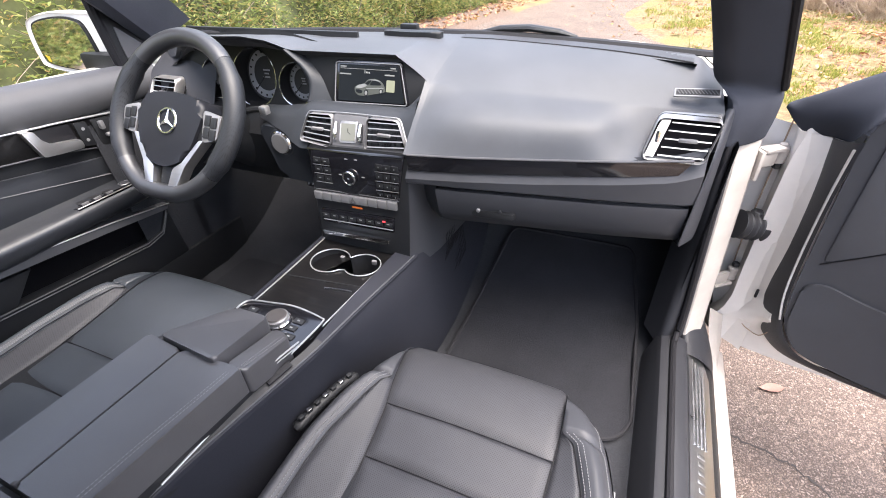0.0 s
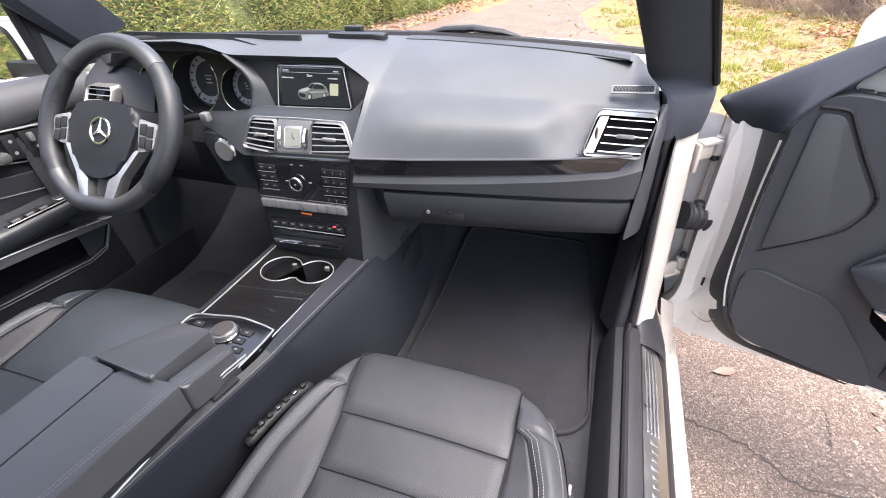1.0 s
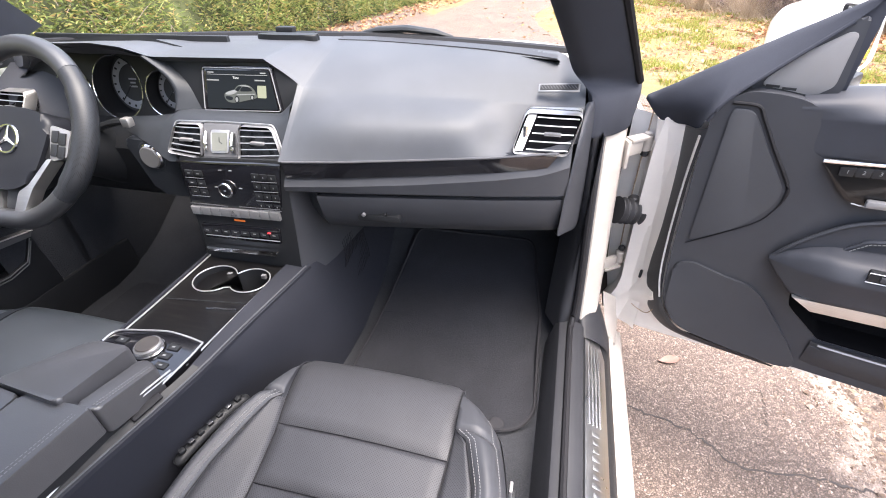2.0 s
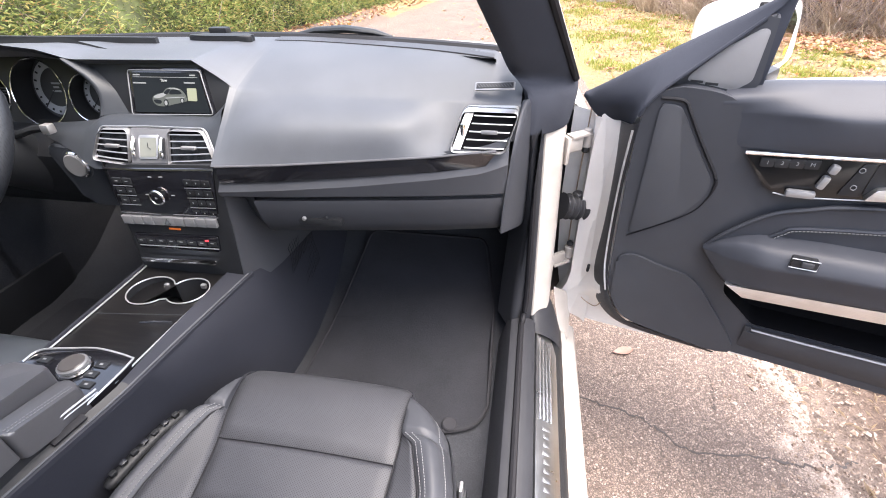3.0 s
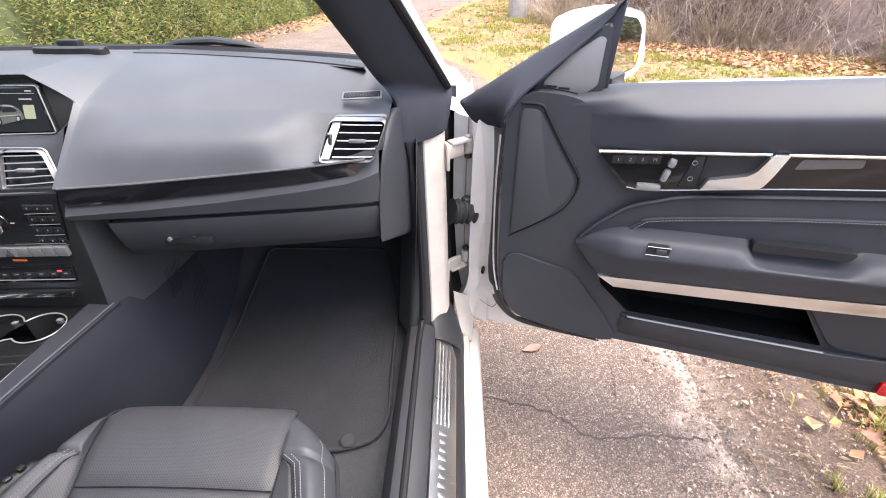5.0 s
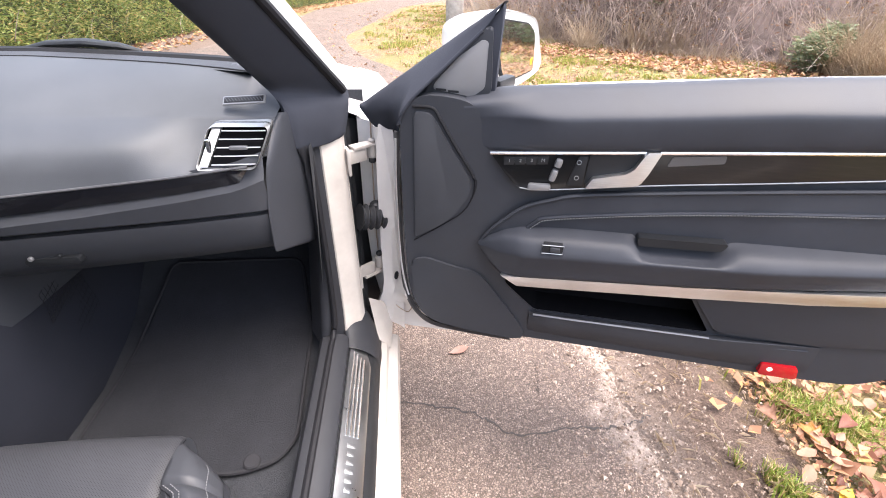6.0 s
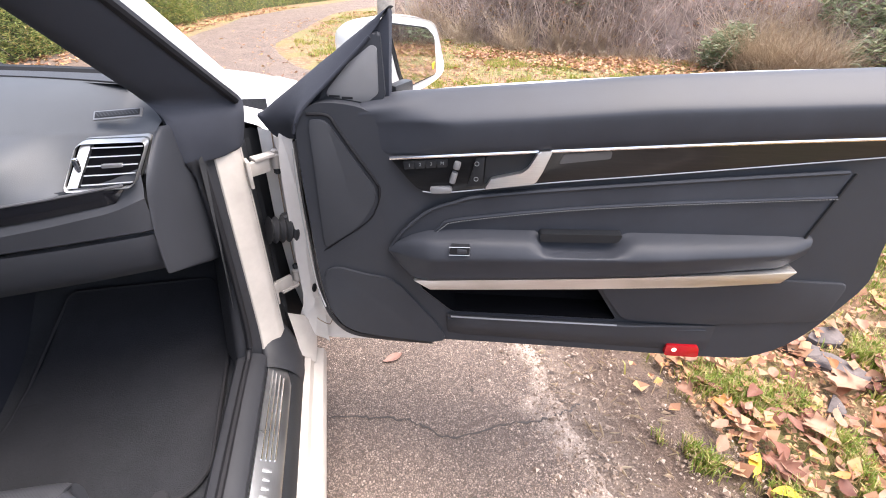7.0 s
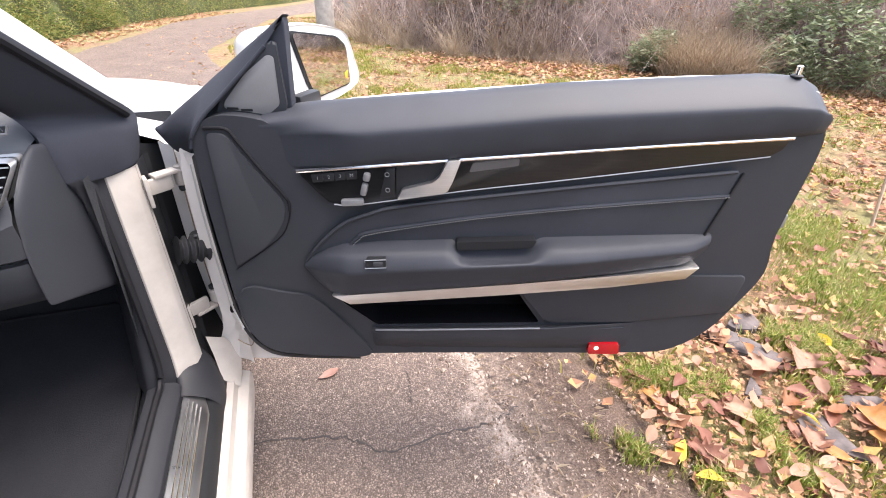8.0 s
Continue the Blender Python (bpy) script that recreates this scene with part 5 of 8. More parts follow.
part("cluster_hood", loft([[(x, lip(x)[0] + 0.01, lip(x)[1] - 0.01), (x, 0.86, lip(x)[1] - 0.02)] for x in np.linspace(-0.66, -0.2, 24)]), M_BLACK, dash, "dark inside of the gauge hood")
ridge = [((-0.214, 0.808, 0.985), (-0.196, 0.838, 0.977)), ((-0.172, 0.803, 0.958), (-0.158, 0.832, 0.953)), ((-0.150, 0.799, 0.930), (-0.126, 0.823, 0.925)), ((-0.1465, 0.792, 0.905), (-0.110, 0.812, 0.90)), ((-0.150, 0.782, 0.883), (-0.098, 0.803, 0.879))]
ridge = list(zip(curve([r[0] for r in ridge], 4), curve([r[1] for r in ridge], 4)))
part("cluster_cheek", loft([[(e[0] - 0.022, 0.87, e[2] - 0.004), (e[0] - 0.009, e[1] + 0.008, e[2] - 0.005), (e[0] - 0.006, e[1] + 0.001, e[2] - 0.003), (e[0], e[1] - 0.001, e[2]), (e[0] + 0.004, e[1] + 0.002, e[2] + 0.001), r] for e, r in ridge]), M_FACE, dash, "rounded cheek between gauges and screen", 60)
part("column_panel", loft([[(x, 0.87, 0.838), (x, 0.815, 0.822), (x, 0.775, 0.79), (x, 0.79, 0.70), (x, 0.84, 0.64), (x, 1.0, 0.6)] for x in np.linspace(-0.70, -0.115, 20)]), M_BLACK, dash, "black lower panel on the driver's side")
tilt = Matrix.Rotation(radians(90 - 14), 4, 'X')
for gx, gz, gr in GAUGES:
    DEEP = 0.05 if gr > 0.06 else 0.036
    at = lambda r, a, d: tuple(Vector((gx, gauge_y(gz, d), gz)) + tilt @ Vector((r * math.cos(a), r * math.sin(a), 0)))
    turn = np.linspace(0, 2 * math.pi, 41)
    gauge = part("gauge", loft([[at(gr, a, 0.0) for a in turn], [at(gr * 0.97, a, DEEP) for a in turn]]), M_BLACK, cluster, "round gauge with a pale scale")
    part("dial", disc(at(0, 0, DEEP), gr * 1.02, 0.003, "z", 0.0005, 40, None, tilt), M_DIAL, gauge, "black dial")
    part("gauge_ring", tube([at(gr, a, -0.001) for a in turn[:-1]], 0.0013, 6, True), M_CHROME, gauge)
    part("gauge_scale", loft([[at(gr * k, a, DEEP - 0.004) for a in np.linspace(0.8, 5.3, 40)] for k in (0.60, 0.86)]), M_DIALRING, gauge, "pale scale with dark figures")
    for a in np.linspace(1.1, 5.0, 12):
        part("figure_bar", block(at(gr * 0.75, a, DEEP - 0.006), (gr * 0.07, 0.002, gr * 0.05), 0, None, Matrix.Rotation(-a, 4, 'Y')), M_BLACK, gauge)
    part("needle", tube([at(gr * 0.1, 4.0, DEEP - 0.007), at(gr * 0.82, 4.0, DEEP - 0.007)], 0.0011, 5), M_BLACK, gauge)
    for z_, w in ((0.16, 0.3), (-0.02, 0.2), (-0.2, 0.3)):
        part("text_bar", block(at(gr * 0.12, 1.57 if z_ > 0 else -1.57, DEEP - 0.005 ) if abs(z_) > 0.1 else at(0, 0, DEEP - 0.005), (gr * w, 0.0015, gr * 0.05), 0), M_DIALRING, gauge)
starter = part("start_button", disc((-0.235, 0.760, 0.785), 0.029, 0.018, "y", 0.003, 32), M_CHROME, dash, "round start button in a chrome ring")
part("button_face", disc((-0.235, 0.751, 0.785), 0.025, 0.006, "y", 0.002, 28), M_SILVER, starter)
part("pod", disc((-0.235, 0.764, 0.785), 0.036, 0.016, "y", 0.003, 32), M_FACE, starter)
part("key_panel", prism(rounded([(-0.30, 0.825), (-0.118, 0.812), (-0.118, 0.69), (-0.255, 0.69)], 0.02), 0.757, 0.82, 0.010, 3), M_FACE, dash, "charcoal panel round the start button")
vent("air_vent", [(-0.693, 0.895), (-0.602, 0.894), (-0.585, 0.834), (-0.673, 0.836)], 0.766, 0.98, 0.834, 5, None, "satin framed side air vent with slats")
part("left_end", loft([[(-0.725, 0.90, 0.94), (-0.6, 0.90, 0.945), (-0.52, 0.90, 0.95)], [(-0.725, 0.845, 0.905), (-0.6, 0.85, 0.905), (-0.52, 0.88, 0.91)], [(-0.725, 0.79, 0.83), (-0.6, 0.80, 0.825), (-0.52, 0.83, 0.81)], [(-0.725, 0.75, 0.80), (-0.6, 0.76, 0.80), (-0.52, 0.80, 0.79)], [(-0.725, 0.75, 0.70), (-0.6, 0.76, 0.70), (-0.5, 0.80, 0.70)]]), M_LOWER, dash, "charcoal end of the dash at the driver's side")
pedal = thing("brake_pedal", "small bright pedal pad in the driver's footwell", "pedal", (-0.3, 0.95, 0.5))
part("pad", block((-0.31, 0.93, 0.60), (0.05, 0.012, 0.05), 0.004, None, Matrix.Rotation(radians(-25), 4, 'X')), M_BLACK, pedal)
for k in range(3):
    part("stud", block((-0.325 + 0.015 * k, 0.922, 0.60), (0.006, 0.006, 0.035), 0.002, None, Matrix.Rotation(radians(-25), 4, 'X')), M_CHROME, pedal)
part("arm", tube([(-0.31, 0.94, 0.6), (-0.31, 1.05, 0.7), (-0.31, 1.1, 0.8)], 0.009, 8), M_BLACK, pedal)

# ---- steering wheel ----
wheel_ = thing("steering_wheel", "black leather three-spoke steering wheel with silver spokes", "steering wheel", (-0.45, 0.70, 0.82))
WC, WN, WV = Vector((-0.414, 0.655, 0.858)), Vector((0, -0.84, 0.54)).normalized(), Vector((0, 0.54, 0.84)).normalized()
WM = Matrix((((1, 0, 0, WC.x)), (0, WV.y, WN.y, WC.y), (0, WV.z, WN.z, WC.z), (0, 0, 0, 1)))  # drawn in x (right), y (up the wheel), z (to the driver)


def wheel_part(name, b, mat, parent, label=""):
    lift = Matrix.Identity(4) if name.startswith("rim") else Matrix.Translation((0, -0.015, 0.012))
    bmesh.ops.transform(b, matrix=WM @ lift, verts=b.verts)
    return part(name, b, mat, parent, label)


rim_pts, rim_r = [], []
for a in np.linspace(0, 2 * math.pi, 72, endpoint=False):
    x, y = 0.1745 * math.sin(a), 0.1755 * math.cos(a)
    y = max(y, -0.170 + 0.02 * (1 - math.cos(x * 9)))
    rim_pts.append((x, y, 0.02))
    rim_r.append(0.0195 + 0.003 * math.exp(-((abs(x) - 0.15) / 0.05) ** 2) * (1 if abs(y) < 0.1 else 0))
half = lambda lo, hi: [(rim_pts[i % 72], rim_r[i % 72]) for i in range(lo, hi + 1)]
for name, lo, hi, mat, lab in (("rim_top", -9, 9, M_WHEEL, "smooth leather upper rim"), ("rim_side", 9, 26, M_WHEELGRIP, "perforated leather rim grip"), ("rim_side", 46, 63, M_WHEELGRIP, "perforated leather rim grip"), ("rim_bottom", 26, 46, M_WHEEL, "flat-bottomed leather lower rim")):
    seg_ = half(lo, hi)
    wheel_part(name, tube([s[0] for s in seg_], [s[1] for s in seg_], 16), mat, wheel_, lab)
hub = curve([(-0.098, 0.035), (-0.07, 0.058), (0, 0.066), (0.07, 0.058), (0.098, 0.035), (0.09, -0.015), (0.062, -0.075), (0, -0.098), (-0.062, -0.075), (-0.09, -0.015)], 5, True)
hb = slab(hub, -0.03, 0.022, 0.014, 4)
hub_ = wheel_part("hub", hb, M_HUB, wheel_, "dark padded airbag hub")
wheel_part("badge_ring", tube([(0.027 * math.cos(a), 0.002 + 0.027 * math.sin(a), 0.0235) for a in np.linspace(0, 6.283, 32, endpoint=False)], 0.0028, 6, True), M_CHROME, hub_, "round chrome badge ring")
for a in (90, 210, 330):
    wheel_part("badge_bar", tube([(0, 0.002, 0.0245), (0.026 * math.cos(radians(a)), 0.002 + 0.026 * math.sin(radians(a)), 0.0235)], [0.004, 0.001], 6), M_CHROME, hub_)
for s in (-1, 1):
    wheel_part("spoke", slab(rounded([(s * 0.085, 0.035), (s * 0.165, 0.022), (s * 0.168, -0.012), (s * 0.085, -0.035)], 0.01), -0.012, 0.014, 0.004), M_BLACK, wheel_, "black side spoke")
    keys = wheel_part("key_pad", slab(rounded([(s * 0.098, 0.036), (s * 0.15, 0.026), (s * 0.145, -0.026), (s * 0.105, -0.034)], 0.008), 0.010, 0.018, 0.002), M_SILVER, wheel_, "silver switch pad on the spoke")
    for r_ in range(2):
        for c_ in range(2):
            wheel_part("key", block((s * (0.115 + 0.018 * c_), 0.014 - 0.026 * r_ - 0.004 * c_, 0.0185), (0.0165, 0.023, 0.005), 0.002), M_BLACK, keys)
    wheel_part("lower_spoke", slab(rounded([(s * 0.108, -0.03), (s * 0.066, -0.09), (s * 0.045, -0.15), (s * 0.022, -0.152), (s * 0.03, -0.1), (s * 0.055, -0.083), (s * 0.096, -0.03)], 0.004), -0.006, 0.018, 0.005), M_SATIN, wheel_, "silver lower spoke")
wheel_part("spoke_bridge", slab(rounded([(-0.045, -0.148), (0.045, -0.148), (0.05, -0.166), (-0.05, -0.166)], 0.005), -0.002, 0.018, 0.004), M_SATIN, wheel_)
wheel_part("spoke_gap", slab(rounded([(-0.02, -0.08), (0.02, -0.08), (0.018, -0.15), (-0.018, -0.15)], 0.004), -0.012, 0.004, 0.002), M_BLACK, wheel_)
part("column", tube([tuple(WC - WN * 0.02), tuple(WC - WN * 0.22)], [0.05, 0.07], 20), M_BLACK, wheel_, "black column shroud")
stalk = part("stalk", tube(curve([(-0.37, 0.77, 0.838), (-0.31, 0.765, 0.855), (-0.27, 0.76, 0.861)], 4), [0.008] * 9, 8), M_BLACK, wheel_, "black column stalk")
part("tip", block((-0.263, 0.757, 0.861), (0.02, 0.018, 0.02), 0.004), M_SATIN, stalk)


# ---- centre console ----
console = thing("centre_console", "charcoal centre console with black wood panel and armrest", "centre console", (0, 0.3, 0.27))
CON_R = [(-0.6, 0.04), (0.085, 0.042), (0.2, 0.06), (0.377, 0.094), (0.51, 0.108), (0.67, 0.130), (0.72, 0.136)]  # outer edge of the rail


def con_edge(y):
    return interp(y, CON_R)


def rail_z(y):
    return interp(y, [(-0.6, 0.57), (0.1, 0.572), (0.4, 0.574), (0.72, 0.578)])


for s in (1, -1):
    side = []
    for y in np.linspace(-0.6, 1.20, 40):
        e, z = con_edge(min(y, 0.72)), rail_z(min(y, 0.72))
        if s < 0:
            e = 0.128
        tuck = interp(y, [(0.42, 1.0), (0.62, 0.0)]) if s > 0 else 0.5
        side.append([(s * (e - 0.004), y, z - 0.002), (s * e, y, z - 0.008), (s * (e + 0.012 - 0.024 * tuck), y, z - 0.08), (s * (e + 0.022 - 0.046 * tuck), y, 0.40), (s * (e + 0.03 - 0.05 * tuck), y, 0.30), (s * (e + 0.035 - 0.05 * tuck), y, 0.25)])
    part("side_panel", loft(side), M_CONSOLE, console, "blue-grey padded side of the console")
    rail = []
    for y in np.linspace(-0.6, 0.71, 30):
        e, z = con_edge(y), rail_z(y)
        if s < 0:
            e = 0.128
        w = interp(y, [(0.35, 0.016), (0.5, 0.034), (0.7, 0.05)]) if s > 0 else 0.012
        rail.append([(s * e, y, z - 0.01), (s * e, y, z - 0.002), (s * (e - 0.004), y, z + 0.002), (s * (e - w), y, z + 0.004), (s * (e - w - 0.004), y, z - 0.012)])
    part("rail", loft(rail), M_CONSOLE, console, "satin grey rail along the console")
part("tunnel", block((-0.02, 0.2, 0.385), (0.06, 1.1, 0.26), 0.01), M_BLACK, console)
cup_line = []
for a in np.linspace(0.5, 5.6, 26):
    cup_line.append((-0.045 + 0.046 * math.cos(a + 0.1), 0.622 + 0.044 * math.sin(a + 0.1), 0.577))
for a in np.linspace(-2.4, 2.6, 26):
    cup_line.append((0.034 + 0.042 * math.cos(a + 0.1), 0.632 + 0.040 * math.sin(a + 0.1), 0.577))
wood_o2 = [(-0.112, 0.44), (0.066, 0.44), (0.080, 0.63), (0.082, 0.70), (-0.116, 0.70)]
rim_o = [(p[0], p[1]) for p in cup_line]
b = bmesh.new()
vs = [b.verts.new((x, y, 0.574)) for x, y in wood_o2 + rim_o]
for three in tessellate_polygon([[Vector((x, y, 0)) for x, y in wood_o2], [Vector((x, y, 0)) for x, y in rim_o]]):
    b.faces.new([vs[q] for q in three])
low = [b.verts.new((x, y, 0.555)) for x, y in wood_o2]
for q in range(5):
    b.faces.new((vs[q - 1], vs[q], low[q], low[q - 1]))
bmesh.ops.recalc_face_normals(b, faces=b.faces)
wood = part("wood_panel", b, M_WOOD, console, "glossy black wood panel")
part("shutter_line", tube([(-0.104, 0.545, 0.5745), (0.07, 0.566, 0.5745)], 0.0012, 5), M_BLACK, wood)
part("shutter_grip", tube(curve([(0.0, 0.535, 0.575), (0.03, 0.54, 0.576), (0.062, 0.545, 0.575)], 4), 0.002, 6), M_CHROME, wood)
for s, pts in ((1, [(0.064, 0.40, 0.576), (0.070, 0.486, 0.577), (0.080, 0.63, 0.578), (0.083, 0.695, 0.578)]), (-1, [(-0.112, 0.40, 0.576), (-0.110, 0.52, 0.577), (-0.112, 0.677, 0.578), (-0.114, 0.70, 0.578)])):
    part("bright_edge", tube(curve(pts, 5), 0.0016, 6), M_BRIGHT, console, "bright edge line of the wood panel")
cups = part("cup_holder", tube(cup_line, 0.0014, 6, True), M_BRIGHT, console, "bright double ring of the cup holder")
well = [[(x, y, z) for x, y in rim_o + rim_o[:1]] for z in (0.5745, 0.522)]
well.append([(-0.006, 0.627, 0.520)] * len(well[0]))
part("well", loft(well), M_BLACK, cups, "dark deep double cup well")
for cx_, cy_ in ((-0.045, 0.622), (0.034, 0.632)):
    part("spring_tab", block((cx_ + 0.012, cy_ + 0.030, 0.566), (0.011, 0.008, 0.010), 0.002), M_SILVER, cups, "pale spring tab")
# controller
panel = part("controller_panel", slab(rounded([(-0.127, 0.405), (-0.116, 0.438), (-0.01, 0.456), (0.058, 0.447), (0.069, 0.436), (0.05, 0.25), (-0.12, 0.25)], 0.008), 0.55, 0.583, 0.002), M_GLOSSBLACK, console, "glossy black controller panel")
part("panel_rim", tube(curve([(-0.12, 0.41, 0.584), (-0.113, 0.437, 0.5845), (-0.06, 0.449, 0.585), (-0.01, 0.456, 0.585), (0.055, 0.448, 0.585), (0.066, 0.436, 0.585), (0.062, 0.36, 0.584), (0.05, 0.25, 0.582), (0.046, 0.1, 0.58)], 6), 0.0018, 6), M_BRIGHT, panel)
ctrl = part("controller_knob", disc((-0.018, 0.412, 0.592), 0.022, 0.010, "z", 0.003, 32), M_SILVER, console, "round knurled silver controller knob")
part("knob_top", disc((-0.018, 0.412, 0.5972), 0.0195, 0.003, "z", 0.0015, 28), M_KNOBTOP, ctrl, "dark bronze top of the knob")
part("knob_ring", disc((-0.018, 0.412, 0.586), 0.026, 0.005, "z", 0.002, 32), M_CHROME, ctrl)
for a in np.linspace(0, 2 * math.pi, 36, endpoint=False):
    part("knurl", block((-0.018 + 0.0218 * math.cos(a), 0.412 + 0.0218 * math.sin(a), 0.592), (0.0014, 0.0016, 0.007), 0.0004, None, Matrix.Rotation(a, 4, 'Z')), M_SILVER, ctrl)
for x, y in ((-0.085, 0.42), (0.022, 0.425), (-0.08, 0.385), (0.03, 0.385), (0.02, 0.405)):
    part("panel_key", block((x, y, 0.5842), (0.022, 0.013, 0.003), 0.001), M_BLACK, panel)
    part("key_mark", block((x, y, 0.5861), (0.006, 0.003, 0.0005), 0), M_PRINT, panel)
# armrest
def lid(outline, name, label):
    return part(name, slab(rounded(outline, 0.006), 0.613, 0.666, 0.009, 5), M_LID, console, label)


lid([(-0.0375, 0.244), (0.076, 0.25), (0.054, 0.012), (-0.043, 0.012)], "armrest_lid", "black leather armrest lid with pale stitching")
lid([(-0.118, 0.25), (-0.0412, 0.243), (-0.0465, 0.012), (-0.128, 0.012)], "armrest_lid", "black leather armrest lid with pale stitching")
part("armrest_rear", slab(rounded([(-0.128, 0.004), (0.052, 0.004), (0.04, -0.5), (-0.13, -0.5)], 0.012), 0.60, 0.655, 0.012, 4), M_LID, console, "black leather rear part of the armrest")
part("armrest_box", slab(rounded([(-0.112, 0.30), (0.062, 0.30), (0.046, 0.15), (0.036, 0.0), (0.030, -0.5), (-0.12, -0.5)], 0.01), 0.545, 0.618, 0.004), M_BLACK, console, "black armrest box")
for dz, r_ in ((0.0, 0.0016), (-0.007, 0.0012)):
    part("box_line", tube([(0.069, 0.37, 0.600 + dz), (0.0645, 0.30, 0.6095 + dz), (0.048, 0.15, 0.6095 + dz), (0.0385, 0.02, 0.6095 + dz), (0.032, -0.3, 0.6095 + dz)], r_, 6), M_BRIGHT, console)
for off in (0.0, 0.0055):
    part("armrest_stitching", stitches([(0.0665 - off, 0.236, 0.6655), (0.0605 - off, 0.18, 0.6662), (0.051 - off, 0.106, 0.6662), (0.044 - off, 0.03, 0.6662)], None, 0.0052, 0.0034, 0.0005), M_THREAD, console)
def wedge(corners, depth, r=0.010, bevel=0.006):
    """A padded block under a sloping four-cornered top: rear-left, rear-right, front-right, front-left."""
    top = rounded(corners, r, 5)
    b = bmesh.new()
    hi, lo = [b.verts.new(q) for q in top], [b.verts.new((q[0], q[1], q[2] - depth)) for q in top]
    f = b.faces.new(hi)
    b.faces.new(lo[::-1])
    for k in range(len(top)):
        b.faces.new((hi[k - 1], hi[k], lo[k], lo[k - 1]))
    bmesh.ops.bevel(b, geom=list(f.edges), offset=bevel, segments=4, profile=0.6, affect='EDGES', clamp_overlap=True)
    return b


part("palm_rest", wedge([(-0.092, 0.250, 0.674), (0.034, 0.240, 0.676), (0.022, 0.364, 0.650), (-0.052, 0.364, 0.648)], 0.06), M_LID, console, "padded black palm rest")
part("palm_side", wedge([(0.0385, 0.250, 0.655), (0.073, 0.254, 0.652), (0.062, 0.360, 0.619), (0.030, 0.366, 0.624)], 0.05), M_LID, console, "padded black side of the palm rest")
part("palm_side", wedge([(-0.124, 0.252, 0.650), (-0.094, 0.256, 0.655), (-0.056, 0.362, 0.626), (-0.098, 0.362, 0.612)], 0.05), M_LID, console, "padded black side of the palm rest")
for off in (0.0, 0.006):
    part("palm_stitching", stitches([(0.066 - off, 0.262, 0.6515), (0.057 - off, 0.352, 0.6235)], None, 0.0052, 0.0034, 0.0005), M_THREAD, console)
part("side_strip", loft([[(con_edge(y) - 0.004, y, rail_z(y) + 0.003), (con_edge(y) - 0.008, y, rail_z(y) + 0.006), (con_edge(y) - 0.014, y, rail_z(y) + 0.010)] for y in np.linspace(-0.5, 0.40, 24)]), M_BLACK, console, "black strip beside the armrest")
part("side_slot", block((con_edge(0.31) - 0.010, 0.31, 0.5845), (0.012, 0.05, 0.006), 0.0025, None, Matrix.Rotation(radians(-10), 4, 'Z') @ Matrix.Rotation(radians(24), 4, 'Y')), M_RUBBER, console, "small black slot in the strip")
part("rail_edge", tube([(con_edge(y) - 0.003, y, rail_z(y) + 0.003) for y in np.linspace(-0.5, 0.70, 24)], 0.0016, 6), M_RAIL, console, "pale edge of the console rail")
net = part("storage_net", loft([[(0.152 + 0.004 * math.sin(v * 9), 0.83 + 0.13 * u, 0.36 + 0.2 * v + 0.05 * u) for u in np.linspace(0, 1, 14)] for v in np.linspace(0, 1, 14)]), M_RUBBER, console, "black storage net in the footwell")
net_mod = net.modifiers.new("strands", 'WIREFRAME')
net_mod.thickness = 0.0012


# ---- seats ----
# plan of the cushion, from its middle: rear to front, the seams at the inner and the outer side
PLAN = {
    -1.0: [(0.0, -0.262), (0.20, -0.266), (0.29, -0.266), (0.37, -0.253), (0.468, -0.218), (0.536, -0.182), (0.565, -0.150)],
    -0.8: [(0.0, -0.212), (0.10, -0.212), (0.25, -0.216), (0.31, -0.211), (0.385, -0.191), (0.433, -0.176), (0.448, -0.160), (0.565, -0.172)],
    -0.6: [(0.0, -0.125), (0.20, -0.128), (0.30, -0.136), (0.39, -0.146), (0.448, -0.159), (0.53, -0.172), (0.565, -0.165)],
    0.6: [(0.0, 0.150), (0.30, 0.160), (0.45, 0.164), (0.565, 0.160)],
    0.8: [(0.0, 0.228), (0.28, 0.226), (0.36, 0.212), (0.434, 0.187), (0.448, 0.166), (0.565, 0.160)],
    1.0: [(0.0, 0.278), (0.25, 0.278), (0.375, 0.266), (0.489, 0.240), (0.524, 0.220), (0.552, 0.184), (0.565, 0.150)],
}


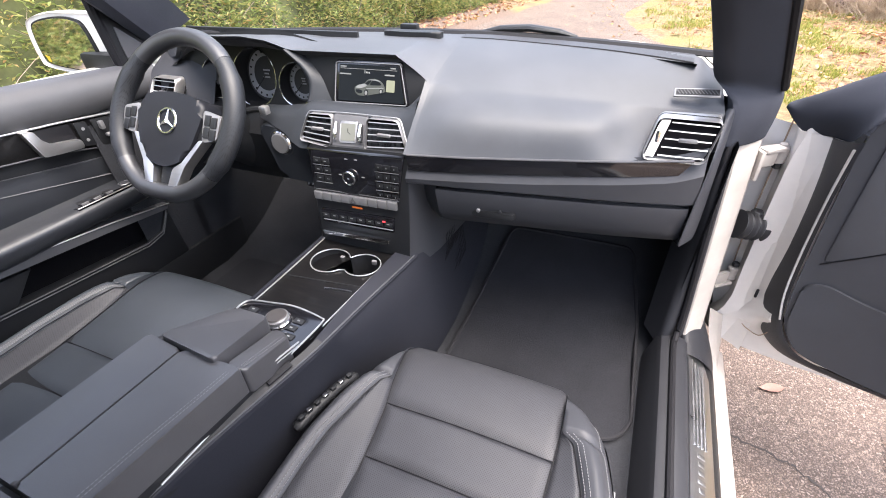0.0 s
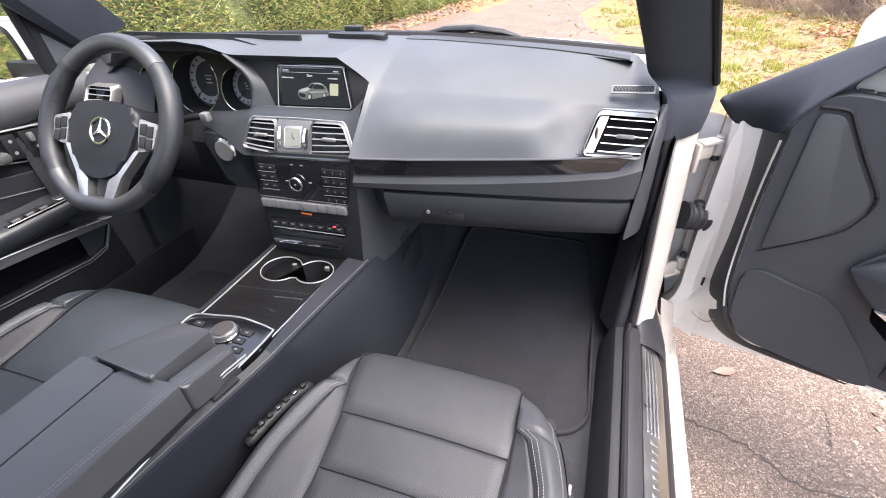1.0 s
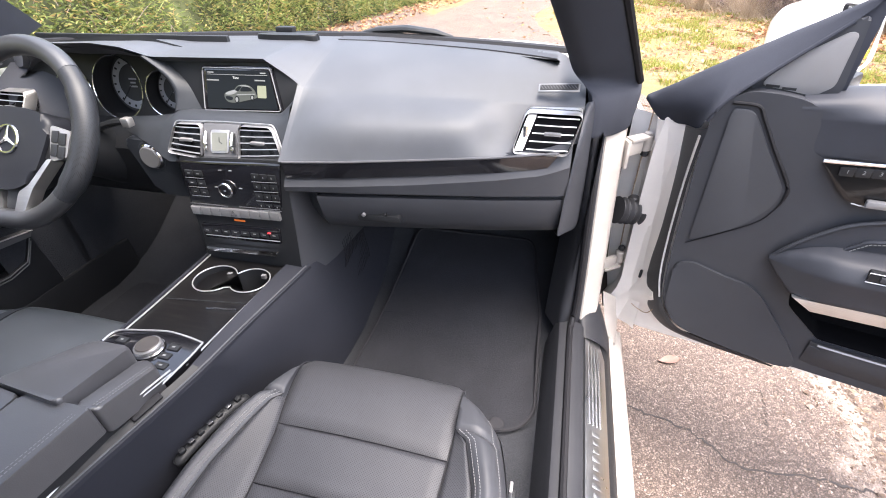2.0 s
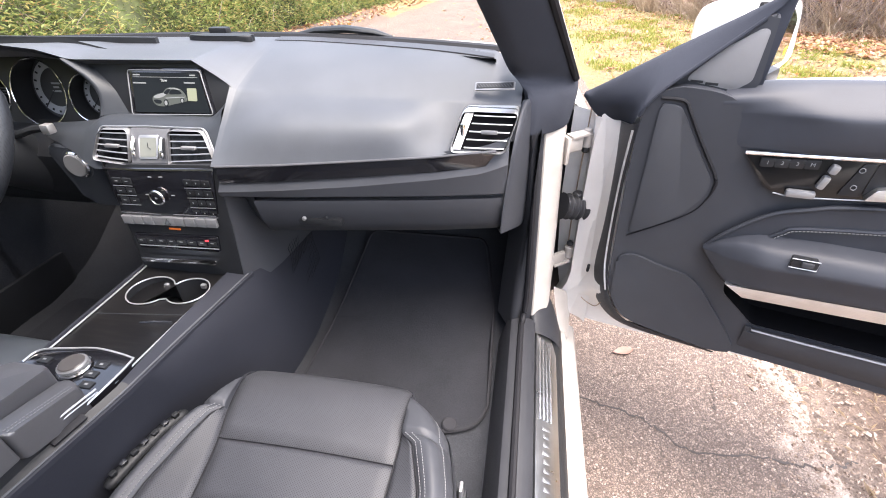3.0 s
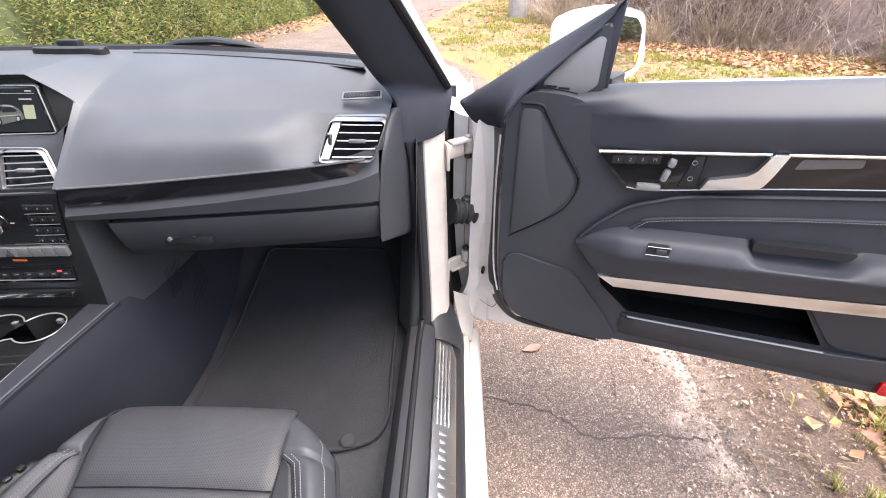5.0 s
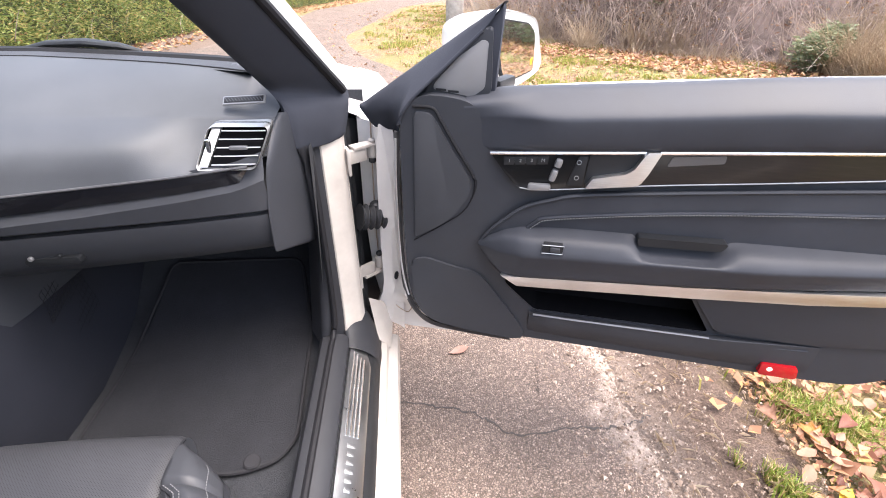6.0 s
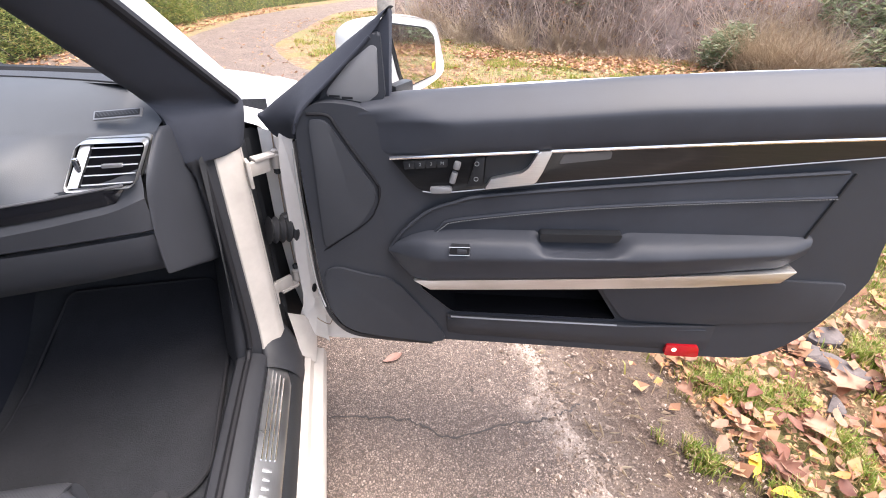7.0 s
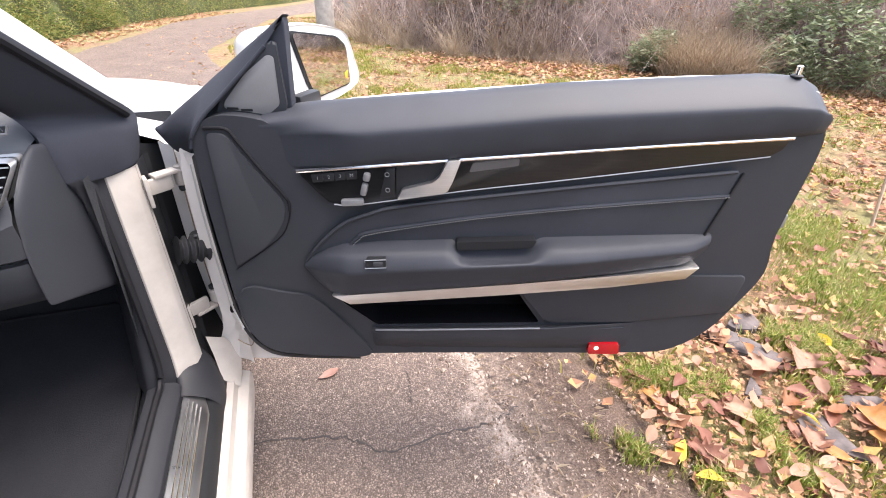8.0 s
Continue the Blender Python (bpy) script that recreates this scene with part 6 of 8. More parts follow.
def seat(name, cx, side, label, seams=(0.396, 0.306), hide=None, centre=None):
    """A sports seat; side is +1 where the outer bolster faces right. seams: the two cross seams, by their distance along the car."""
    st = thing(name, label, "car seat", (cx, 0.25, 0.27))
    PROF = curve([(0.50, 0.33), (0.538, 0.37), (0.560, 0.41), (0.563, 0.437), (0.552, 0.458), (0.528, 0.470), (0.49, 0.474), (0.45, 0.472), (0.39, 0.464), (0.30, 0.456), (0.18, 0.450), (0.06, 0.450), (-0.02, 0.452)], 6)
    arc = np.array(PROF)
    marks = sorted(PLAN)

    def at(s, t):
        i = t * (len(arc) - 1)
        k = int(min(i, len(arc) - 2))
        y, z = arc[k] + (arc[k + 1] - arc[k]) * (i - k)
        front = max(0.0, (y - 0.40) / 0.165)
        x = side * interp(s * side, [(m, interp(y if k > 17 else max(y, 0.552), PLAN[m])) for m in marks])
        a = abs(s)
        y2 = y - 0.055 * front ** 2 * max(0, a - 0.45) ** 2 * 3.0
        rise = 0.028 * max(0, min(1, (a - 0.58) / 0.30)) ** 1.2 * max(0.2, 1 - 0.9 * front)
        drop = 0.05 * max(0, (a - 0.86) / 0.14) ** 2.4
        crown = 0.006 * math.cos(min(a / 0.6, 1) * math.pi / 2)
        return Vector((cx + x, y2, z + rise - drop + crown))

    def t_of(y):
        ks = [k for k in range(len(arc)) if k > 24]
        return min(ks, key=lambda k: abs(arc[k][0] - y)) / (len(arc) - 1)

    def panel_(pname, s0, s1, t0, t1, mat, lab, puff=0.007, ns=26, nt=26, skew=0.0):
        rows = []
        for j in range(nt + 1):
            v = j / nt
            row = []
            for i in range(ns + 1):
                u = i / ns
                q = at(s0 + (s1 - s0) * u, t0 + (t1 - t0) * v)
                e = min(u, 1 - u, 1.0) * abs(s1 - s0) * 0.25
                f = min(v, 1 - v) * abs(t1 - t0) * 0.75
                d = min(1.0, min(e, f) / 0.012)
                q.z += puff * (1 - (1 - d) ** 2.5) - puff
                row.append(tuple(q))
            rows.append(row)
        return part(pname, loft(rows), mat, st, lab, 80)

    ta, tb, tc = t_of(seams[0]), t_of(seams[1]), 1.0
    panel_("front_panel", -0.6, 0.6, 0.0, ta, centre or M_PERF, "perforated black leather front panel", nt=40)
    panel_("middle_panel", -0.6, 0.6, ta, tb, centre or M_PERF, "perforated black leather panel")
    panel_("rear_panel", -0.6, 0.6, tb, tc, centre or M_PERF, "perforated black leather rear panel")
    t_corner = t_of(0.448)
    for s in (-1, 1):
        panel_("bolster", s * 0.6, s * 1.0, 0.0, t_corner, hide or M_SEAT, "smooth black leather front bolster", ns=20, nt=40)
        panel_("bolster_insert", s * 0.6, s * 0.80, t_corner, tc, M_PERF, "perforated bolster panel", ns=16)
        panel_("bolster_edge", s * 0.80, s * 1.0, t_corner, tc, hide or M_SEAT, "smooth leather bolster edge", ns=16)
        for off in (0.818, 0.845, 0.955) if s == side else (0.818, 0.845):
            t_from = t_corner + 0.004 if off < 0.9 else t_of(0.50)
            line = [at(s * off, t) + Vector((0, 0, 0.0008)) for t in np.linspace(t_from, 1, 60)]
            part("stitching", stitches([tuple(q) for q in line], None, 0.0048, 0.0032, 0.00045), M_THREAD, st, "pale seam stitching")
        line = [at(s * 0.80, t) + Vector((0, 0, -0.0035)) for t in np.linspace(t_corner, 1, 50)]
        part("seam", tube([tuple(q) for q in line], 0.0010, 5), M_RUBBER, st)
        line = [at(s * 0.60, t) + Vector((0, 0, -0.0045)) for t in np.linspace(0.36, 1, 60)]
        part("seam", tube([tuple(q) for q in line], 0.0011, 5), M_RUBBER, st)
    for t in (ta, tb):
        line = [at(s, t) + Vector((0, 0, -0.005)) for s in np.linspace(-0.6, 0.6, 30)]
        part("seam", tube([tuple(q) for q in line], 0.0010, 5), M_RUBBER, st)
    part("seat_base", slab(rounded([(cx - 0.23, -0.05), (cx + 0.23, -0.05), (cx + 0.20, 0.45), (cx - 0.20, 0.45)], 0.03), 0.27, 0.45, 0.01), M_BLACK, st, "black seat base")
    skirt = []
    for t in np.linspace(0.0, 1, 40):
        q = at(side * 1.0, t)
        skirt.append([(q.x, q.y, q.z), (q.x + side * 0.004, q.y, q.z - 0.02), (q.x - side * 0.01, q.y - 0.01, max(0.30, q.z - 0.14))])
    part("side_skirt", loft(skirt), M_LOWER, st, "charcoal plastic seat side")
    skirt = []
    for t in np.linspace(0.0, 1, 40):
        q = at(-side * 1.0, t)
        skirt.append([(q.x, q.y, q.z), (q.x - side * 0.004, q.y, q.z - 0.02), (q.x + side * 0.01, q.y - 0.01, max(0.30, q.z - 0.14))])
    part("side_skirt", loft(skirt), M_LOWER, st, "charcoal plastic seat side")
    # backrest and head restraint, behind the camera's way
    back = []
    for t in np.linspace(0, 1, 12):
        y, z, w = 0.0 - 0.27 * t, 0.44 + 0.56 * t, 0.25 - 0.06 * t ** 3
        back.append([(cx + w * math.cos(a), y - 0.05 + 0.06 * math.sin(a) * (1 + 0.3 * abs(math.cos(a))), z) for a in np.linspace(0, 2 * math.pi, 20, endpoint=False)])
    part("backrest", loft(back, None, True, True), hide or M_SEAT, st, "black leather backrest")
    part("head_restraint", block((cx, -0.37, 1.10), (0.25, 0.09, 0.17), 0.04, None, Matrix.Rotation(radians(-14), 4, 'X'), 4), hide or M_SEAT, st, "black leather head restraint")
    return st, at


p_seat, _ = seat("passenger_seat", 0.36, 1, "black leather passenger seat with perforated centre and pale stitching")
seat("driver_seat", -0.40, -1, "black leather driver's seat with smooth centre and perforated bolster", (0.29, 0.18), M_SEATBLUE, M_SEATBLUE)
strip_ = part("switch_strip", tube(curve([(0.080, 0.295, 0.452), (0.090, 0.345, 0.456), (0.103, 0.40, 0.458), (0.117, 0.445, 0.452)], 5), [0.006] + [0.011] * 14 + [0.006], 10, flat=0.9), M_BLACK, p_seat, "black strip of seat switches")
for k in range(7):
    y = 0.312 + 0.019 * k
    x = interp(y, [(0.30, 0.081), (0.345, 0.090), (0.40, 0.103), (0.44, 0.116)])
    part("switch_stud", block((x + 0.001, y, 0.4675), (0.010, 0.011, 0.008), 0.003, None, Matrix.Rotation(radians(-14), 4, 'Z')), M_CHROME if k % 2 else M_BLACK, strip_)
buckle = thing("seat_belt_latch", "small silver belt anchor beside the seat", "belt latch", (0.628, 0.425, 0.276))
part("tongue", block((0.628, 0.432, 0.35), (0.006, 0.02, 0.05), 0.002), M_SILVER, buckle)
part("housing", block((0.628, 0.425, 0.31), (0.02, 0.045, 0.07), 0.008), M_BLACK, buckle)

# ---- floor mat ----
fm = thing("floor_mat", "charcoal carpet floor mat with a bound edge", "floor mat", (0.43, 0.8, 0.275))
mat_o = rounded([(0.20, 0.60), (0.56, 0.588), (0.628, 0.612), (0.655, 0.66), (0.642, 0.97), (0.60, 1.16), (0.24, 1.16), (0.205, 0.9)], 0.03, 5)


def on_floor(x, y, d):
    return (x, y, floor_z(y) + d)


mb = slab(mat_o, 0, 0.008, 0.002)
bmesh.ops.triangulate(mb, faces=mb.faces)
bmesh.ops.subdivide_edges(mb, edges=mb.edges, cuts=4, use_grid_fill=True)
for v_ in mb.verts:
    v_.co = Vector(on_floor(v_.co.x, v_.co.y, v_.co.z + 0.006))
part("mat_carpet", mb, M_MAT, fm)
part("binding", tube([on_floor(x, y, 0.012) for x, y in mat_o], 0.0045, 6, True), M_BIND, fm, "grey bound mat edge")
part("fixing_button", disc(on_floor(0.577, 0.596 + 0.012, 0.018), 0.017, 0.008, "z", 0.003, 24), M_BIND, fm, "round grey mat button")
dm = thing("floor_mat", "charcoal carpet floor mat with a bound edge", "floor mat", (-0.42, 0.8, 0.275))
part("mat_carpet", slab(rounded([(-0.62, 0.58), (-0.2, 0.58), (-0.2, 0.86), (-0.62, 0.86)], 0.03), 0.274, 0.284, 0.002), M_MAT, dm)


# ---- the open passenger door ----
DOOR_TURN = -17.64
door = thing("passenger_door", "wide open car door with black trim panel and white edge", "car door", (0.83, 1.06, 0.0), DOOR_TURN, own=True)
# drawn in u (from the hinges to the latch), y (minus is the cabin side) and z
shell_o = [(0.005, 0.25), (0.0, 0.40), (0.0, 0.70), (0.008, 0.815), (0.04, 0.85), (0.3, 0.921), (0.75, 0.966), (1.15, 0.991), (1.225, 0.957), (1.25, 0.80), (1.25, 0.66), (1.2, 0.45), (1.06, 0.335), (0.5, 0.29)]
shell_i = [(0.14, 0.425), (0.108, 0.50), (0.104, 0.70), (0.118, 0.845), (0.155, 0.888), (0.3, 0.925), (0.75, 0.967), (1.15, 0.994), (1.212, 0.971), (1.238, 0.80), (1.218, 0.66), (1.17, 0.49), (1.06, 0.41), (0.5, 0.405)]
ring = lambda o, y: [(u, y, z) for u, z in curve(o, 5, True)]
inset = lambda o, k: [(0.66 + (p[0] - 0.66) * k, 0.7 + (p[1] - 0.7) * k) for p in o]
blendo = lambda a, b, k: [(p[0] + (q[0] - p[0]) * k, p[1] + (q[1] - p[1]) * k) for p, q in zip(a, b)]
part("shell", loft([ring(blendo(shell_o, shell_i, 0.08), 0.058), ring(shell_o, 0.045), ring(blendo(shell_o, shell_i, 0.06), 0.01), ring(blendo(shell_o, shell_i, 0.16), -0.025), ring(blendo(shell_o, shell_i, 0.55), -0.03), ring(blendo(shell_o, shell_i, 0.85), -0.075), ring(shell_i, -0.108), ring(inset(shell_i, 0.96), -0.108), ring(inset(shell_i, 0.95), -0.05)], None, True, True), M_DOORWHITE, door, "white painted door shell")
panel_o = [(0.126, 0.915), (0.112, 0.88), (0.110, 0.80), (0.113, 0.65), (0.118, 0.53), (0.128, 0.465), (0.155, 0.418), (0.19, 0.397), (0.273, 0.388), (0.372, 0.383), (0.402, 0.393), (0.70, 0.398), (1.02, 0.401), (1.105, 0.418), (1.168, 0.472), (1.207, 0.546), (1.238, 0.63), (1.226, 0.72), (1.236, 0.88), (1.226, 0.94), (1.205, 0.965), (1.1, 0.98), (0.6, 0.905), (0.42, 0.895), (0.33, 0.895), (0.280, 0.910), (0.245, 0.930), (0.20, 0.938), (0.155, 0.936)]
pocket_o = rounded([(0.334, 0.585), (0.345, 0.541), (0.414, 0.481), (0.779, 0.490), (0.690, 0.618), (0.5, 0.60)], 0.008)
around = curve(panel_o, 3, True)
pb = bmesh.new()
front = [pb.verts.new((u, -0.128, z)) for u, z in around]
inner = [pb.verts.new((u, -0.128, z)) for u, z in pocket_o]
for tri in tessellate_polygon([[Vector((u, z, 0)) for u, z in around], [Vector((u, z, 0)) for u, z in pocket_o]]):
    pb.faces.new([(front + inner)[k] for k in tri])
rear = [pb.verts.new((u, -0.09, z)) for u, z in around]
for k in range(len(around)):
    pb.faces.new((front[k - 1], front[k], rear[k], rear[k - 1]))
part("trim_panel", pb, M_DOORLOW, door, "black moulded door trim panel")
tub = [[(u, y, z) for u, z in pocket_o + pocket_o[:1]] for y in (-0.1275, -0.06)]
tub.append([(0.57, -0.06, 0.53)] * len(tub[0]))
# the soft black seal between the white flange and the trim panel
seal_rows = []
for (uo, zo), (ui, zi) in zip(curve([(0.068, 0.840), (0.073, 0.76), (0.074, 0.62), (0.072, 0.50), (0.078, 0.42), (0.100, 0.362), (0.15, 0.322), (0.24, 0.318), (0.36, 0.332)], 7), curve([(0.112, 0.868), (0.107, 0.76), (0.110, 0.62), (0.116, 0.52), (0.126, 0.462), (0.152, 0.416), (0.19, 0.393), (0.28, 0.384), (0.372, 0.380)], 7)):
    mid = lambda k, y: (uo + (ui - uo) * k, y, zo + (zi - zo) * k)
    seal_rows.append(resampled([mid(0.0, -0.036), mid(0.02, -0.046), mid(0.22, -0.072), mid(0.55, -0.104), mid(0.85, -0.126), mid(1.0, -0.129)], 12))
part("edge_seal", loft(seal_rows), M_SILL, door, "black rubber seal along the door's edge", 70)
part("edge_line", tube(curve([(0.102, -0.131, 0.852), (0.099, -0.131, 0.75), (0.101, -0.131, 0.62), (0.107, -0.131, 0.53), (0.119, -0.131, 0.47)], 8), 0.0022, 6), M_BRIGHT, door, "thin pale line along the trim's edge")

ZTOP = [(0.15, 0.925), (0.31, 0.952), (0.565, 0.974), (0.75, 0.993), (1.118, 1.017), (1.18, 1.014), (1.21, 1.0), (1.228, 0.975)]
ZLINE = [(0.15, 0.855), (0.292, 0.845), (0.581, 0.872), (0.768, 0.889), (0.95, 0.905), (1.165, 0.922), (1.24, 0.93)]
ZLOW = [(0.235, 0.858), (0.285, 0.846)] + ZLINE[1:]
rows = []
for u in np.concatenate([np.linspace(0.235, 0.44, 18), np.linspace(0.46, 1.18, 30), np.linspace(1.19, 1.228, 7)]):
    zt, zc = interp(u, ZTOP), interp(u, ZLOW)
    e = min(1.0, max(0.0, (1.2285 - u) / 0.04)) ** 0.5
    q = min(1.0, max(0.0, (u - 0.235) / 0.19))
    q = q * q * (3 - 2 * q)  # the pad swells out of the panel behind the mirror triangle
    fast = min(1.0, max(0.0, (u - 0.235) / 0.13)) ** 1.5
    d = -0.1295 - 0.023 * e
    full = [(-0.045, zt - 0.012), (-0.062, zt - 0.002), (-0.085, zt), (-0.112 * e - 0.1 * (1 - e), zt - 0.012), (d + 0.006, zt - 0.034), (d - 0.002, (zt + zc) / 2), (d + 0.004, zc + 0.008), (-0.1272, zc - 0.002)]
    rows.append(curve([(u, (y if u > 0.30 else max(y, -0.126)) if k < 3 else -0.1255 + (y + 0.1255) * (fast if k < 5 else q), z) for k, (y, z) in enumerate(full)], 4))
part("upper_pad", loft(rows), M_DOORPAD, door, "soft black padded upper door trim", 70)

# mirror triangle with its tweeter
sail_o = [(0.116, 0.900), (0.122, 0.922), (0.145, 0.950), (0.185, 0.988), (0.218, 1.019), (0.262, 1.055), (0.2905, 1.088), (0.2925, 1.08), (0.289, 1.023), (0.286, 0.945), (0.22, 0.925), (0.13, 0.905)]
sail = part("mirror_triangle", prism(sail_o, -0.094, -0.068, 0.004, 3), M_DARKCLOTH, door, "black triangular mirror cover")
part("sail_face", prism(rounded([(0.150, 0.926), (0.20, 0.922), (0.270, 0.934), (0.280, 0.948), (0.276, 1.052), (0.266, 1.054), (0.208, 1.005), (0.168, 0.962)], 0.01), -0.102, -0.09, 0.006, 3), M_DOORLOW, sail, "black inner face of the triangle")
tweet = part("tweeter_grille", prism(rounded([(0.170, 0.944), (0.174, 0.956), (0.217, 1.002), (0.259, 1.033), (0.270, 1.030), (0.268, 0.952), (0.246, 0.935)], 0.006), -0.1035, -0.095, 0.002), M_TWEETER, sail, "grey triangular speaker grille")
for k in range(2):
    part("maker_bar", block((0.186 + 0.024 * k, -0.1040, 0.9445 - 0.002 * k), (0.02, 0.001, 0.004), 0), M_BLACK, tweet)

NOSE = [[(-0.024, 0.004, 0.868), (-0.023, 0.000, 0.873), (-0.021, 0.003, 0.878), (-0.012, 0.025, 0.880)],
        [(0.018, -0.016, 0.834), (0.018, -0.024, 0.872), (0.021, -0.014, 0.904), (0.030, 0.015, 0.906)],
        [(0.066, -0.036, 0.838), (0.064, -0.056, 0.888), (0.070, -0.029, 0.938), (0.080, 0.0, 0.940)],
        [(0.095, -0.085, 0.850), (0.096, -0.088, 0.908), (0.110, -0.042, 0.965), (0.120, -0.012, 0.967)],
        [(0.106, -0.131, 0.885), (0.116, -0.104, 0.928), (0.135, -0.050, 0.983), (0.145, -0.02, 0.985)],
        [(0.122, -0.131, 0.910), (0.138, -0.098, 0.955), (0.160, -0.0575, 1.000), (0.168, -0.03, 1.002)],
        [(0.150, -0.124, 0.943), (0.168, -0.094, 0.985), (0.190, -0.067, 1.021), (0.198, -0.04, 1.022)],
        [(0.190, -0.113, 0.982), (0.208, -0.094, 1.020), (0.230, -0.0795, 1.049), (0.238, -0.05, 1.049)],
        [(0.245, -0.104, 1.033), (0.255, -0.097, 1.055), (0.265, -0.0905, 1.073), (0.272, -0.06, 1.072)],
        [(0.275, -0.101, 1.066), (0.281, -0.100, 1.078), (0.292, -0.099, 1.092), (0.296, -0.07, 1.090)]]
nose = [resampled(r, 10) for r in NOSE]
part("sail_nose", loft([curve([r[k] for r in nose], 4) for k in range(10)]), M_DARKCLOTH, door, "black cloth edge of the mirror triangle", 70)
part("arch_bead", tube(curve([(0.108, -0.129, 0.880), (0.118, -0.131, 0.905), (0.142, -0.126, 0.936), (0.18, -0.115, 0.972), (0.235, -0.104, 1.024), (0.258, -0.102, 1.046)], 6), 0.0035, 8), M_DARKCLOTH, door, "soft bead round the trim's front corner")

# front speaker field, stepped moulding
SPEAKER = [(0.140, 0.908), (0.172, 0.908), (0.184, 0.892), (0.216, 0.840), (0.254, 0.782), (0.2565, 0.766), (0.250, 0.740), (0.226, 0.702), (0.200, 0.676), (0.138, 0.632)]
part("speaker_field", prism(rounded(SPEAKER, 0.01), -0.1315, -0.12, 0.003, 3), M_SPEAKER, door, "black cloth covered speaker field")
part("speaker_groove", tube(curve([(0.138, -0.129, 0.917), (0.176, -0.129, 0.916), (0.191, -0.129, 0.896), (0.222, -0.129, 0.846), (0.2595, -0.129, 0.789), (0.264, -0.129, 0.766), (0.257, -0.129, 0.736), (0.231, -0.129, 0.697), (0.135, -0.129, 0.624)], 4), [0.0032] * 21 + [0.0026, 0.002, 0.0016, 0.0014] + [0.0013] * 8, 8), M_RUBBER, door, "dark groove round the speaker field")
part("kick_moulding", prism(rounded([(0.128, 0.572), (0.16, 0.586), (0.22, 0.571), (0.273, 0.564), (0.30, 0.545), (0.379, 0.445), (0.398, 0.412), (0.402, 0.396), (0.37, 0.386), (0.27, 0.391), (0.19, 0.400), (0.155, 0.42), (0.132, 0.465)], 0.02), -0.1345, -0.12, 0.006, 3), M_DOORLOW, door, "black raised speaker moulding")

# wood strip with chrome line, pull handle and switches
wood_o = [(0.292, 0.842), (0.322, 0.805), (0.340, 0.786), (0.352, 0.781), (0.403, 0.782), (0.592, 0.812), (0.777, 0.837), (1.14, 0.888), (1.158, 0.900), (1.165, 0.919), (0.95, 0.903), (0.768, 0.887), (0.581, 0.870)]
part("wood_strip", prism(rounded(wood_o, 0.005), -0.1375, -0.12, 0.002), M_WOOD, door, "glossy black wood strip")
part("bright_line", tube([(u, -0.1405, interp(u, ZLINE)) for u in np.linspace(0.291, 1.167, 40)], 0.0036, 8), M_CHROME, door, "bright line above the wood strip")
part("lower_bright_edge", tube(curve([(0.352, -0.139, 0.780), (0.403, -0.139, 0.781), (0.592, -0.139, 0.811), (0.777, -0.139, 0.836), (1.14, -0.139, 0.887)], 8), 0.0012, 6), M_DIALRING, door)
part("pull_recess", prism(rounded([(0.468, 0.800), (0.470, 0.856), (0.556, 0.866), (0.560, 0.845), (0.53, 0.83), (0.49, 0.815)], 0.005), -0.1395, -0.13, 0.0), M_BLACK, door, "dark recess behind the pull")
pull = prism(rounded([(0.470, 0.797), (0.480, 0.817), (0.535, 0.832), (0.547, 0.842), (0.562, 0.874), (0.585, 0.876), (0.572, 0.836), (0.562, 0.814), (0.552, 0.811)], 0.004), -0.153, -0.134, 0.004, 3)
part("door_pull", pull, M_SATIN, door, "satin silver inside door handle")
locks = part("lock_switches", prism(rounded([(0.437, 0.795), (0.452, 0.853), (0.467, 0.855), (0.466, 0.797)], 0.003), -0.141, -0.13, 0.0015), M_BLACK, door, "black lock switches")
for z in (0.842, 0.812):
    part("lock_mark", tube([(0.453 + 0.004 * math.cos(a), -0.142, z + 0.004 * math.sin(a)) for a in np.linspace(0, 6.283, 10, endpoint=False)], 0.0007, 4, True), M_PRINT, locks)
for k in range(4):
    key = part("memory_key", prism(rounded([(0.318 + 0.0205 * k, 0.824 + 0.0022 * k), (0.337 + 0.0205 * k, 0.826 + 0.0022 * k), (0.337 + 0.0205 * k, 0.842 + 0.0022 * k), (0.316 + 0.0205 * k, 0.840 + 0.0022 * k)], 0.002), -0.1415, -0.13, 0.0015), M_BLACK, door, "black seat memory key")
    lettering("123M"[k], 0.009, Matrix.Translation((0.3275 + 0.0205 * k, -0.1418, 0.833 + 0.0022 * k)) @ UPRIGHT, M_PRINT, key, "key_number", 0.0002)
part("seat_switch", block((0.388, -0.146, 0.789), (0.042, 0.014, 0.013), 0.005, None, Matrix.Rotation(radians(-4), 4, 'Y')), M_SILVER, door, "silver seat-shaped cushion switch")
part("seat_switch", block((0.411, -0.146, 0.815), (0.012, 0.014, 0.024), 0.005, None, Matrix.Rotation(radians(14), 4, 'Y')), M_SILVER, door, "silver seat-shaped backrest switch")
part("seat_switch", block((0.417, -0.146, 0.839), (0.013, 0.014, 0.016), 0.005, None, Matrix.Rotation(radians(14), 4, 'Y')), M_SILVER, door, "silver headrest switch")
part("maker_plaque", prism(rounded([(0.601, 0.848), (0.69, 0.862), (0.69, 0.876), (0.607, 0.866)], 0.004), -0.1392, -0.13, 0.0), M_PLAQUE, door, "faint grey plaque in the wood")

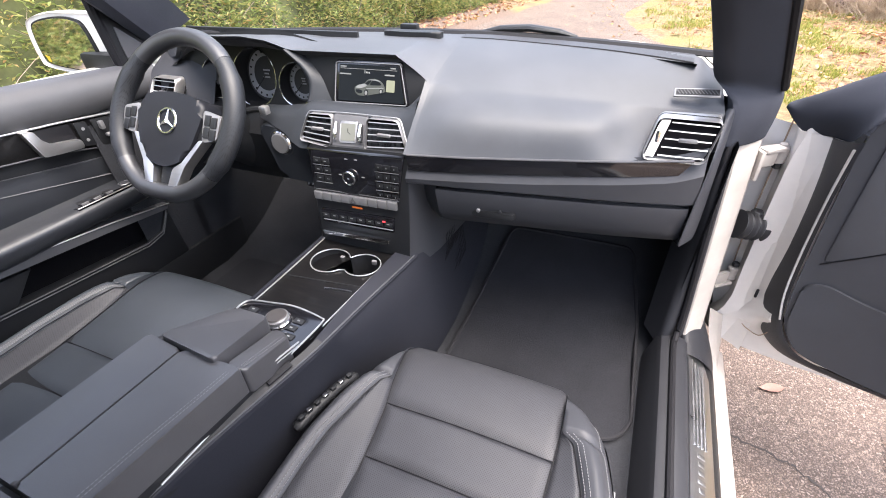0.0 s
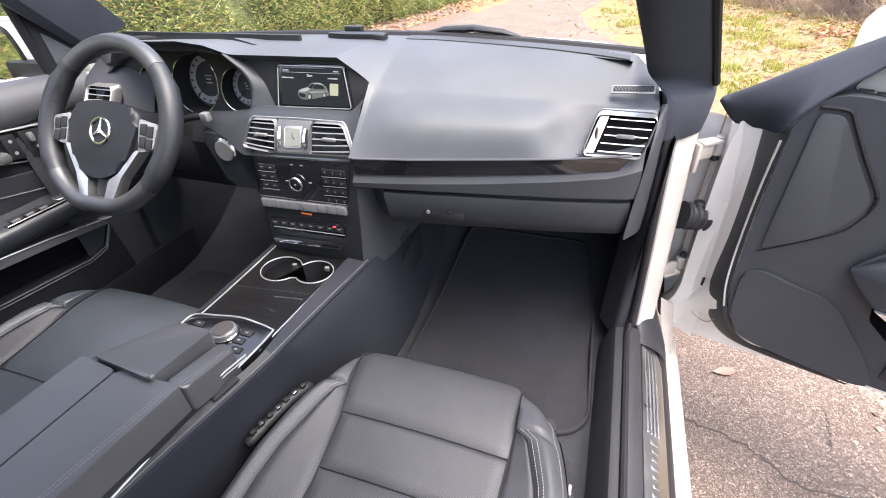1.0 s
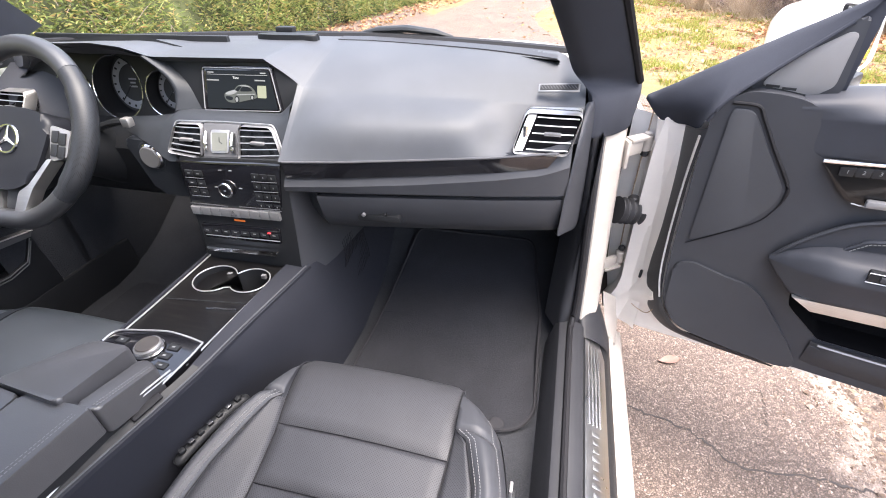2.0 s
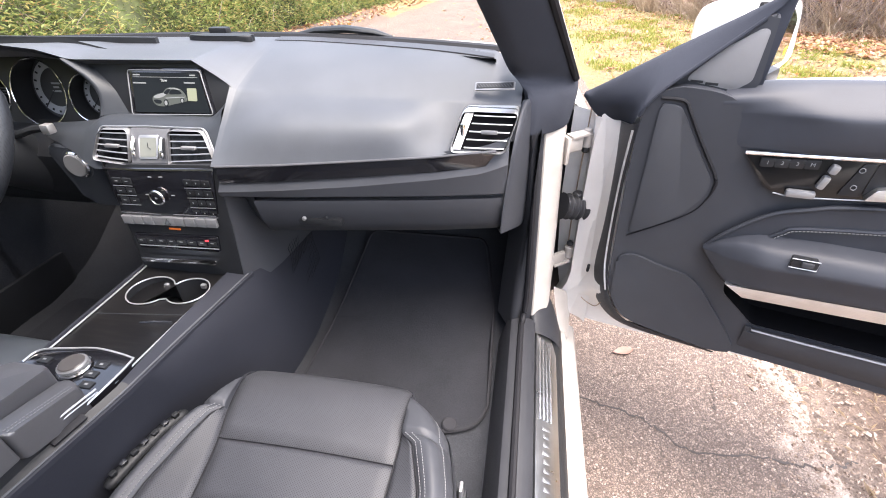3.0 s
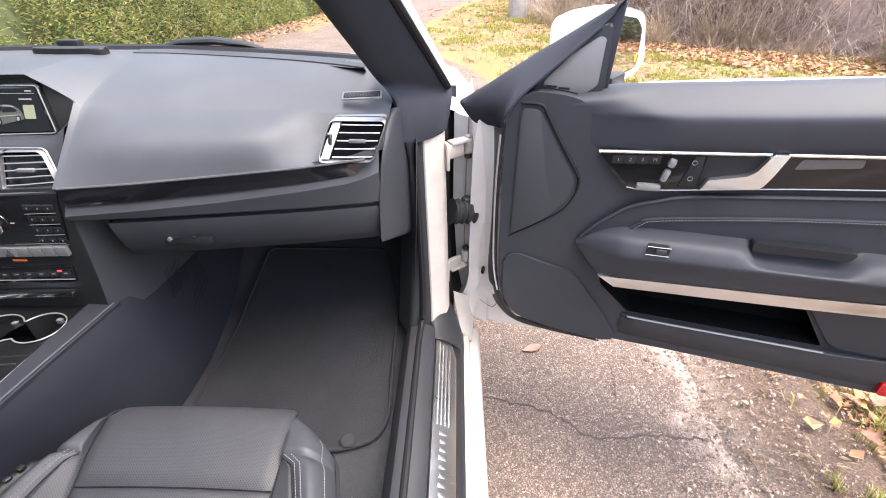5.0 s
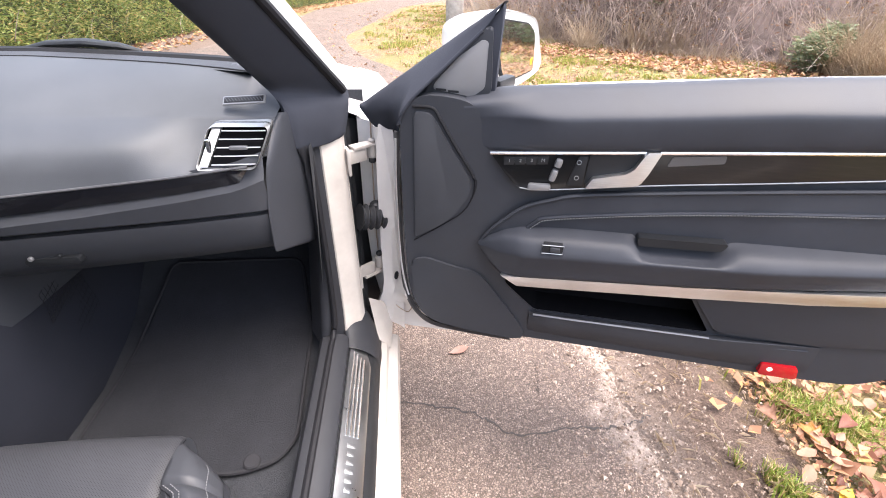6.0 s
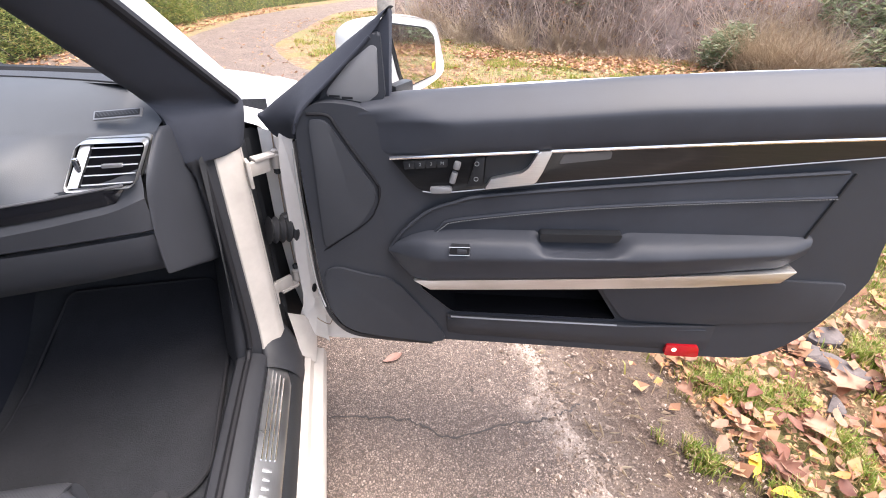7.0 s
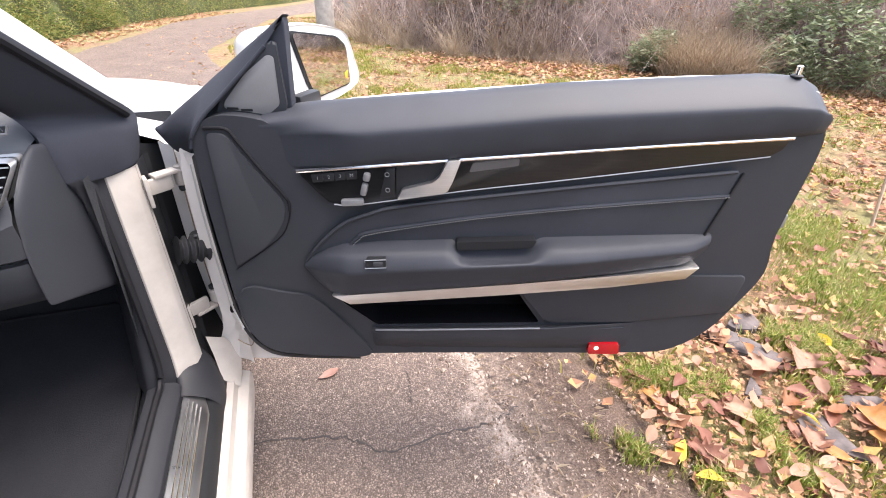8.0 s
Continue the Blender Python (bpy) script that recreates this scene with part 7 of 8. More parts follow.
# leather insert, armrest, bright bar, map pocket
ins_o = [(0.284, 0.644), (0.300, 0.672), (0.330, 0.706), (0.368, 0.738), (0.41, 0.756), (0.487, 0.784), (0.78, 0.818), (1.095, 0.857), (1.102, 0.852), (1.067, 0.705), (1.05, 0.66), (0.5, 0.63)]
part("leather_insert", prism(curve(ins_o[:7], 3) + ins_o[7:], -0.139, -0.12, 0.004, 2), M_DOORPAD, door, "smooth black leather insert")
part("insert_piping", tube(curve([(0.282, -0.136, 0.644), (0.298, -0.139, 0.672), (0.328, -0.140, 0.707), (0.366, -0.140, 0.740), (0.41, -0.140, 0.759), (0.487, -0.140, 0.780), (0.78, -0.140, 0.820), (1.09, -0.140, 0.858)], 6), 0.004, 6), M_DOORLOW, door)
part("insert_fold", tube(curve([(0.372, -0.141, 0.69), (0.39, -0.141, 0.709), (0.42, -0.141, 0.724), (0.595, -0.141, 0.755), (0.786, -0.141, 0.780), (1.09, -0.141, 0.811)], 6), 0.0035, 6), M_DOORPAD, door)
part("insert_stitching", stitches(curve([(0.376, -0.1452, 0.689), (0.394, -0.1452, 0.708), (0.424, -0.1452, 0.722), (0.595, -0.1452, 0.753), (0.786, -0.1452, 0.778), (1.09, -0.1452, 0.809)], 6)), M_THREAD, door, "pale seam stitching")
part("insert_edge", tube([(1.103, -0.140, 0.856), (1.066, -0.140, 0.70)], 0.003, 6), M_BLACK, door)
rows = []
for u in np.concatenate([np.linspace(0.279, 0.36, 14), np.linspace(0.375, 1.085, 40)]):
    zt = interp(u, [(0.279, 0.644), (0.30, 0.664), (0.33, 0.680), (0.36, 0.689), (0.45, 0.697), (0.68, 0.706), (1.05, 0.722), (1.085, 0.724)])
    zb = interp(u, [(0.279, 0.640), (0.30, 0.616), (0.33, 0.588), (0.36, 0.590), (0.69, 0.623), (1.04, 0.665), (1.085, 0.69)])
    k = min(1.0, (u - 0.276) / 0.10) ** 0.8 * min(1.0, (1.09 - u) / 0.05) ** 0.5
    d = 0.05 * k * interp(u, [(0.3, 1.0), (0.8, 1.0), (1.085, 0.5)])
    dip = 0.026 * max(0.0, 1 - ((u - 0.66) / 0.085) ** 8) if 0.575 < u < 0.745 else 0.0
    rows.append(curve([(u, -0.130, zt + 0.010 * k), (u, -0.137 - d * 0.25, zt + 0.003 - dip), (u, -0.139 - d * 0.7, zt - 0.006 * k - dip * 0.8), (u, -0.139 - d, zt - (zt - zb) * 0.30), (u, -0.139 - d * 0.97, zt - (zt - zb) * 0.45), (u, -0.138 - d * 0.8, zt - (zt - zb) * 0.75), (u, -0.136 - d * 0.66, zb), (u, -0.128, zb - 0.004)], 3))
armrest = part("armrest", loft(rows), M_DOORPAD, door, "padded black leather armrest", 75)
part("grip_well", prism(rounded([(0.585, 0.695), (0.73, 0.703), (0.738, 0.720), (0.582, 0.713)], 0.006), -0.160, -0.13, 0.0), M_BLACK, armrest)
part("armrest_stitching", stitches([(u, -0.1385 - 0.05 * 0.60, interp(u, [(0.36, 0.621), (0.69, 0.655), (1.04, 0.693)])) for u in np.linspace(0.4, 1.04, 20)], None, 0.0055, 0.0036, 0.0005), M_DOORPAD, door)
sw = part("window_switch", prism(rounded([(0.410, 0.672), (0.448, 0.674), (0.449, 0.690), (0.411, 0.688)], 0.003), -0.189, -0.17, 0.002), M_BLACK, armrest, "black window switch with a chrome edge")
part("chrome_edge", tube([(0.409, -0.19, 0.671), (0.449, -0.19, 0.673), (0.4495, -0.19, 0.691), (0.4095, -0.19, 0.689)], 0.0009, 6, True), M_SATIN, sw)
part("rocker", block((0.434, -0.19, 0.681), (0.018, 0.006, 0.010), 0.002), M_LOWER, sw)
bar_top = [(0.334, 0.589), (0.50, 0.604), (0.69, 0.622), (0.9, 0.646), (1.067, 0.667)]
bar_bot = [(1.046, 0.640), (0.9, 0.619), (0.69, 0.597), (0.5, 0.58), (0.369, 0.568)]
part("bright_bar", prism(bar_top + bar_bot, -0.170, -0.13, 0.003), M_SATIN, door, "broad satin metal bar under the armrest")
part("pocket_liner", loft(tub), M_VOID, door, "map pocket darkened for shade")
lip_rows = []
for u in np.linspace(0.405, 0.99, 30):
    k = 0.5 * min(1.0, (u - 0.40) / 0.03, (1.0 - u) / 0.2)
    zt = 0.478 + (u - 0.42) * 0.028
    lip_rows.append(curve([(u, -0.128, zt - 0.004), (u, -0.13 - 0.030 * k, zt), (u, -0.13 - 0.034 * k, zt - 0.008), (u, -0.13 - 0.026 * k, 0.445), (u, -0.127, 0.412)], 4))
part("pocket_wall", loft(lip_rows), M_DOORLOW, door, "black moulded pocket wall", 70)
part("pocket_edge", tube([(0.414, -0.146, 0.480), (0.50, -0.148, 0.4825), (0.776, -0.148, 0.490)], 0.0024, 6), M_SILVER, door, "dull silver edge of the map pocket")
part("pocket_crease", tube([(0.406, -0.140, 0.470), (0.45, -0.1455, 0.466), (0.70, -0.1455, 0.472), (0.97, -0.134, 0.482)], 0.0014, 6), M_DOORPAD, door)
part("rear_field", prism(rounded([(0.716, 0.592), (1.04, 0.622), (1.20, 0.625), (1.19, 0.53), (0.98, 0.500), (0.790, 0.496)], 0.012), -0.135, -0.12, 0.005, 3), M_DOORLOW, door, "black lower trim field")
lamp = part("warning_lamp", prism(rounded([(0.898, 0.438), (0.968, 0.437), (0.974, 0.407), (0.900, 0.406)], 0.005), -0.140, -0.12, 0.003), M_RED, door, "red warning lamp at the door's foot")
part("bulb", disc((0.917, -0.1405, 0.425), 0.0055, 0.003, "y", 0.001, 16), M_REDGLOW, lamp)
part("latch", block((1.226, -0.07, 0.735), (0.02, 0.05, 0.06), 0.006), M_CHROME, door, "chrome door latch")
part("latch_trim", block((1.231, -0.115, 0.75), (0.012, 0.02, 0.03), 0.004), M_SILVER, door)
pin = part("lock_pin", disc((1.168, -0.088, 1.024), 0.0055, 0.02, "z", 0.002, 14), M_CHROME, door, "small chrome lock pin")
part("pin_ring", disc((1.168, -0.088, 1.0155), 0.010, 0.006, "z", 0.002, 16), M_BLACK, pin)
part("shell_lip", tube(curve([(1.213, -0.10, 0.97), (1.233, -0.09, 0.88), (1.236, -0.09, 0.80)], 6), 0.006, 6), M_DOORWHITE, door, "white painted rear door edge")
flange_rows = []
for z in np.linspace(0.275, 0.836, 24):
    left = interp(z, [(0.27, -0.010), (0.40, -0.036), (0.60, -0.050), (0.868, -0.048)])
    step = interp(z, [(0.27, 0.010), (0.56, 0.014), (0.60, 0.040), (0.622, 0.046), (0.66, 0.036), (0.74, 0.016), (0.868, 0.006)])
    flange_rows.append([(left - 0.004, 0.07, z), (left, 0.038, z), (left + 0.008, 0.033, z), (step - 0.004, 0.012, z), (step, 0.008, z), (step + 0.002, -0.012, z), (step + 0.006, -0.020, z), (0.062, -0.034, z), (0.078, -0.045, z)])
part("hinge_flange", loft(flange_rows), M_DOORWHITE, door, "white painted stepped flange behind the hinges", 50)
part("sealer_bead", tube(curve([(-0.004, 0.013, 0.86), (-0.008, 0.013, 0.70), (-0.010, 0.013, 0.56), (-0.006, 0.013, 0.42)], 8), 0.0016, 6), M_DIRT, door, "brown sealer line on the white flange")
part("grommet", disc((0.062, -0.05, 0.46), 0.011, 0.006, "x", 0.002, 16), M_RUBBER, door, "black rubber plug")
part("drain_tape", tube(curve([(0.06, -0.06, 0.37), (0.075, -0.066, 0.365), (0.10, -0.08, 0.37), (0.115, -0.09, 0.40)], 5), 0.0012, 5), M_DIRT, door)

# mirror outside the door
def mirror(parent, place, flip=1, inner=0.0, shape="round"):
    """Drawn with the glass facing minus y; placed by a matrix."""
    o = curve([(-0.10, 0.055), (-0.055, 0.076), (0.0, 0.077), (0.075, 0.066), (0.118, 0.050), (0.143, 0.0), (0.155, -0.052), (0.085, -0.076), (0.0, -0.080), (-0.05, -0.074), (-0.09, -0.03)], 5, True) if shape == "long" else curve([(-0.09, 0.045), (-0.06, 0.07), (0.0, 0.075), (0.072, 0.064), (0.098, 0.04), (0.107, -0.03), (0.092, -0.056), (0.0, -0.074), (-0.06, -0.085), (-0.095, -0.06)], 5, True)
    g = rounded([(-0.058, 0.066), (0.078, 0.047), (0.108, 0.026), (0.116, -0.052), (0.0, -0.063), (-0.02, -0.04)], 0.012) if shape == "long" else [(x * 0.82 - 0.002, z * 0.82 + 0.001) for x, z in o]
    rows_ = []
    for d, k in ((0.0, 0.985), (-0.004, 1.0), (0.012, 1.03), (0.04, 0.99), (0.07, 0.86), (0.095, 0.6), (0.105, 0.25)):
        rows_.append([(flip * (x - (inner if x < -0.05 else 0.0)) * k, d, z * k) for x, z in o])
    b = loft(rows_, None, True, True)
    bmesh.ops.transform(b, matrix=place, verts=b.verts)
    h = part("mirror_housing", b, M_PAINT, parent, "white painted door mirror housing")
    gx, gz = sum(q[0] for q in g) / len(g), sum(q[1] for q in g) / len(g)
    b = prism([(flip * (gx + (x - gx) * 1.05), gz + (z - gz) * 1.06) for x, z in g], -0.0065, 0.0, 0.0)
    bmesh.ops.transform(b, matrix=place, verts=b.verts)
    part("mirror_bezel", b, M_BLACK, h, "black rim round the mirror glass")
    b = prism([(flip * x, z) for x, z in g], -0.009, -0.006, 0.0)
    bmesh.ops.transform(b, matrix=place, verts=b.verts)
    part("mirror_glass", b, M_MIRROR, h, "silvered mirror glass")
    b = prism([(flip * (x + (0.028 if shape == "long" else 0.0)), z) for x, z in ((0.068, -0.028), (0.079, -0.024), (0.076, -0.04), (0.07, -0.041))], -0.0096, -0.009, 0.0)
    bmesh.ops.transform(b, matrix=place, verts=b.verts)
    part("warning_mark", b, M_YELLOW, h, "small yellow warning mark in the glass")
    return h


mirror(door, Matrix.Translation((0.28, 0.105, 0.985)) @ Matrix.Rotation(radians(63), 4, 'Z'), 1, 0.05, "long")
part("mirror_foot", block((0.292, -0.02, 0.940), (0.026, 0.07, 0.034), 0.008, None, Matrix.Rotation(radians(-20), 4, 'Z')), M_BLACK, door, "black mirror foot")

# ---- the driver's door, shut ----
dd = thing("driver_door", "shut driver's door with black and grey trim", "car door", (-0.78, 0.3, 0.25))


def wall_y(outline, x0, x1, bevel=0.004, seg=2):
    """An outline in y and z, standing on the left wall, its seen side at x0."""
    b = prism([(-y, z) for y, z in outline], 0.0, abs(x1 - x0), bevel, seg)
    bmesh.ops.transform(b, matrix=Matrix(((0, -1, 0, x0), (-1, 0, 0, 0), (0, 0, 1, 0), (0, 0, 0, 1))), verts=b.verts)
    return b


part("shell", wall_y([(1.05, 0.25), (1.05, 0.90), (0.75, 0.915), (-0.45, 0.94), (-0.5, 0.3)], -0.775, -0.885, 0.02), M_PAINT, dd, "white painted door shell")
# trim blacker than on the open door, to paint in the cabin's shade
part("trim_panel", wall_y([(0.88, 0.38), (0.86, 0.88), (0.4, 0.89), (-0.42, 0.91), (-0.4, 0.38)], -0.735, -0.78, 0.01), M_BLACK, dd, "black moulded door trim panel")
part("upper_pad", loft([[(-0.79, y, 0.922 + 0.05 * (0.77 - y)), (-0.765, y, 0.928 + 0.05 * (0.77 - y)), (-0.738, y, 0.918 + 0.03 * (0.77 - y)), (-0.722, y, 0.885 + 0.02 * (0.77 - y)), (-0.724, y, 0.85 + 0.02 * (0.77 - y)), (-0.74, y, 0.836)] for y in np.linspace(-0.4, 0.86, 20)]), M_DOORUP, dd, "grey padded upper door trim", 70)
part("wood_strip", wall_y(rounded([(0.78, 0.822), (0.56, 0.845), (0.1, 0.882), (-0.3, 0.90), (-0.3, 0.83), (0.1, 0.815), (0.42, 0.797), (0.53, 0.784), (0.72, 0.742)], 0.004), -0.728, -0.74, 0.002), M_WOOD, dd, "glossy black wood strip")
part("bright_line", tube([(-0.727, 0.78, 0.824), (-0.726, 0.56, 0.847), (-0.726, 0.1, 0.884), (-0.726, -0.3, 0.902)], 0.0028, 8), M_SATIN, dd, "bright line above the wood strip")
part("lower_line", tube([(-0.728, 0.72, 0.741), (-0.728, 0.53, 0.783), (-0.728, 0.42, 0.796), (-0.728, -0.3, 0.83)], 0.0022, 6), M_RAIL, dd, "grey line below the wood strip")
part("handle_recess", wall_y(rounded([(0.505, 0.845), (0.583, 0.838), (0.588, 0.79), (0.52, 0.80)], 0.004), -0.7265, -0.735, 0.001), M_RUBBER, dd, "dark recess behind the door handle")
part("door_pull", wall_y(rounded([(0.478, 0.852), (0.5, 0.849), (0.508, 0.826), (0.524, 0.810), (0.584, 0.801), (0.588, 0.793), (0.587, 0.779), (0.536, 0.783), (0.497, 0.788)], 0.004), -0.710, -0.728, 0.005), M_SATIN, dd, "satin silver inside door handle")
part("lock_block", wall_y(rounded([(0.592, 0.836), (0.620, 0.833), (0.622, 0.772), (0.594, 0.778)], 0.003), -0.722, -0.735, 0.002), M_BLACK, dd, "black lock switch block")
for z in (0.818, 0.79):
    part("switch_mark", disc((-0.7215, 0.607, z), 0.004, 0.002, "x", 0.0, 12), M_PRINT, dd)
part("switch_block", wall_y(rounded([(0.632, 0.832), (0.70, 0.826), (0.69, 0.756), (0.636, 0.766)], 0.004), -0.7225, -0.735, 0.002), M_BLACK, dd, "black seat switch block")
for dy, dz, hy, hz in ((0.650, 0.815, 0.012, 0.022), (0.664, 0.788, 0.026, 0.010), (0.682, 0.808, 0.010, 0.024)):
    part("seat_switch", block((-0.717, dy, dz), (0.012, hy, hz), 0.004), M_SILVER, dd, "silver seat switch")
rows = []
for y in np.linspace(-0.4, 0.72, 30):
    k = min(1.0, (0.725 - y) / 0.06) ** 0.5
    zt = 0.655
    rows.append(curve([(-0.735, y, zt + 0.018), (-0.735 + 0.025 * k, y, zt + 0.008), (-0.735 + 0.058 * k, y, zt - 0.002), (-0.735 + 0.066 * k, y, zt - 0.02), (-0.735 + 0.055 * k, y, zt - 0.05), (-0.735, y, zt - 0.065)], 3))
part("armrest", loft(rows), M_DDPAD, dd, "padded black leather armrest", 75)
wsw = part("window_switches", slab(rounded([(-0.724, 0.48), (-0.680, 0.49), (-0.680, 0.66), (-0.724, 0.655)], 0.006), 0.640, 0.659, 0.002), M_GLOSSBLACK, dd, "black window switch panel with chrome keys")
for k in range(3):
    part("switch_key", block((-0.702, 0.515 + 0.032 * k, 0.660), (0.028, 0.024, 0.006), 0.003), M_BLACK, wsw)
    part("key_edge", block((-0.690, 0.515 + 0.032 * k, 0.6615), (0.005, 0.018, 0.005), 0.001), M_SILVER, wsw)
part("panel_edge", tube([(-0.680, 0.49, 0.6595), (-0.680, 0.66, 0.6595)], 0.0015, 6), M_SATIN, wsw)
part("mirror_dial", disc((-0.702, 0.63, 0.661), 0.014, 0.006, "z", 0.002, 24), M_LOWER, wsw)
part("dial_ring", tube([(-0.702 + 0.014 * math.cos(a), 0.63 + 0.014 * math.sin(a), 0.663) for a in np.linspace(0, 6.283, 24, endpoint=False)], 0.0012, 5, True), M_SATIN, wsw)
part("bright_bar", wall_y([(0.71, 0.562), (0.547, 0.588), (0.3, 0.617), (-0.3, 0.65), (-0.3, 0.62), (0.283, 0.592), (0.537, 0.568), (0.70, 0.548)], -0.682, -0.735, 0.003), M_RAIL, dd, "grey metal bar under the armrest")
part("bar_edge", tube([(-0.681, 0.71, 0.563), (-0.681, 0.547, 0.589), (-0.681, 0.3, 0.618), (-0.681, -0.3, 0.651)], 0.0018, 6), M_SATIN, dd, "bright upper edge of the bar")
# flat near-black plate; the pocket's shade is its colour
part("pocket_liner", wall_y([(0.70, 0.545), (0.537, 0.566), (0.35, 0.572), (0.288, 0.505), (0.613, 0.477), (0.666, 0.488)], -0.7325, -0.74, 0.0), M_VOID, dd, "map pocket darkened for shade")
part("pocket_wall", wall_y([(0.705, 0.545), (0.666, 0.488), (0.613, 0.477), (0.2, 0.512), (0.2, 0.38), (0.72, 0.38)], -0.695, -0.735, 0.004), M_BLACK, dd, "black outer wall of the map pocket")
part("pocket_back", wall_y([(0.35, 0.572), (0.288, 0.505), (-0.3, 0.52), (-0.3, 0.62)], -0.70, -0.735, 0.004), M_BLACK, dd)
for d in (0.0, 0.008):
    part("pocket_edge", tube([(-0.693, 0.70, 0.542 - d), (-0.693, 0.666, 0.489 - d), (-0.693, 0.613, 0.478 - d), (-0.693, 0.288, 0.505 - d), (-0.693, 0.1, 0.52 - d)], 0.0016, 6), M_RAIL, dd, "grey edge of the map pocket")
part("insert", wall_y([(0.74, 0.66), (0.70, 0.725), (0.4, 0.768), (-0.3, 0.80), (-0.3, 0.66)], -0.729, -0.74, 0.003), M_DDPAD, dd, "smooth black leather insert")
part("stitching", tube([(-0.7285, 0.66, 0.682), (-0.7285, 0.495, 0.713), (-0.7285, 0.38, 0.735), (-0.7285, -0.3, 0.755)], 0.0013, 5), M_THREAD, dd)
part("window_frame_edge", tube([(-0.768, 0.79, 0.925), (-0.768, 0.775, 1.09)], 0.012, 8), M_RUBBER, dd, "black edge of the mirror triangle")
part("mirror_triangle", wall_y(rounded([(0.79, 0.925), (0.78, 1.08), (0.98, 0.925)], 0.006), -0.765, -0.79, 0.006), M_BLACK, dd, "black triangular mirror cover")
part("tweeter_cover", wall_y(rounded([(0.815, 0.932), (0.81, 1.02), (0.91, 0.932)], 0.01), -0.762, -0.77, 0.003), M_RAIL, dd, "grey tweeter cover in the mirror triangle")
mirror(dd, Matrix.Translation((-0.97, 0.80, 0.968)) @ Matrix.Rotation(radians(11), 4, 'Z') @ Matrix.Rotation(radians(3), 4, 'X') @ Matrix.Diagonal((1.12, 1.0, 1.08, 1.0)), -1, 0.07)
part("mirror_foot", block((-0.85, 0.82, 0.925), (0.16, 0.06, 0.05), 0.012), M_BLACK, dd, "black mirror foot")


# ---- outdoors: verge, hedge, bank of dry stems ----
def stuff(name, verts, faces, mat, label, category):
    me = bpy.data.meshes.new(name)
    me.from_pydata(verts, [], faces)
    ob = link(name, me, mat)
    return tagged(ob, label, category, kind="stuff")


def spray(count, place, size, mat, name, label, category, seed, droop=0.5, narrow=0.45):
    """Many single leaves: pointed folded blades at the places that place(rnd) gives."""
    rnd = random.Random(seed)
    v, f = [], []
    for _ in range(count):
        c = Vector(place(rnd))
        s = size * rnd.uniform(0.5, 1.4)
        a = rnd.uniform(0, 6.283)
        d = Vector((math.cos(a), math.sin(a), rnd.uniform(-droop, 0.6))).normalized()
        w = d.cross(Vector((rnd.uniform(-0.4, 0.4), rnd.uniform(-0.4, 0.4), 1))).normalized() * s * narrow * 0.5
        up = d.cross(w).normalized() * s * 0.1
        i = len(v)
        v += [tuple(c), tuple(c + d * s * 0.5 + w - up), tuple(c + d * s), tuple(c + d * s * 0.5 - w - up), tuple(c + d * s * 0.5 + up)]
        f += [(i, i + 1, i + 4), (i + 1, i + 2, i + 4), (i + 2, i + 3, i + 4), (i + 3, i, i + 4)]
    return stuff(name, v, f, mat, label, category)


def stems(count, place, height, mat, name, label, category, seed, lean=0.5, thick=0.006, seg=4):
    """Thin bending stems, three-sided and tapering."""
    rnd = random.Random(seed)
    v, f = [], []
    for _ in range(count):
        p = Vector(place(rnd))
        h = height * rnd.uniform(0.4, 1.25)
        d = Vector((rnd.uniform(-lean, lean), rnd.uniform(-lean, lean), 1)).normalized()
        bend = Vector((rnd.uniform(-1, 1), rnd.uniform(-1, 1), rnd.uniform(-0.9, 0.1))) * lean * 0.6
        t = thick * rnd.uniform(0.5, 1.3)
        i = len(v)
        for k in range(seg + 1):
            q = k / seg
            c = p + d * h * q + bend * h * q * q
            r = t * (1 - 0.8 * q)
            for m in range(3):
                a = m * 2.094
                v.append((c.x + r * math.cos(a), c.y + r * math.sin(a), c.z))
        for k in range(seg):
            for m in range(3):
                o = i + k * 3
                f.append((o + m, o + (m + 1) % 3, o + 3 + (m + 1) % 3, o + 3 + m))
    return stuff(name, v, f, mat, label, category)


def hedge_line(y):
    return interp(y, [(-17, 6.0), (-14, 0.0), (-11, -3.2), (-6, -3.6), (3, -3.4), (7, -3.3), (10, -2.75), (14, -2.1), (18.6, -0.6), (24, 2.0), (40, 8)])


def mound(name, line, y0, y1, depth, height, mat, label, category, side=-1):
    """The body of a thicket, coloured as shade so that its gaps are deep."""
    rows_ = []
    for y in np.linspace(y0, y1, 40):
        x = line(y)
        row = []
        for k, (d, h) in enumerate(((0.25, 0.0), (0.4, 0.35), (0.7, 0.7), (1.3, 0.95), (2.4, 1.0))):
            n_ = noise.noise((y * 0.9, k * 3.1, 7))
            row.append((x + side * depth * (d + 0.12 * n_), y, max(-0.05, height * h * (1 + 0.25 * n_)) - 0.02))
        rows_.append(row)
    b = loft(rows_)
    return tagged(part(name, b, mat, None), label, category, kind="stuff")


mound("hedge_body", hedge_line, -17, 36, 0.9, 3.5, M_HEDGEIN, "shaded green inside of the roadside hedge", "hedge")


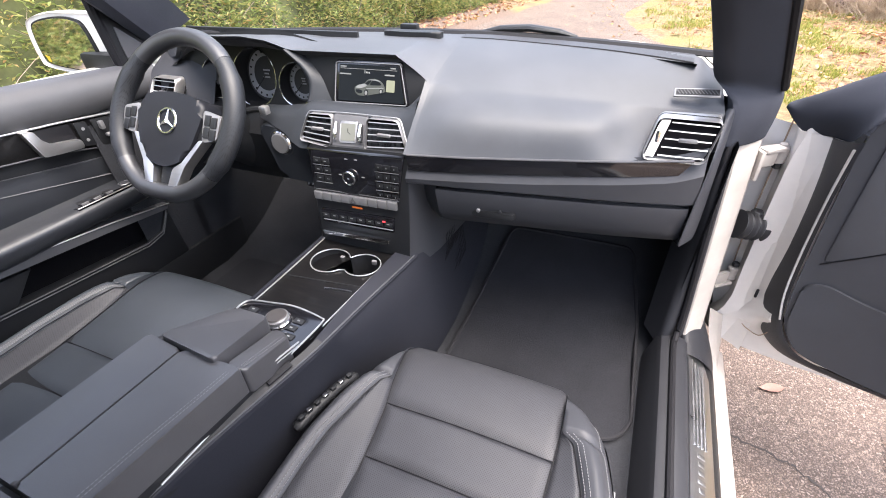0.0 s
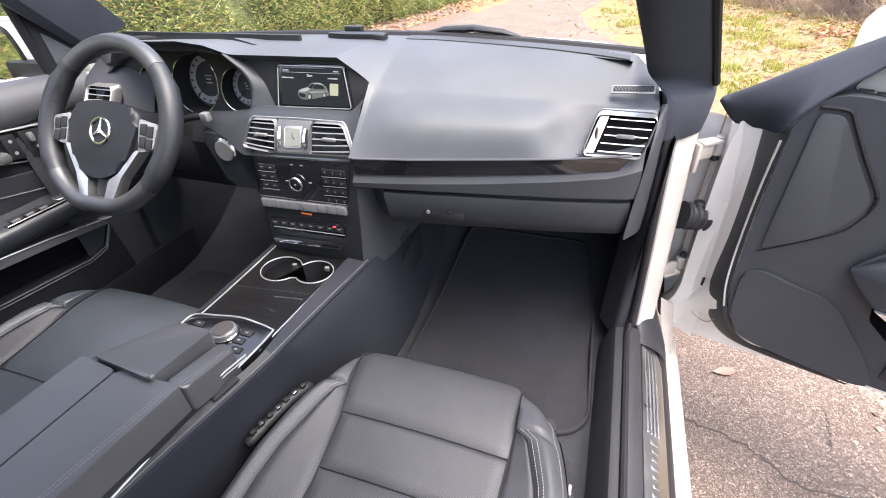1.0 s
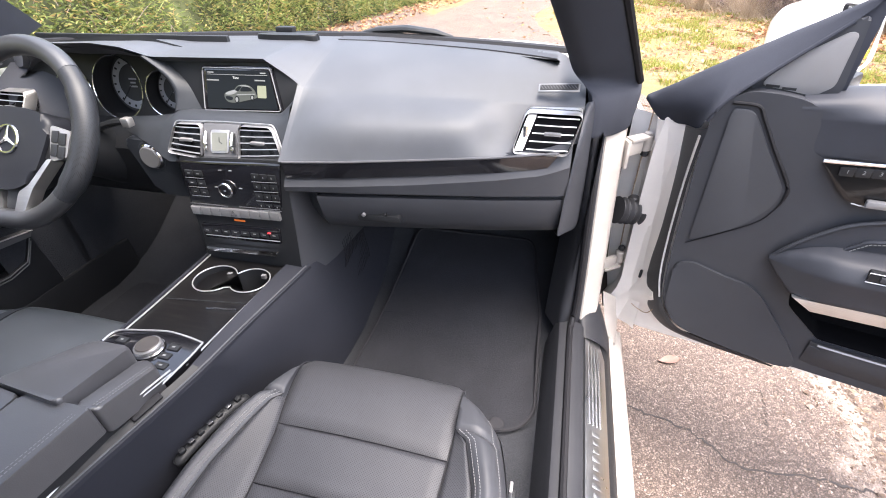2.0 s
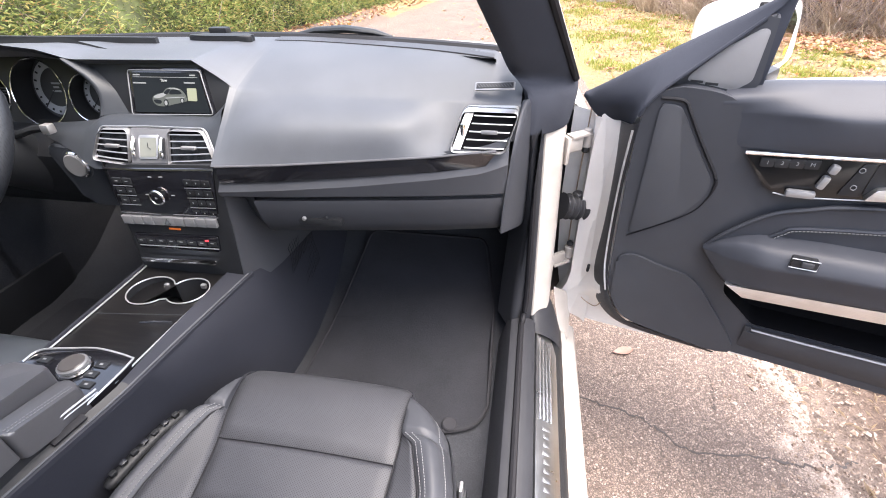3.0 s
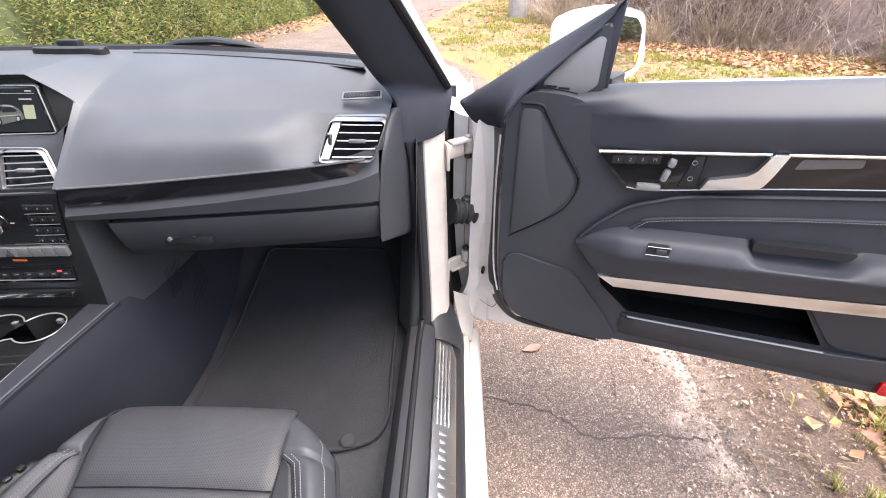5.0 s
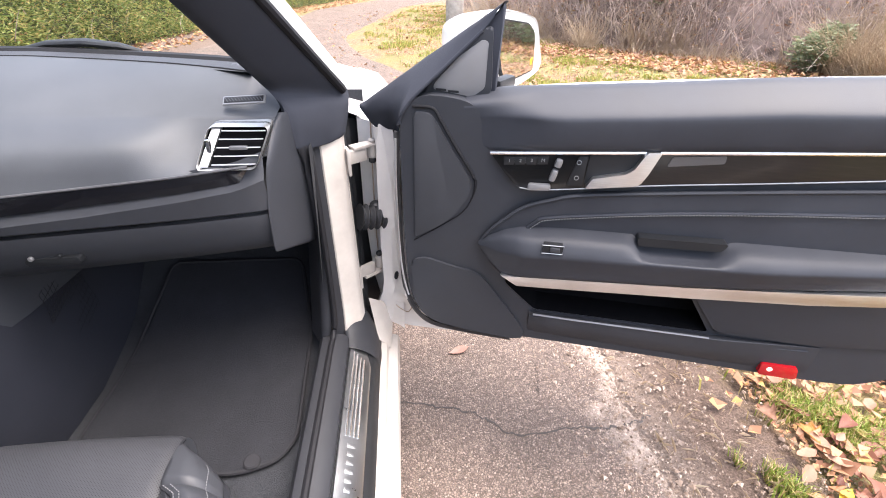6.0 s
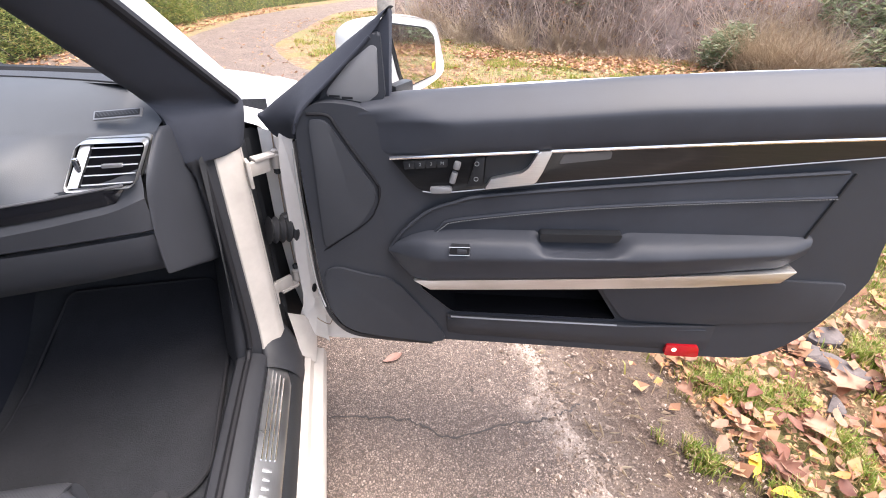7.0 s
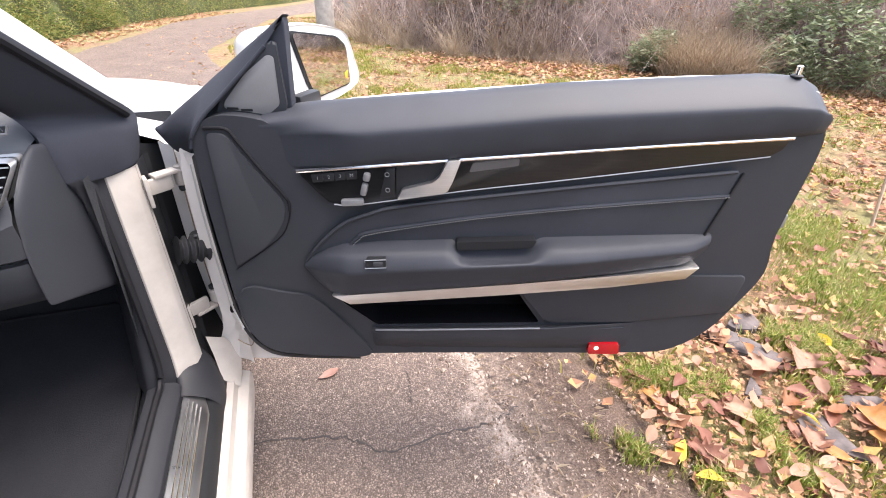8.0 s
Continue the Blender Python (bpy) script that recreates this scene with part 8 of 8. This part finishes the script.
def in_hedge(rnd):
    y = rnd.choice((rnd.uniform(-17, 0), rnd.uniform(-3, 4), rnd.uniform(3, 14), rnd.uniform(3, 11), rnd.uniform(8, 24)))
    h = rnd.random() ** 1.1
    lump = noise.noise((y * 0.9, h * 2.2, 0)) + 0.5 * noise.noise((y * 2.6, h * 5, 3))
    return (hedge_line(y) - 0.1 - 0.85 * h + 0.28 * lump + rnd.gauss(0, 0.09), y, 0.02 + h * 3.2 + rnd.uniform(-0.05, 0.1))


spray(220000, in_hedge, 0.058, M_HEDGE, "hedge_leaves", "dense light green and yellowing hedge leaves", "hedge", 11, 0.7, 0.28)
stems(5000, in_hedge, 0.35, M_HEDGE, "hedge_fronds", "feathery green and yellow shoots in the hedge", "hedge", 13, 1.2, 0.004)
stems(1200, in_hedge, 0.5, M_TWIG, "hedge_twigs", "thin brown twigs in the hedge", "hedge", 12, 0.9, 0.004)


def bank_line(t):
    """The foot of the brown thicket across the verge, from ahead round to the right; t runs from 0 to 1."""
    pts = [(2.4, 16.0), (2.6, 11.0), (3.3, 8.8), (4.3, 7.4), (5.6, 6.6), (7.2, 5.0), (8.6, 3.0), (9.4, 0.0), (9.6, -4.0)]
    i = t * (len(pts) - 1)
    k = int(min(i, len(pts) - 2))
    a, b = Vector(pts[k]), Vector(pts[k + 1])
    d = (b - a).normalized()
    return a.lerp(b, i - k), Vector((-d.y, d.x))  # foot and the way into the thicket


rows = []
for t in np.linspace(0, 1, 60):
    p, inw = bank_line(t)
    row = []
    for k, (d, h) in enumerate(((0.3, -0.05), (0.6, 0.5), (1.0, 1.0), (1.8, 1.7), (3.5, 2.6))):
        n_ = noise.noise((t * 30, k * 2.3, 9))
        row.append((p.x + inw.x * (d + 0.15 * n_), p.y + inw.y * (d + 0.15 * n_), h * (1 + 0.2 * n_)))
    rows.append(row)
tagged(part("bank_body", loft(rows), M_BANK, None), "dark earth bank under the brown thicket", "bank", kind="stuff")


def in_bank(rnd, t0=0.0, t1=0.95, d0=0.0, d1=1.4):
    while True:  # thick and thin places
        t, d = rnd.uniform(t0, t1), d0 + (d1 - d0) * rnd.random()
        if noise.noise((t * 45, d * 1.5, 0)) + 0.5 * noise.noise((t * 120, d * 4, 2)) > rnd.uniform(-0.7, 0.3):
            break
    p, inw = bank_line(t)
    return (p.x + inw.x * d + rnd.uniform(-0.1, 0.1), p.y + inw.y * d + rnd.uniform(-0.1, 0.1), max(0.0, (d - 0.35) * 1.0))


stems(2600, lambda r: in_bank(r, 0.1, 0.95, 0.2, 1.6), 1.4, M_VINE, "bank_vines", "tall purple-brown bare stems and hanging vines", "thicket", 25, 0.4, 0.008, 6)
stems(3600, lambda r: (lambda q: (q[0], q[1], q[2] + r.uniform(0, 0.7)))(in_bank(r, 0.1, 0.95, 0.0, 1.0)), 0.8, M_VINE, "bank_tangle", "pale tangle of thin arching vines", "thicket", 35, 1.7, 0.0045, 5)
stems(6000, in_bank, 0.7, M_TWIG, "bank_stems", "tangled dry brown vines and stems", "thicket", 21, 1.3, 0.005)
rnd = random.Random(27)
CLUMPS = [(rnd.uniform(0.1, 0.55), rnd.uniform(-0.3, 0.5), rnd.uniform(0.5, 1.0)) for _ in range(13)] + [(rnd.uniform(0.555, 0.63), rnd.uniform(-0.5, 0.7), rnd.uniform(0.8, 1.15)) for _ in range(30)]


def in_clump(r):
    t, d, h = r.choice(CLUMPS)
    p, inw = bank_line(t)
    return (p.x + inw.x * d + r.gauss(0, 0.08), p.y + inw.y * d + r.gauss(0, 0.08), max(0.0, d - 0.35))


stems(6500, in_clump, 0.75, M_STRAW, "bank_straw", "pale arching clumps of dry grass in the thicket", "dry grass", 22, 0.8, 0.0045, 5)
stems(2500, lambda r: in_bank(r, 0.05, 0.85, -0.35, 0.3), 0.3, M_STRAW, "foot_straw", "short pale straw at the thicket's foot", "dry grass", 28, 0.8, 0.004)
spray(7000, lambda r: (lambda q: (q[0], q[1], q[2] + r.uniform(0.0, 1.2)))(in_bank(r, 0.1, 0.95, 0.1, 1.4)), 0.055, M_LITTER, "bank_leaves", "brown withered leaves in the thicket", "thicket", 23)

# bare trunks that stand in the thicket
for k, (t, d, r_, lean) in enumerate(((0.17, 0.7, 0.06, 0.1), (0.22, 0.5, 0.045, -0.15), (0.27, 0.9, 0.07, 0.05), (0.33, 0.8, 0.04, 0.2), (0.41, 1.0, 0.05, -0.1), (0.445, 0.9, 0.08, 0.03), (0.475, 0.7, 0.045, 0.12), (0.51, 0.9, 0.035, -0.2), (0.622, 0.3, 0.06, 0.25), (0.665, 0.7, 0.04, 0.5), (0.70, 0.6, 0.045, -0.3))):
    p, inw = bank_line(t)
    x, y = p.x + inw.x * d, p.y + inw.y * d
    trunk = part("bare_trunk", tube([(x, y, 0), (x + lean * 0.4, y + 0.03, 0.8), (x + lean * 1.2, y + 0.1, 1.9), (x + lean * 1.6, y + 0.05, 3.2)], [r_ * 1.2, r_, r_ * 0.85, r_ * 0.6], 10), M_BARK, None)
    tagged(trunk, "rusty brown leaning bare trunk in the thicket" if k == 8 else "grey-brown bare young trunk in the thicket", "tree trunk", "trunks in the thicket")


def bushes(*lobes):
    def at(r):
        t, d, z, w, h = r.choice(lobes)
        p, inw = bank_line(t)
        u = Vector((r.gauss(0, 1), r.gauss(0, 1), r.gauss(0, 1))).normalized() * r.uniform(0.6, 1.0)
        return (p.x + inw.x * d + u.x * w, p.y + inw.y * d + u.y * w, max(0.03, z + u.z * h))
    return at


spray(6500, bushes((0.645, -0.1, 0.3, 0.4, 0.35), (0.67, 0.0, 0.5, 0.5, 0.5), (0.70, 0.0, 0.5, 0.55, 0.55), (0.73, -0.1, 0.4, 0.6, 0.5), (0.625, 0.4, 0.85, 0.45, 0.35), (0.66, 0.4, 1.1, 0.5, 0.4), (0.77, 0.0, 0.6, 0.8, 0.6)), 0.085, M_EVER, "evergreen_leaves", "glossy grey-green evergreen bush in the thicket", "bush", 24, 0.5, 0.42)
spray(1500, bushes((0.552, -0.2, 0.25, 0.25, 0.25), (0.56, 0.0, 0.4, 0.25, 0.2)), 0.075, M_EVER, "evergreen_leaves", "small dark green bush before the dry grass", "bush", 26, 0.5, 0.42)
spray(3500, bushes((0.40, 0.6, 1.0, 0.5, 0.35), (0.33, 0.6, 1.1, 0.4, 0.3), (0.28, 0.5, 1.0, 0.4, 0.3), (0.47, 0.7, 1.1, 0.5, 0.3)), 0.07, M_EVER, "ivy_leaves", "dull green leaves high in the thicket", "bush", 29, 0.5, 0.42)
part("dry_stalk", tube([(3.05, 0.92, 0.4), (3.08, 1.03, 0.9), (3.32, 0.95, 1.28), (3.5, 0.9, 1.5)], [0.006, 0.005, 0.004, 0.003], 8), M_STRAW, None)
tagged(bpy.data.objects["dry_stalk"], "single pale dry stalk leaning over the verge", "stalk")


def on_verge(rnd):
    while True:
        x, y = rnd.choice((rnd.uniform(-0.4, 5.0), rnd.uniform(1.4, 9.5))), rnd.uniform(-1.0, 16)
        if x > road_edges(y)[1] + 0.25 + 0.25 * noise.noise((x * 2, y * 2, 0)):
            return x, y


SLATES = [(2.57, 0.82, 0.26, 0.12, -35), (2.50, 0.46, 0.24, 0.13, -40), (2.69, 0.51, 0.2, 0.1, -30), (2.51, 0.92, 0.14, 0.08, -30), (2.39, 0.69, 0.1, 0.06, 40), (2.9, 0.38, 0.24, 0.15, -30), (2.66, 0.96, 0.16, 0.09, 10)]
TUFTS = [(2.07, 0.86, 0.075), (2.16, 0.82, 0.085), (2.15, 0.74, 0.06), (2.21, 0.75, 0.06), (2.32, 0.71, 0.065), (2.31, 0.75, 0.05), (1.77, 0.7, 0.025), (1.87, 0.6, 0.04), (2.3, 0.58, 0.05), (2.8, 0.79, 0.11), (2.88, 0.77, 0.12), (2.27, 0.51, 0.05), (2.26, 0.41, 0.07), (2.7, 0.89, 0.09), (1.86, 0.65, 0.03), (2.66, 0.61, 0.05), (2.02, 0.48, 0.06), (3.3, 1.0, 0.25), (3.6, 1.5, 0.3), (3.2, 0.6, 0.15)]


def lawn(count, mat, name, label, seed, h, near):
    rnd = random.Random(seed)
    v, f = [], []
    n_ = 0
    while n_ < count:
        x, y = (rnd.uniform(1.85, 3.8), rnd.uniform(-0.3, 2.4)) if near else on_verge(rnd)
        tuft = near and rnd.random() < 0.8
        if tuft:
            tx, ty, tr = rnd.choices(TUFTS, [q[2] ** 1.6 for q in TUFTS])[0]
            x, y = tx + rnd.gauss(0, tr * 0.5), ty + rnd.gauss(0, tr * 0.42)
        if x < road_edges(y)[1] + 0.2 or any((x - q[0]) ** 2 + (y - q[1]) ** 2 < 0.006 for q in SLATES):
            continue
        patch = noise.noise((x * 1.6, y * 1.6, 2)) + 0.6 * noise.noise((x * 5, y * 5, 8))
        if not tuft and patch < 0.2 and rnd.random() < 0.96:
            continue
        n_ += 1
        a = rnd.uniform(0, 6.283)
        hh = h * rnd.uniform(0.4, 1.3)
        w = 0.0016 if near else 0.0035
        lx, ly = rnd.uniform(-0.7, 0.7) * hh, rnd.uniform(-0.7, 0.7) * hh
        i = len(v)
        dx, dy = w * math.cos(a), w * math.sin(a)
        v += [(x - dx, y - dy, -0.02), (x + dx, y + dy, -0.02), (x + lx * 0.4 + dx * 0.8, y + ly * 0.4 + dy * 0.8, hh * 0.6), (x + lx * 0.4 - dx * 0.8, y + ly * 0.4 - dy * 0.8, hh * 0.6), (x + lx, y + ly, hh * 0.85)]
        f += [(i, i + 1, i + 2, i + 3), (i + 3, i + 2, i + 4)]
    return stuff(name, v, f, mat, label, "grass")


lawn(24000, M_TUFT, "verge_grass", "short bright green and yellowing grass tufts", 31, 0.04, True)
lawn(85000, M_GRASS, "verge_grass", "patchy yellow-green grass further along the verge", 32, 0.045, False)


def leaf_mesh(seed, size=1.0, kind="oval"):
    """A curled fallen leaf on a grid of nine stations by five: oval and pointed, or broad with lobes."""
    rnd = random.Random(seed)
    half = rnd.uniform(0.2, 0.3) if kind == "oval" else 0.36
    lobe = [0, 0, 0, 0, 0, 0, 0, 0, 0] if kind == "oval" else [0, 0.03, 0.08, -0.05, 0.1, -0.05, 0.05, -0.03, 0]
    fold, arch, twist, roll = rnd.uniform(0.05, 0.5), rnd.uniform(-0.3, 0.9), rnd.uniform(-0.8, 0.8), rnd.uniform(0.0, 1.6)
    side = rnd.uniform(-0.12, 0.12)
    v, f = [], []
    for i in range(9):
        s = i / 8
        w = half * (math.sin(math.pi * s ** 0.85) ** 0.8 if 0 < i < 8 else 0.015) + lobe[i]
        for j in range(5):
            q = (j - 2) / 2
            y = q * w * (1 + 0.1 * rnd.uniform(-1, 1) * abs(q))
            x = s - 0.5 - (0.1 if kind == "lobed" else 0.03) * abs(q) * (1 if lobe[i] <= 0 else -1)
            z = fold * abs(y) * 0.7 + arch * (s - 0.5) ** 2 * 0.7 + twist * y * (s - 0.5) + roll * y * y + 0.025 * rnd.uniform(-1, 1) * abs(q)
            v.append((x, y + side * (2 * s - 1) ** 2, z))
    low = min(p[2] for p in v)
    v = [(x * 0.1 * size, y * 0.1 * size, (z - low) * 0.1 * size) for x, y, z in v]
    f = [(i * 5 + j, i * 5 + j + 1, i * 5 + j + 6, i * 5 + j + 5) for i in range(8) for j in range(4)]
    k, root = len(v), Vector(v[2])
    v += [tuple(root + Vector(d) * size) for d in ((0.002, -0.001, 0), (-0.02, 0.004, 0.001), (-0.02, 0.0055, 0.002), (0.002, 0.0012, 0.001))]
    f.append((k, k + 1, k + 2, k + 3))
    me = bpy.data.meshes.new("fallen_leaf")
    me.from_pydata(v, [], f)
    for p in me.polygons:
        p.use_smooth = True
    return me


OVAL = [leaf_mesh(100 + k) for k in range(9)]
BROAD = [leaf_mesh(300 + k, 1.25, "lobed") for k in range(4)]
YLEAF = [leaf_mesh(200 + k, 0.9) for k in range(2)]
for me in OVAL + BROAD:
    me.materials.append(M_LEAF)
for me in YLEAF:
    me.materials.append(M_YELLOW)


def fallen(me, x, y, z, turn, scale, label, tilt=0.0):
    ob = new("fallen_leaf", me)
    ob.matrix_basis = pose(x, y, z, tilt, 0, turn) @ Matrix.Scale(scale, 4)
    return tagged(ob, label, "leaf", "fallen leaves on the verge")


M_PALELEAF = foliage("pale_pink_leaf_skin", [(0.0, (0.34, 0.19, 0.15)), (1.0, (0.40, 0.23, 0.18))], by_object=True)
PALE = leaf_mesh(100)
PALE.materials.append(M_PALELEAF)
fallen(PALE, 1.069, 1.165, 0.001, 200, 0.75, "single pale pink-brown leaf lying on asphalt")
fallen(YLEAF[0], 1.981, 0.569, 0.02, 40, 0.9, "bright yellow leaf lying on litter")
fallen(YLEAF[1], 1.994, 0.481, 0.02, 150, 0.8, "bright yellow leaf lying on litter")
fallen(YLEAF[0], 2.836, 0.765, 0.03, 250, 0.8, "bright yellow leaf lying on litter", 40)
fallen(YLEAF[1], 2.43, 0.535, 0.03, 100, 0.8, "bright yellow leaf lying on litter", 35)
for k, (x, y, turn) in enumerate(((2.66, 0.72, 30), (2.98, 0.66, 120), (2.86, 0.60, 200), (2.62, 0.44, 300), (2.75, 0.47, 80), (2.47, 0.74, 160))):
    fallen(BROAD[k % 4], x, y, 0.03, turn, 1.05, "large curled pinkish-tan lobed leaf on the verge", 6)
rnd = random.Random(77)
HEAPS = [(2.02, 0.73, 0.07), (2.1, 0.66, 0.07), (2.2, 0.6, 0.1), (2.5, 0.62, 0.12), (2.6, 0.66, 0.1), (2.7, 0.48, 0.13), (2.5, 0.98, 0.12), (2.85, 0.95, 0.2), (2.35, 0.52, 0.15), (2.1, 0.42, 0.12), (3.1, 0.7, 0.25)]
placed = 0
while placed < 280:
    if placed < 120:
        hx, hy, hr = rnd.choice(HEAPS)
        x, y = rnd.gauss(hx, hr), rnd.gauss(hy, hr * 0.8)
    else:
        x, y = rnd.uniform(1.9, 4.2), rnd.uniform(-0.1, 2.2)
    if x < 1.93 or (placed >= 40 and any((x - q[0]) ** 2 + (y - q[1]) ** 2 < (0.75 * q[2]) ** 2 for q in TUFTS) and rnd.random() < 0.75):
        continue
    me = rnd.choice(OVAL) if rnd.random() > 0.13 else rnd.choice(BROAD)
    fallen(me, x, y, 0.006 + rnd.random() * 0.028, rnd.uniform(0, 360), rnd.uniform(0.38, 0.85), "curled brown and pinkish-tan leaf on the verge", rnd.uniform(-22, 22))
    placed += 1


def litter_place(rnd):
    x, y = on_verge(rnd)
    return (x, y, 0.004 + rnd.random() * 0.02)


def flat_litter(count, name, seed, place, size):
    rnd = random.Random(seed)
    v, f = [], []
    for _ in range(count):
        x, y, z = place(rnd)
        a, s = rnd.uniform(0, 6.283), size * rnd.uniform(0.5, 1.4)
        d = Vector((math.cos(a), math.sin(a), rnd.uniform(-0.3, 0.3)))
        w = Vector((-math.sin(a), math.cos(a), rnd.uniform(-0.5, 0.5))) * 0.32
        c, i = Vector((x, y, z)), len(v)
        v += [tuple(c - d * s * 0.5), tuple(c + w * s + d * s * 0.1), tuple(c + d * s * 0.5 + Vector((0, 0, 0.2 * s))), tuple(c - w * s + d * s * 0.1), tuple(c + Vector((0, 0, -0.12 * s)))]
        f += [(i, i + 1, i + 4), (i + 1, i + 2, i + 4), (i + 2, i + 3, i + 4), (i + 3, i, i + 4)]
    return stuff(name, v, f, M_LITTER, "scattered brown autumn leaves", "leaves")


flat_litter(9500, "leaf_litter", 41, litter_place, 0.06)
flat_litter(5000, "leaf_litter", 45, lambda r: (lambda q: (q[0], q[1], 0.01 + r.random() * 0.03))(in_bank(r, 0.3, 0.85, -1.2, 0.2)), 0.07)
flat_litter(3500, "leaf_litter", 46, lambda r: (r.uniform(4.2, 8.5), r.uniform(0.8, 4.5), 0.008 + r.random() * 0.02), 0.06)
flat_litter(170, "leaf_litter", 42, lambda r: (lambda y: (road_edges(y)[1] - abs(r.gauss(0, 0.5)), y, 0.004))(r.uniform(2.5, 14)), 0.06)
flat_litter(6000, "leaf_litter", 43, lambda r: (1.96 + abs(r.gauss(0.3, 0.6)), r.uniform(-0.3, 1.6), 0.006), 0.02)
flat_litter(800, "leaf_litter", 47, lambda r: (2.0 + abs(r.gauss(0.6, 0.8)), r.uniform(-0.2, 2.4), 0.016 + r.random() * 0.015), 0.05)
flat_litter(1400, "leaf_litter", 44, lambda r: (lambda y: (hedge_line(y) + r.uniform(-0.2, 0.7), y, 0.004))(r.uniform(4, 18)), 0.08)


# gravel and crumbs along the broken edge
rnd = random.Random(51)
v, f = [], []
for _ in range(7000):
    y = rnd.uniform(-0.3, 2.2)
    x = road_edges(y)[1] + (rnd.gauss(-0.02, 0.1) if rnd.random() < 0.55 else rnd.uniform(-0.05, 0.5))
    s = rnd.uniform(0.0018, 0.0065) * (2.0 if rnd.random() < 0.05 else 1.0)
    i = len(v)
    for dx, dy, dz in ((1, 0, 0.2), (-0.9, 0.2, 0.1), (0.1, 1, 0.3), (-0.1, -0.9, 0.2), (0, 0.1, 1), (0.1, 0, -0.8)):
        v.append((x + dx * s * rnd.uniform(0.7, 1.3), y + dy * s * rnd.uniform(0.7, 1.3), s * 0.4 - 0.002 + dz * s * 0.7))
    f += [(i + a, i + b, i + c) for a, b, c in ((0, 2, 4), (2, 1, 4), (1, 3, 4), (3, 0, 4), (2, 0, 5), (1, 2, 5), (3, 1, 5), (0, 3, 5))]
M_GRAVEL = foliage("gravel_stones", [(0.0, (0.1, 0.07, 0.055)), (0.5, (0.24, 0.175, 0.135)), (1.0, (0.45, 0.37, 0.31))], 0.9, False, 0)
stuff("gravel", v, f, M_GRAVEL, "loose gravel and crumbs along the asphalt edge", "gravel")
spray(700, lambda r: (lambda y: (road_edges(y)[1] + abs(r.gauss(0.2, 0.14)), y, 0.002))(r.uniform(-0.3, 2.2)), 0.035, M_STRAW, "straw_bits", "bits of dry straw on the soil", "straw", 52, 0.1, 0.1)


# flat slates lying in the leaves
def slate(x, y, w, d, turn, seed):
    r_ = random.Random(seed)
    o = [(w / 2 * math.cos(a) * r_.uniform(0.85, 1.2), d / 2 * math.sin(a) * r_.uniform(0.85, 1.2)) for a in sorted(r_.uniform(0, 6.283) for _ in range(8))]
    ob = part("slate", slab(o, -0.03, 0.012, 0.004), M_SLATE, None)
    ob.matrix_basis = pose(x, y, 0.0, r_.uniform(-4, 4), r_.uniform(-4, 4), turn)
    return tagged(ob, "flat dark grey slate lying among leaves", "stone", "slates in the verge")


for k, (x, y, w, d, turn) in enumerate(SLATES):
    slate(x, y, w, d, turn, 60 + k)

# post beyond the mirror
pole = thing("utility_pole", "weathered grey wooden pole in the verge", "pole", (2.16, 11.4, 0))
part("shaft", tube([(2.16, 11.4, -0.1), (2.16, 11.4, 2.0), (2.16, 11.4, 6.5)], [0.2, 0.19, 0.16], 20), M_POLE, pole)
pole2 = thing("utility_pole", "second weathered grey pole behind the first", "pole", (3.0, 13.0, 0))
part("shaft", tube([(3.0, 13.0, -0.1), (3.0, 13.0, 2.0), (3.0, 13.0, 6.5)], [0.2, 0.19, 0.16], 20), M_POLE, pole2)
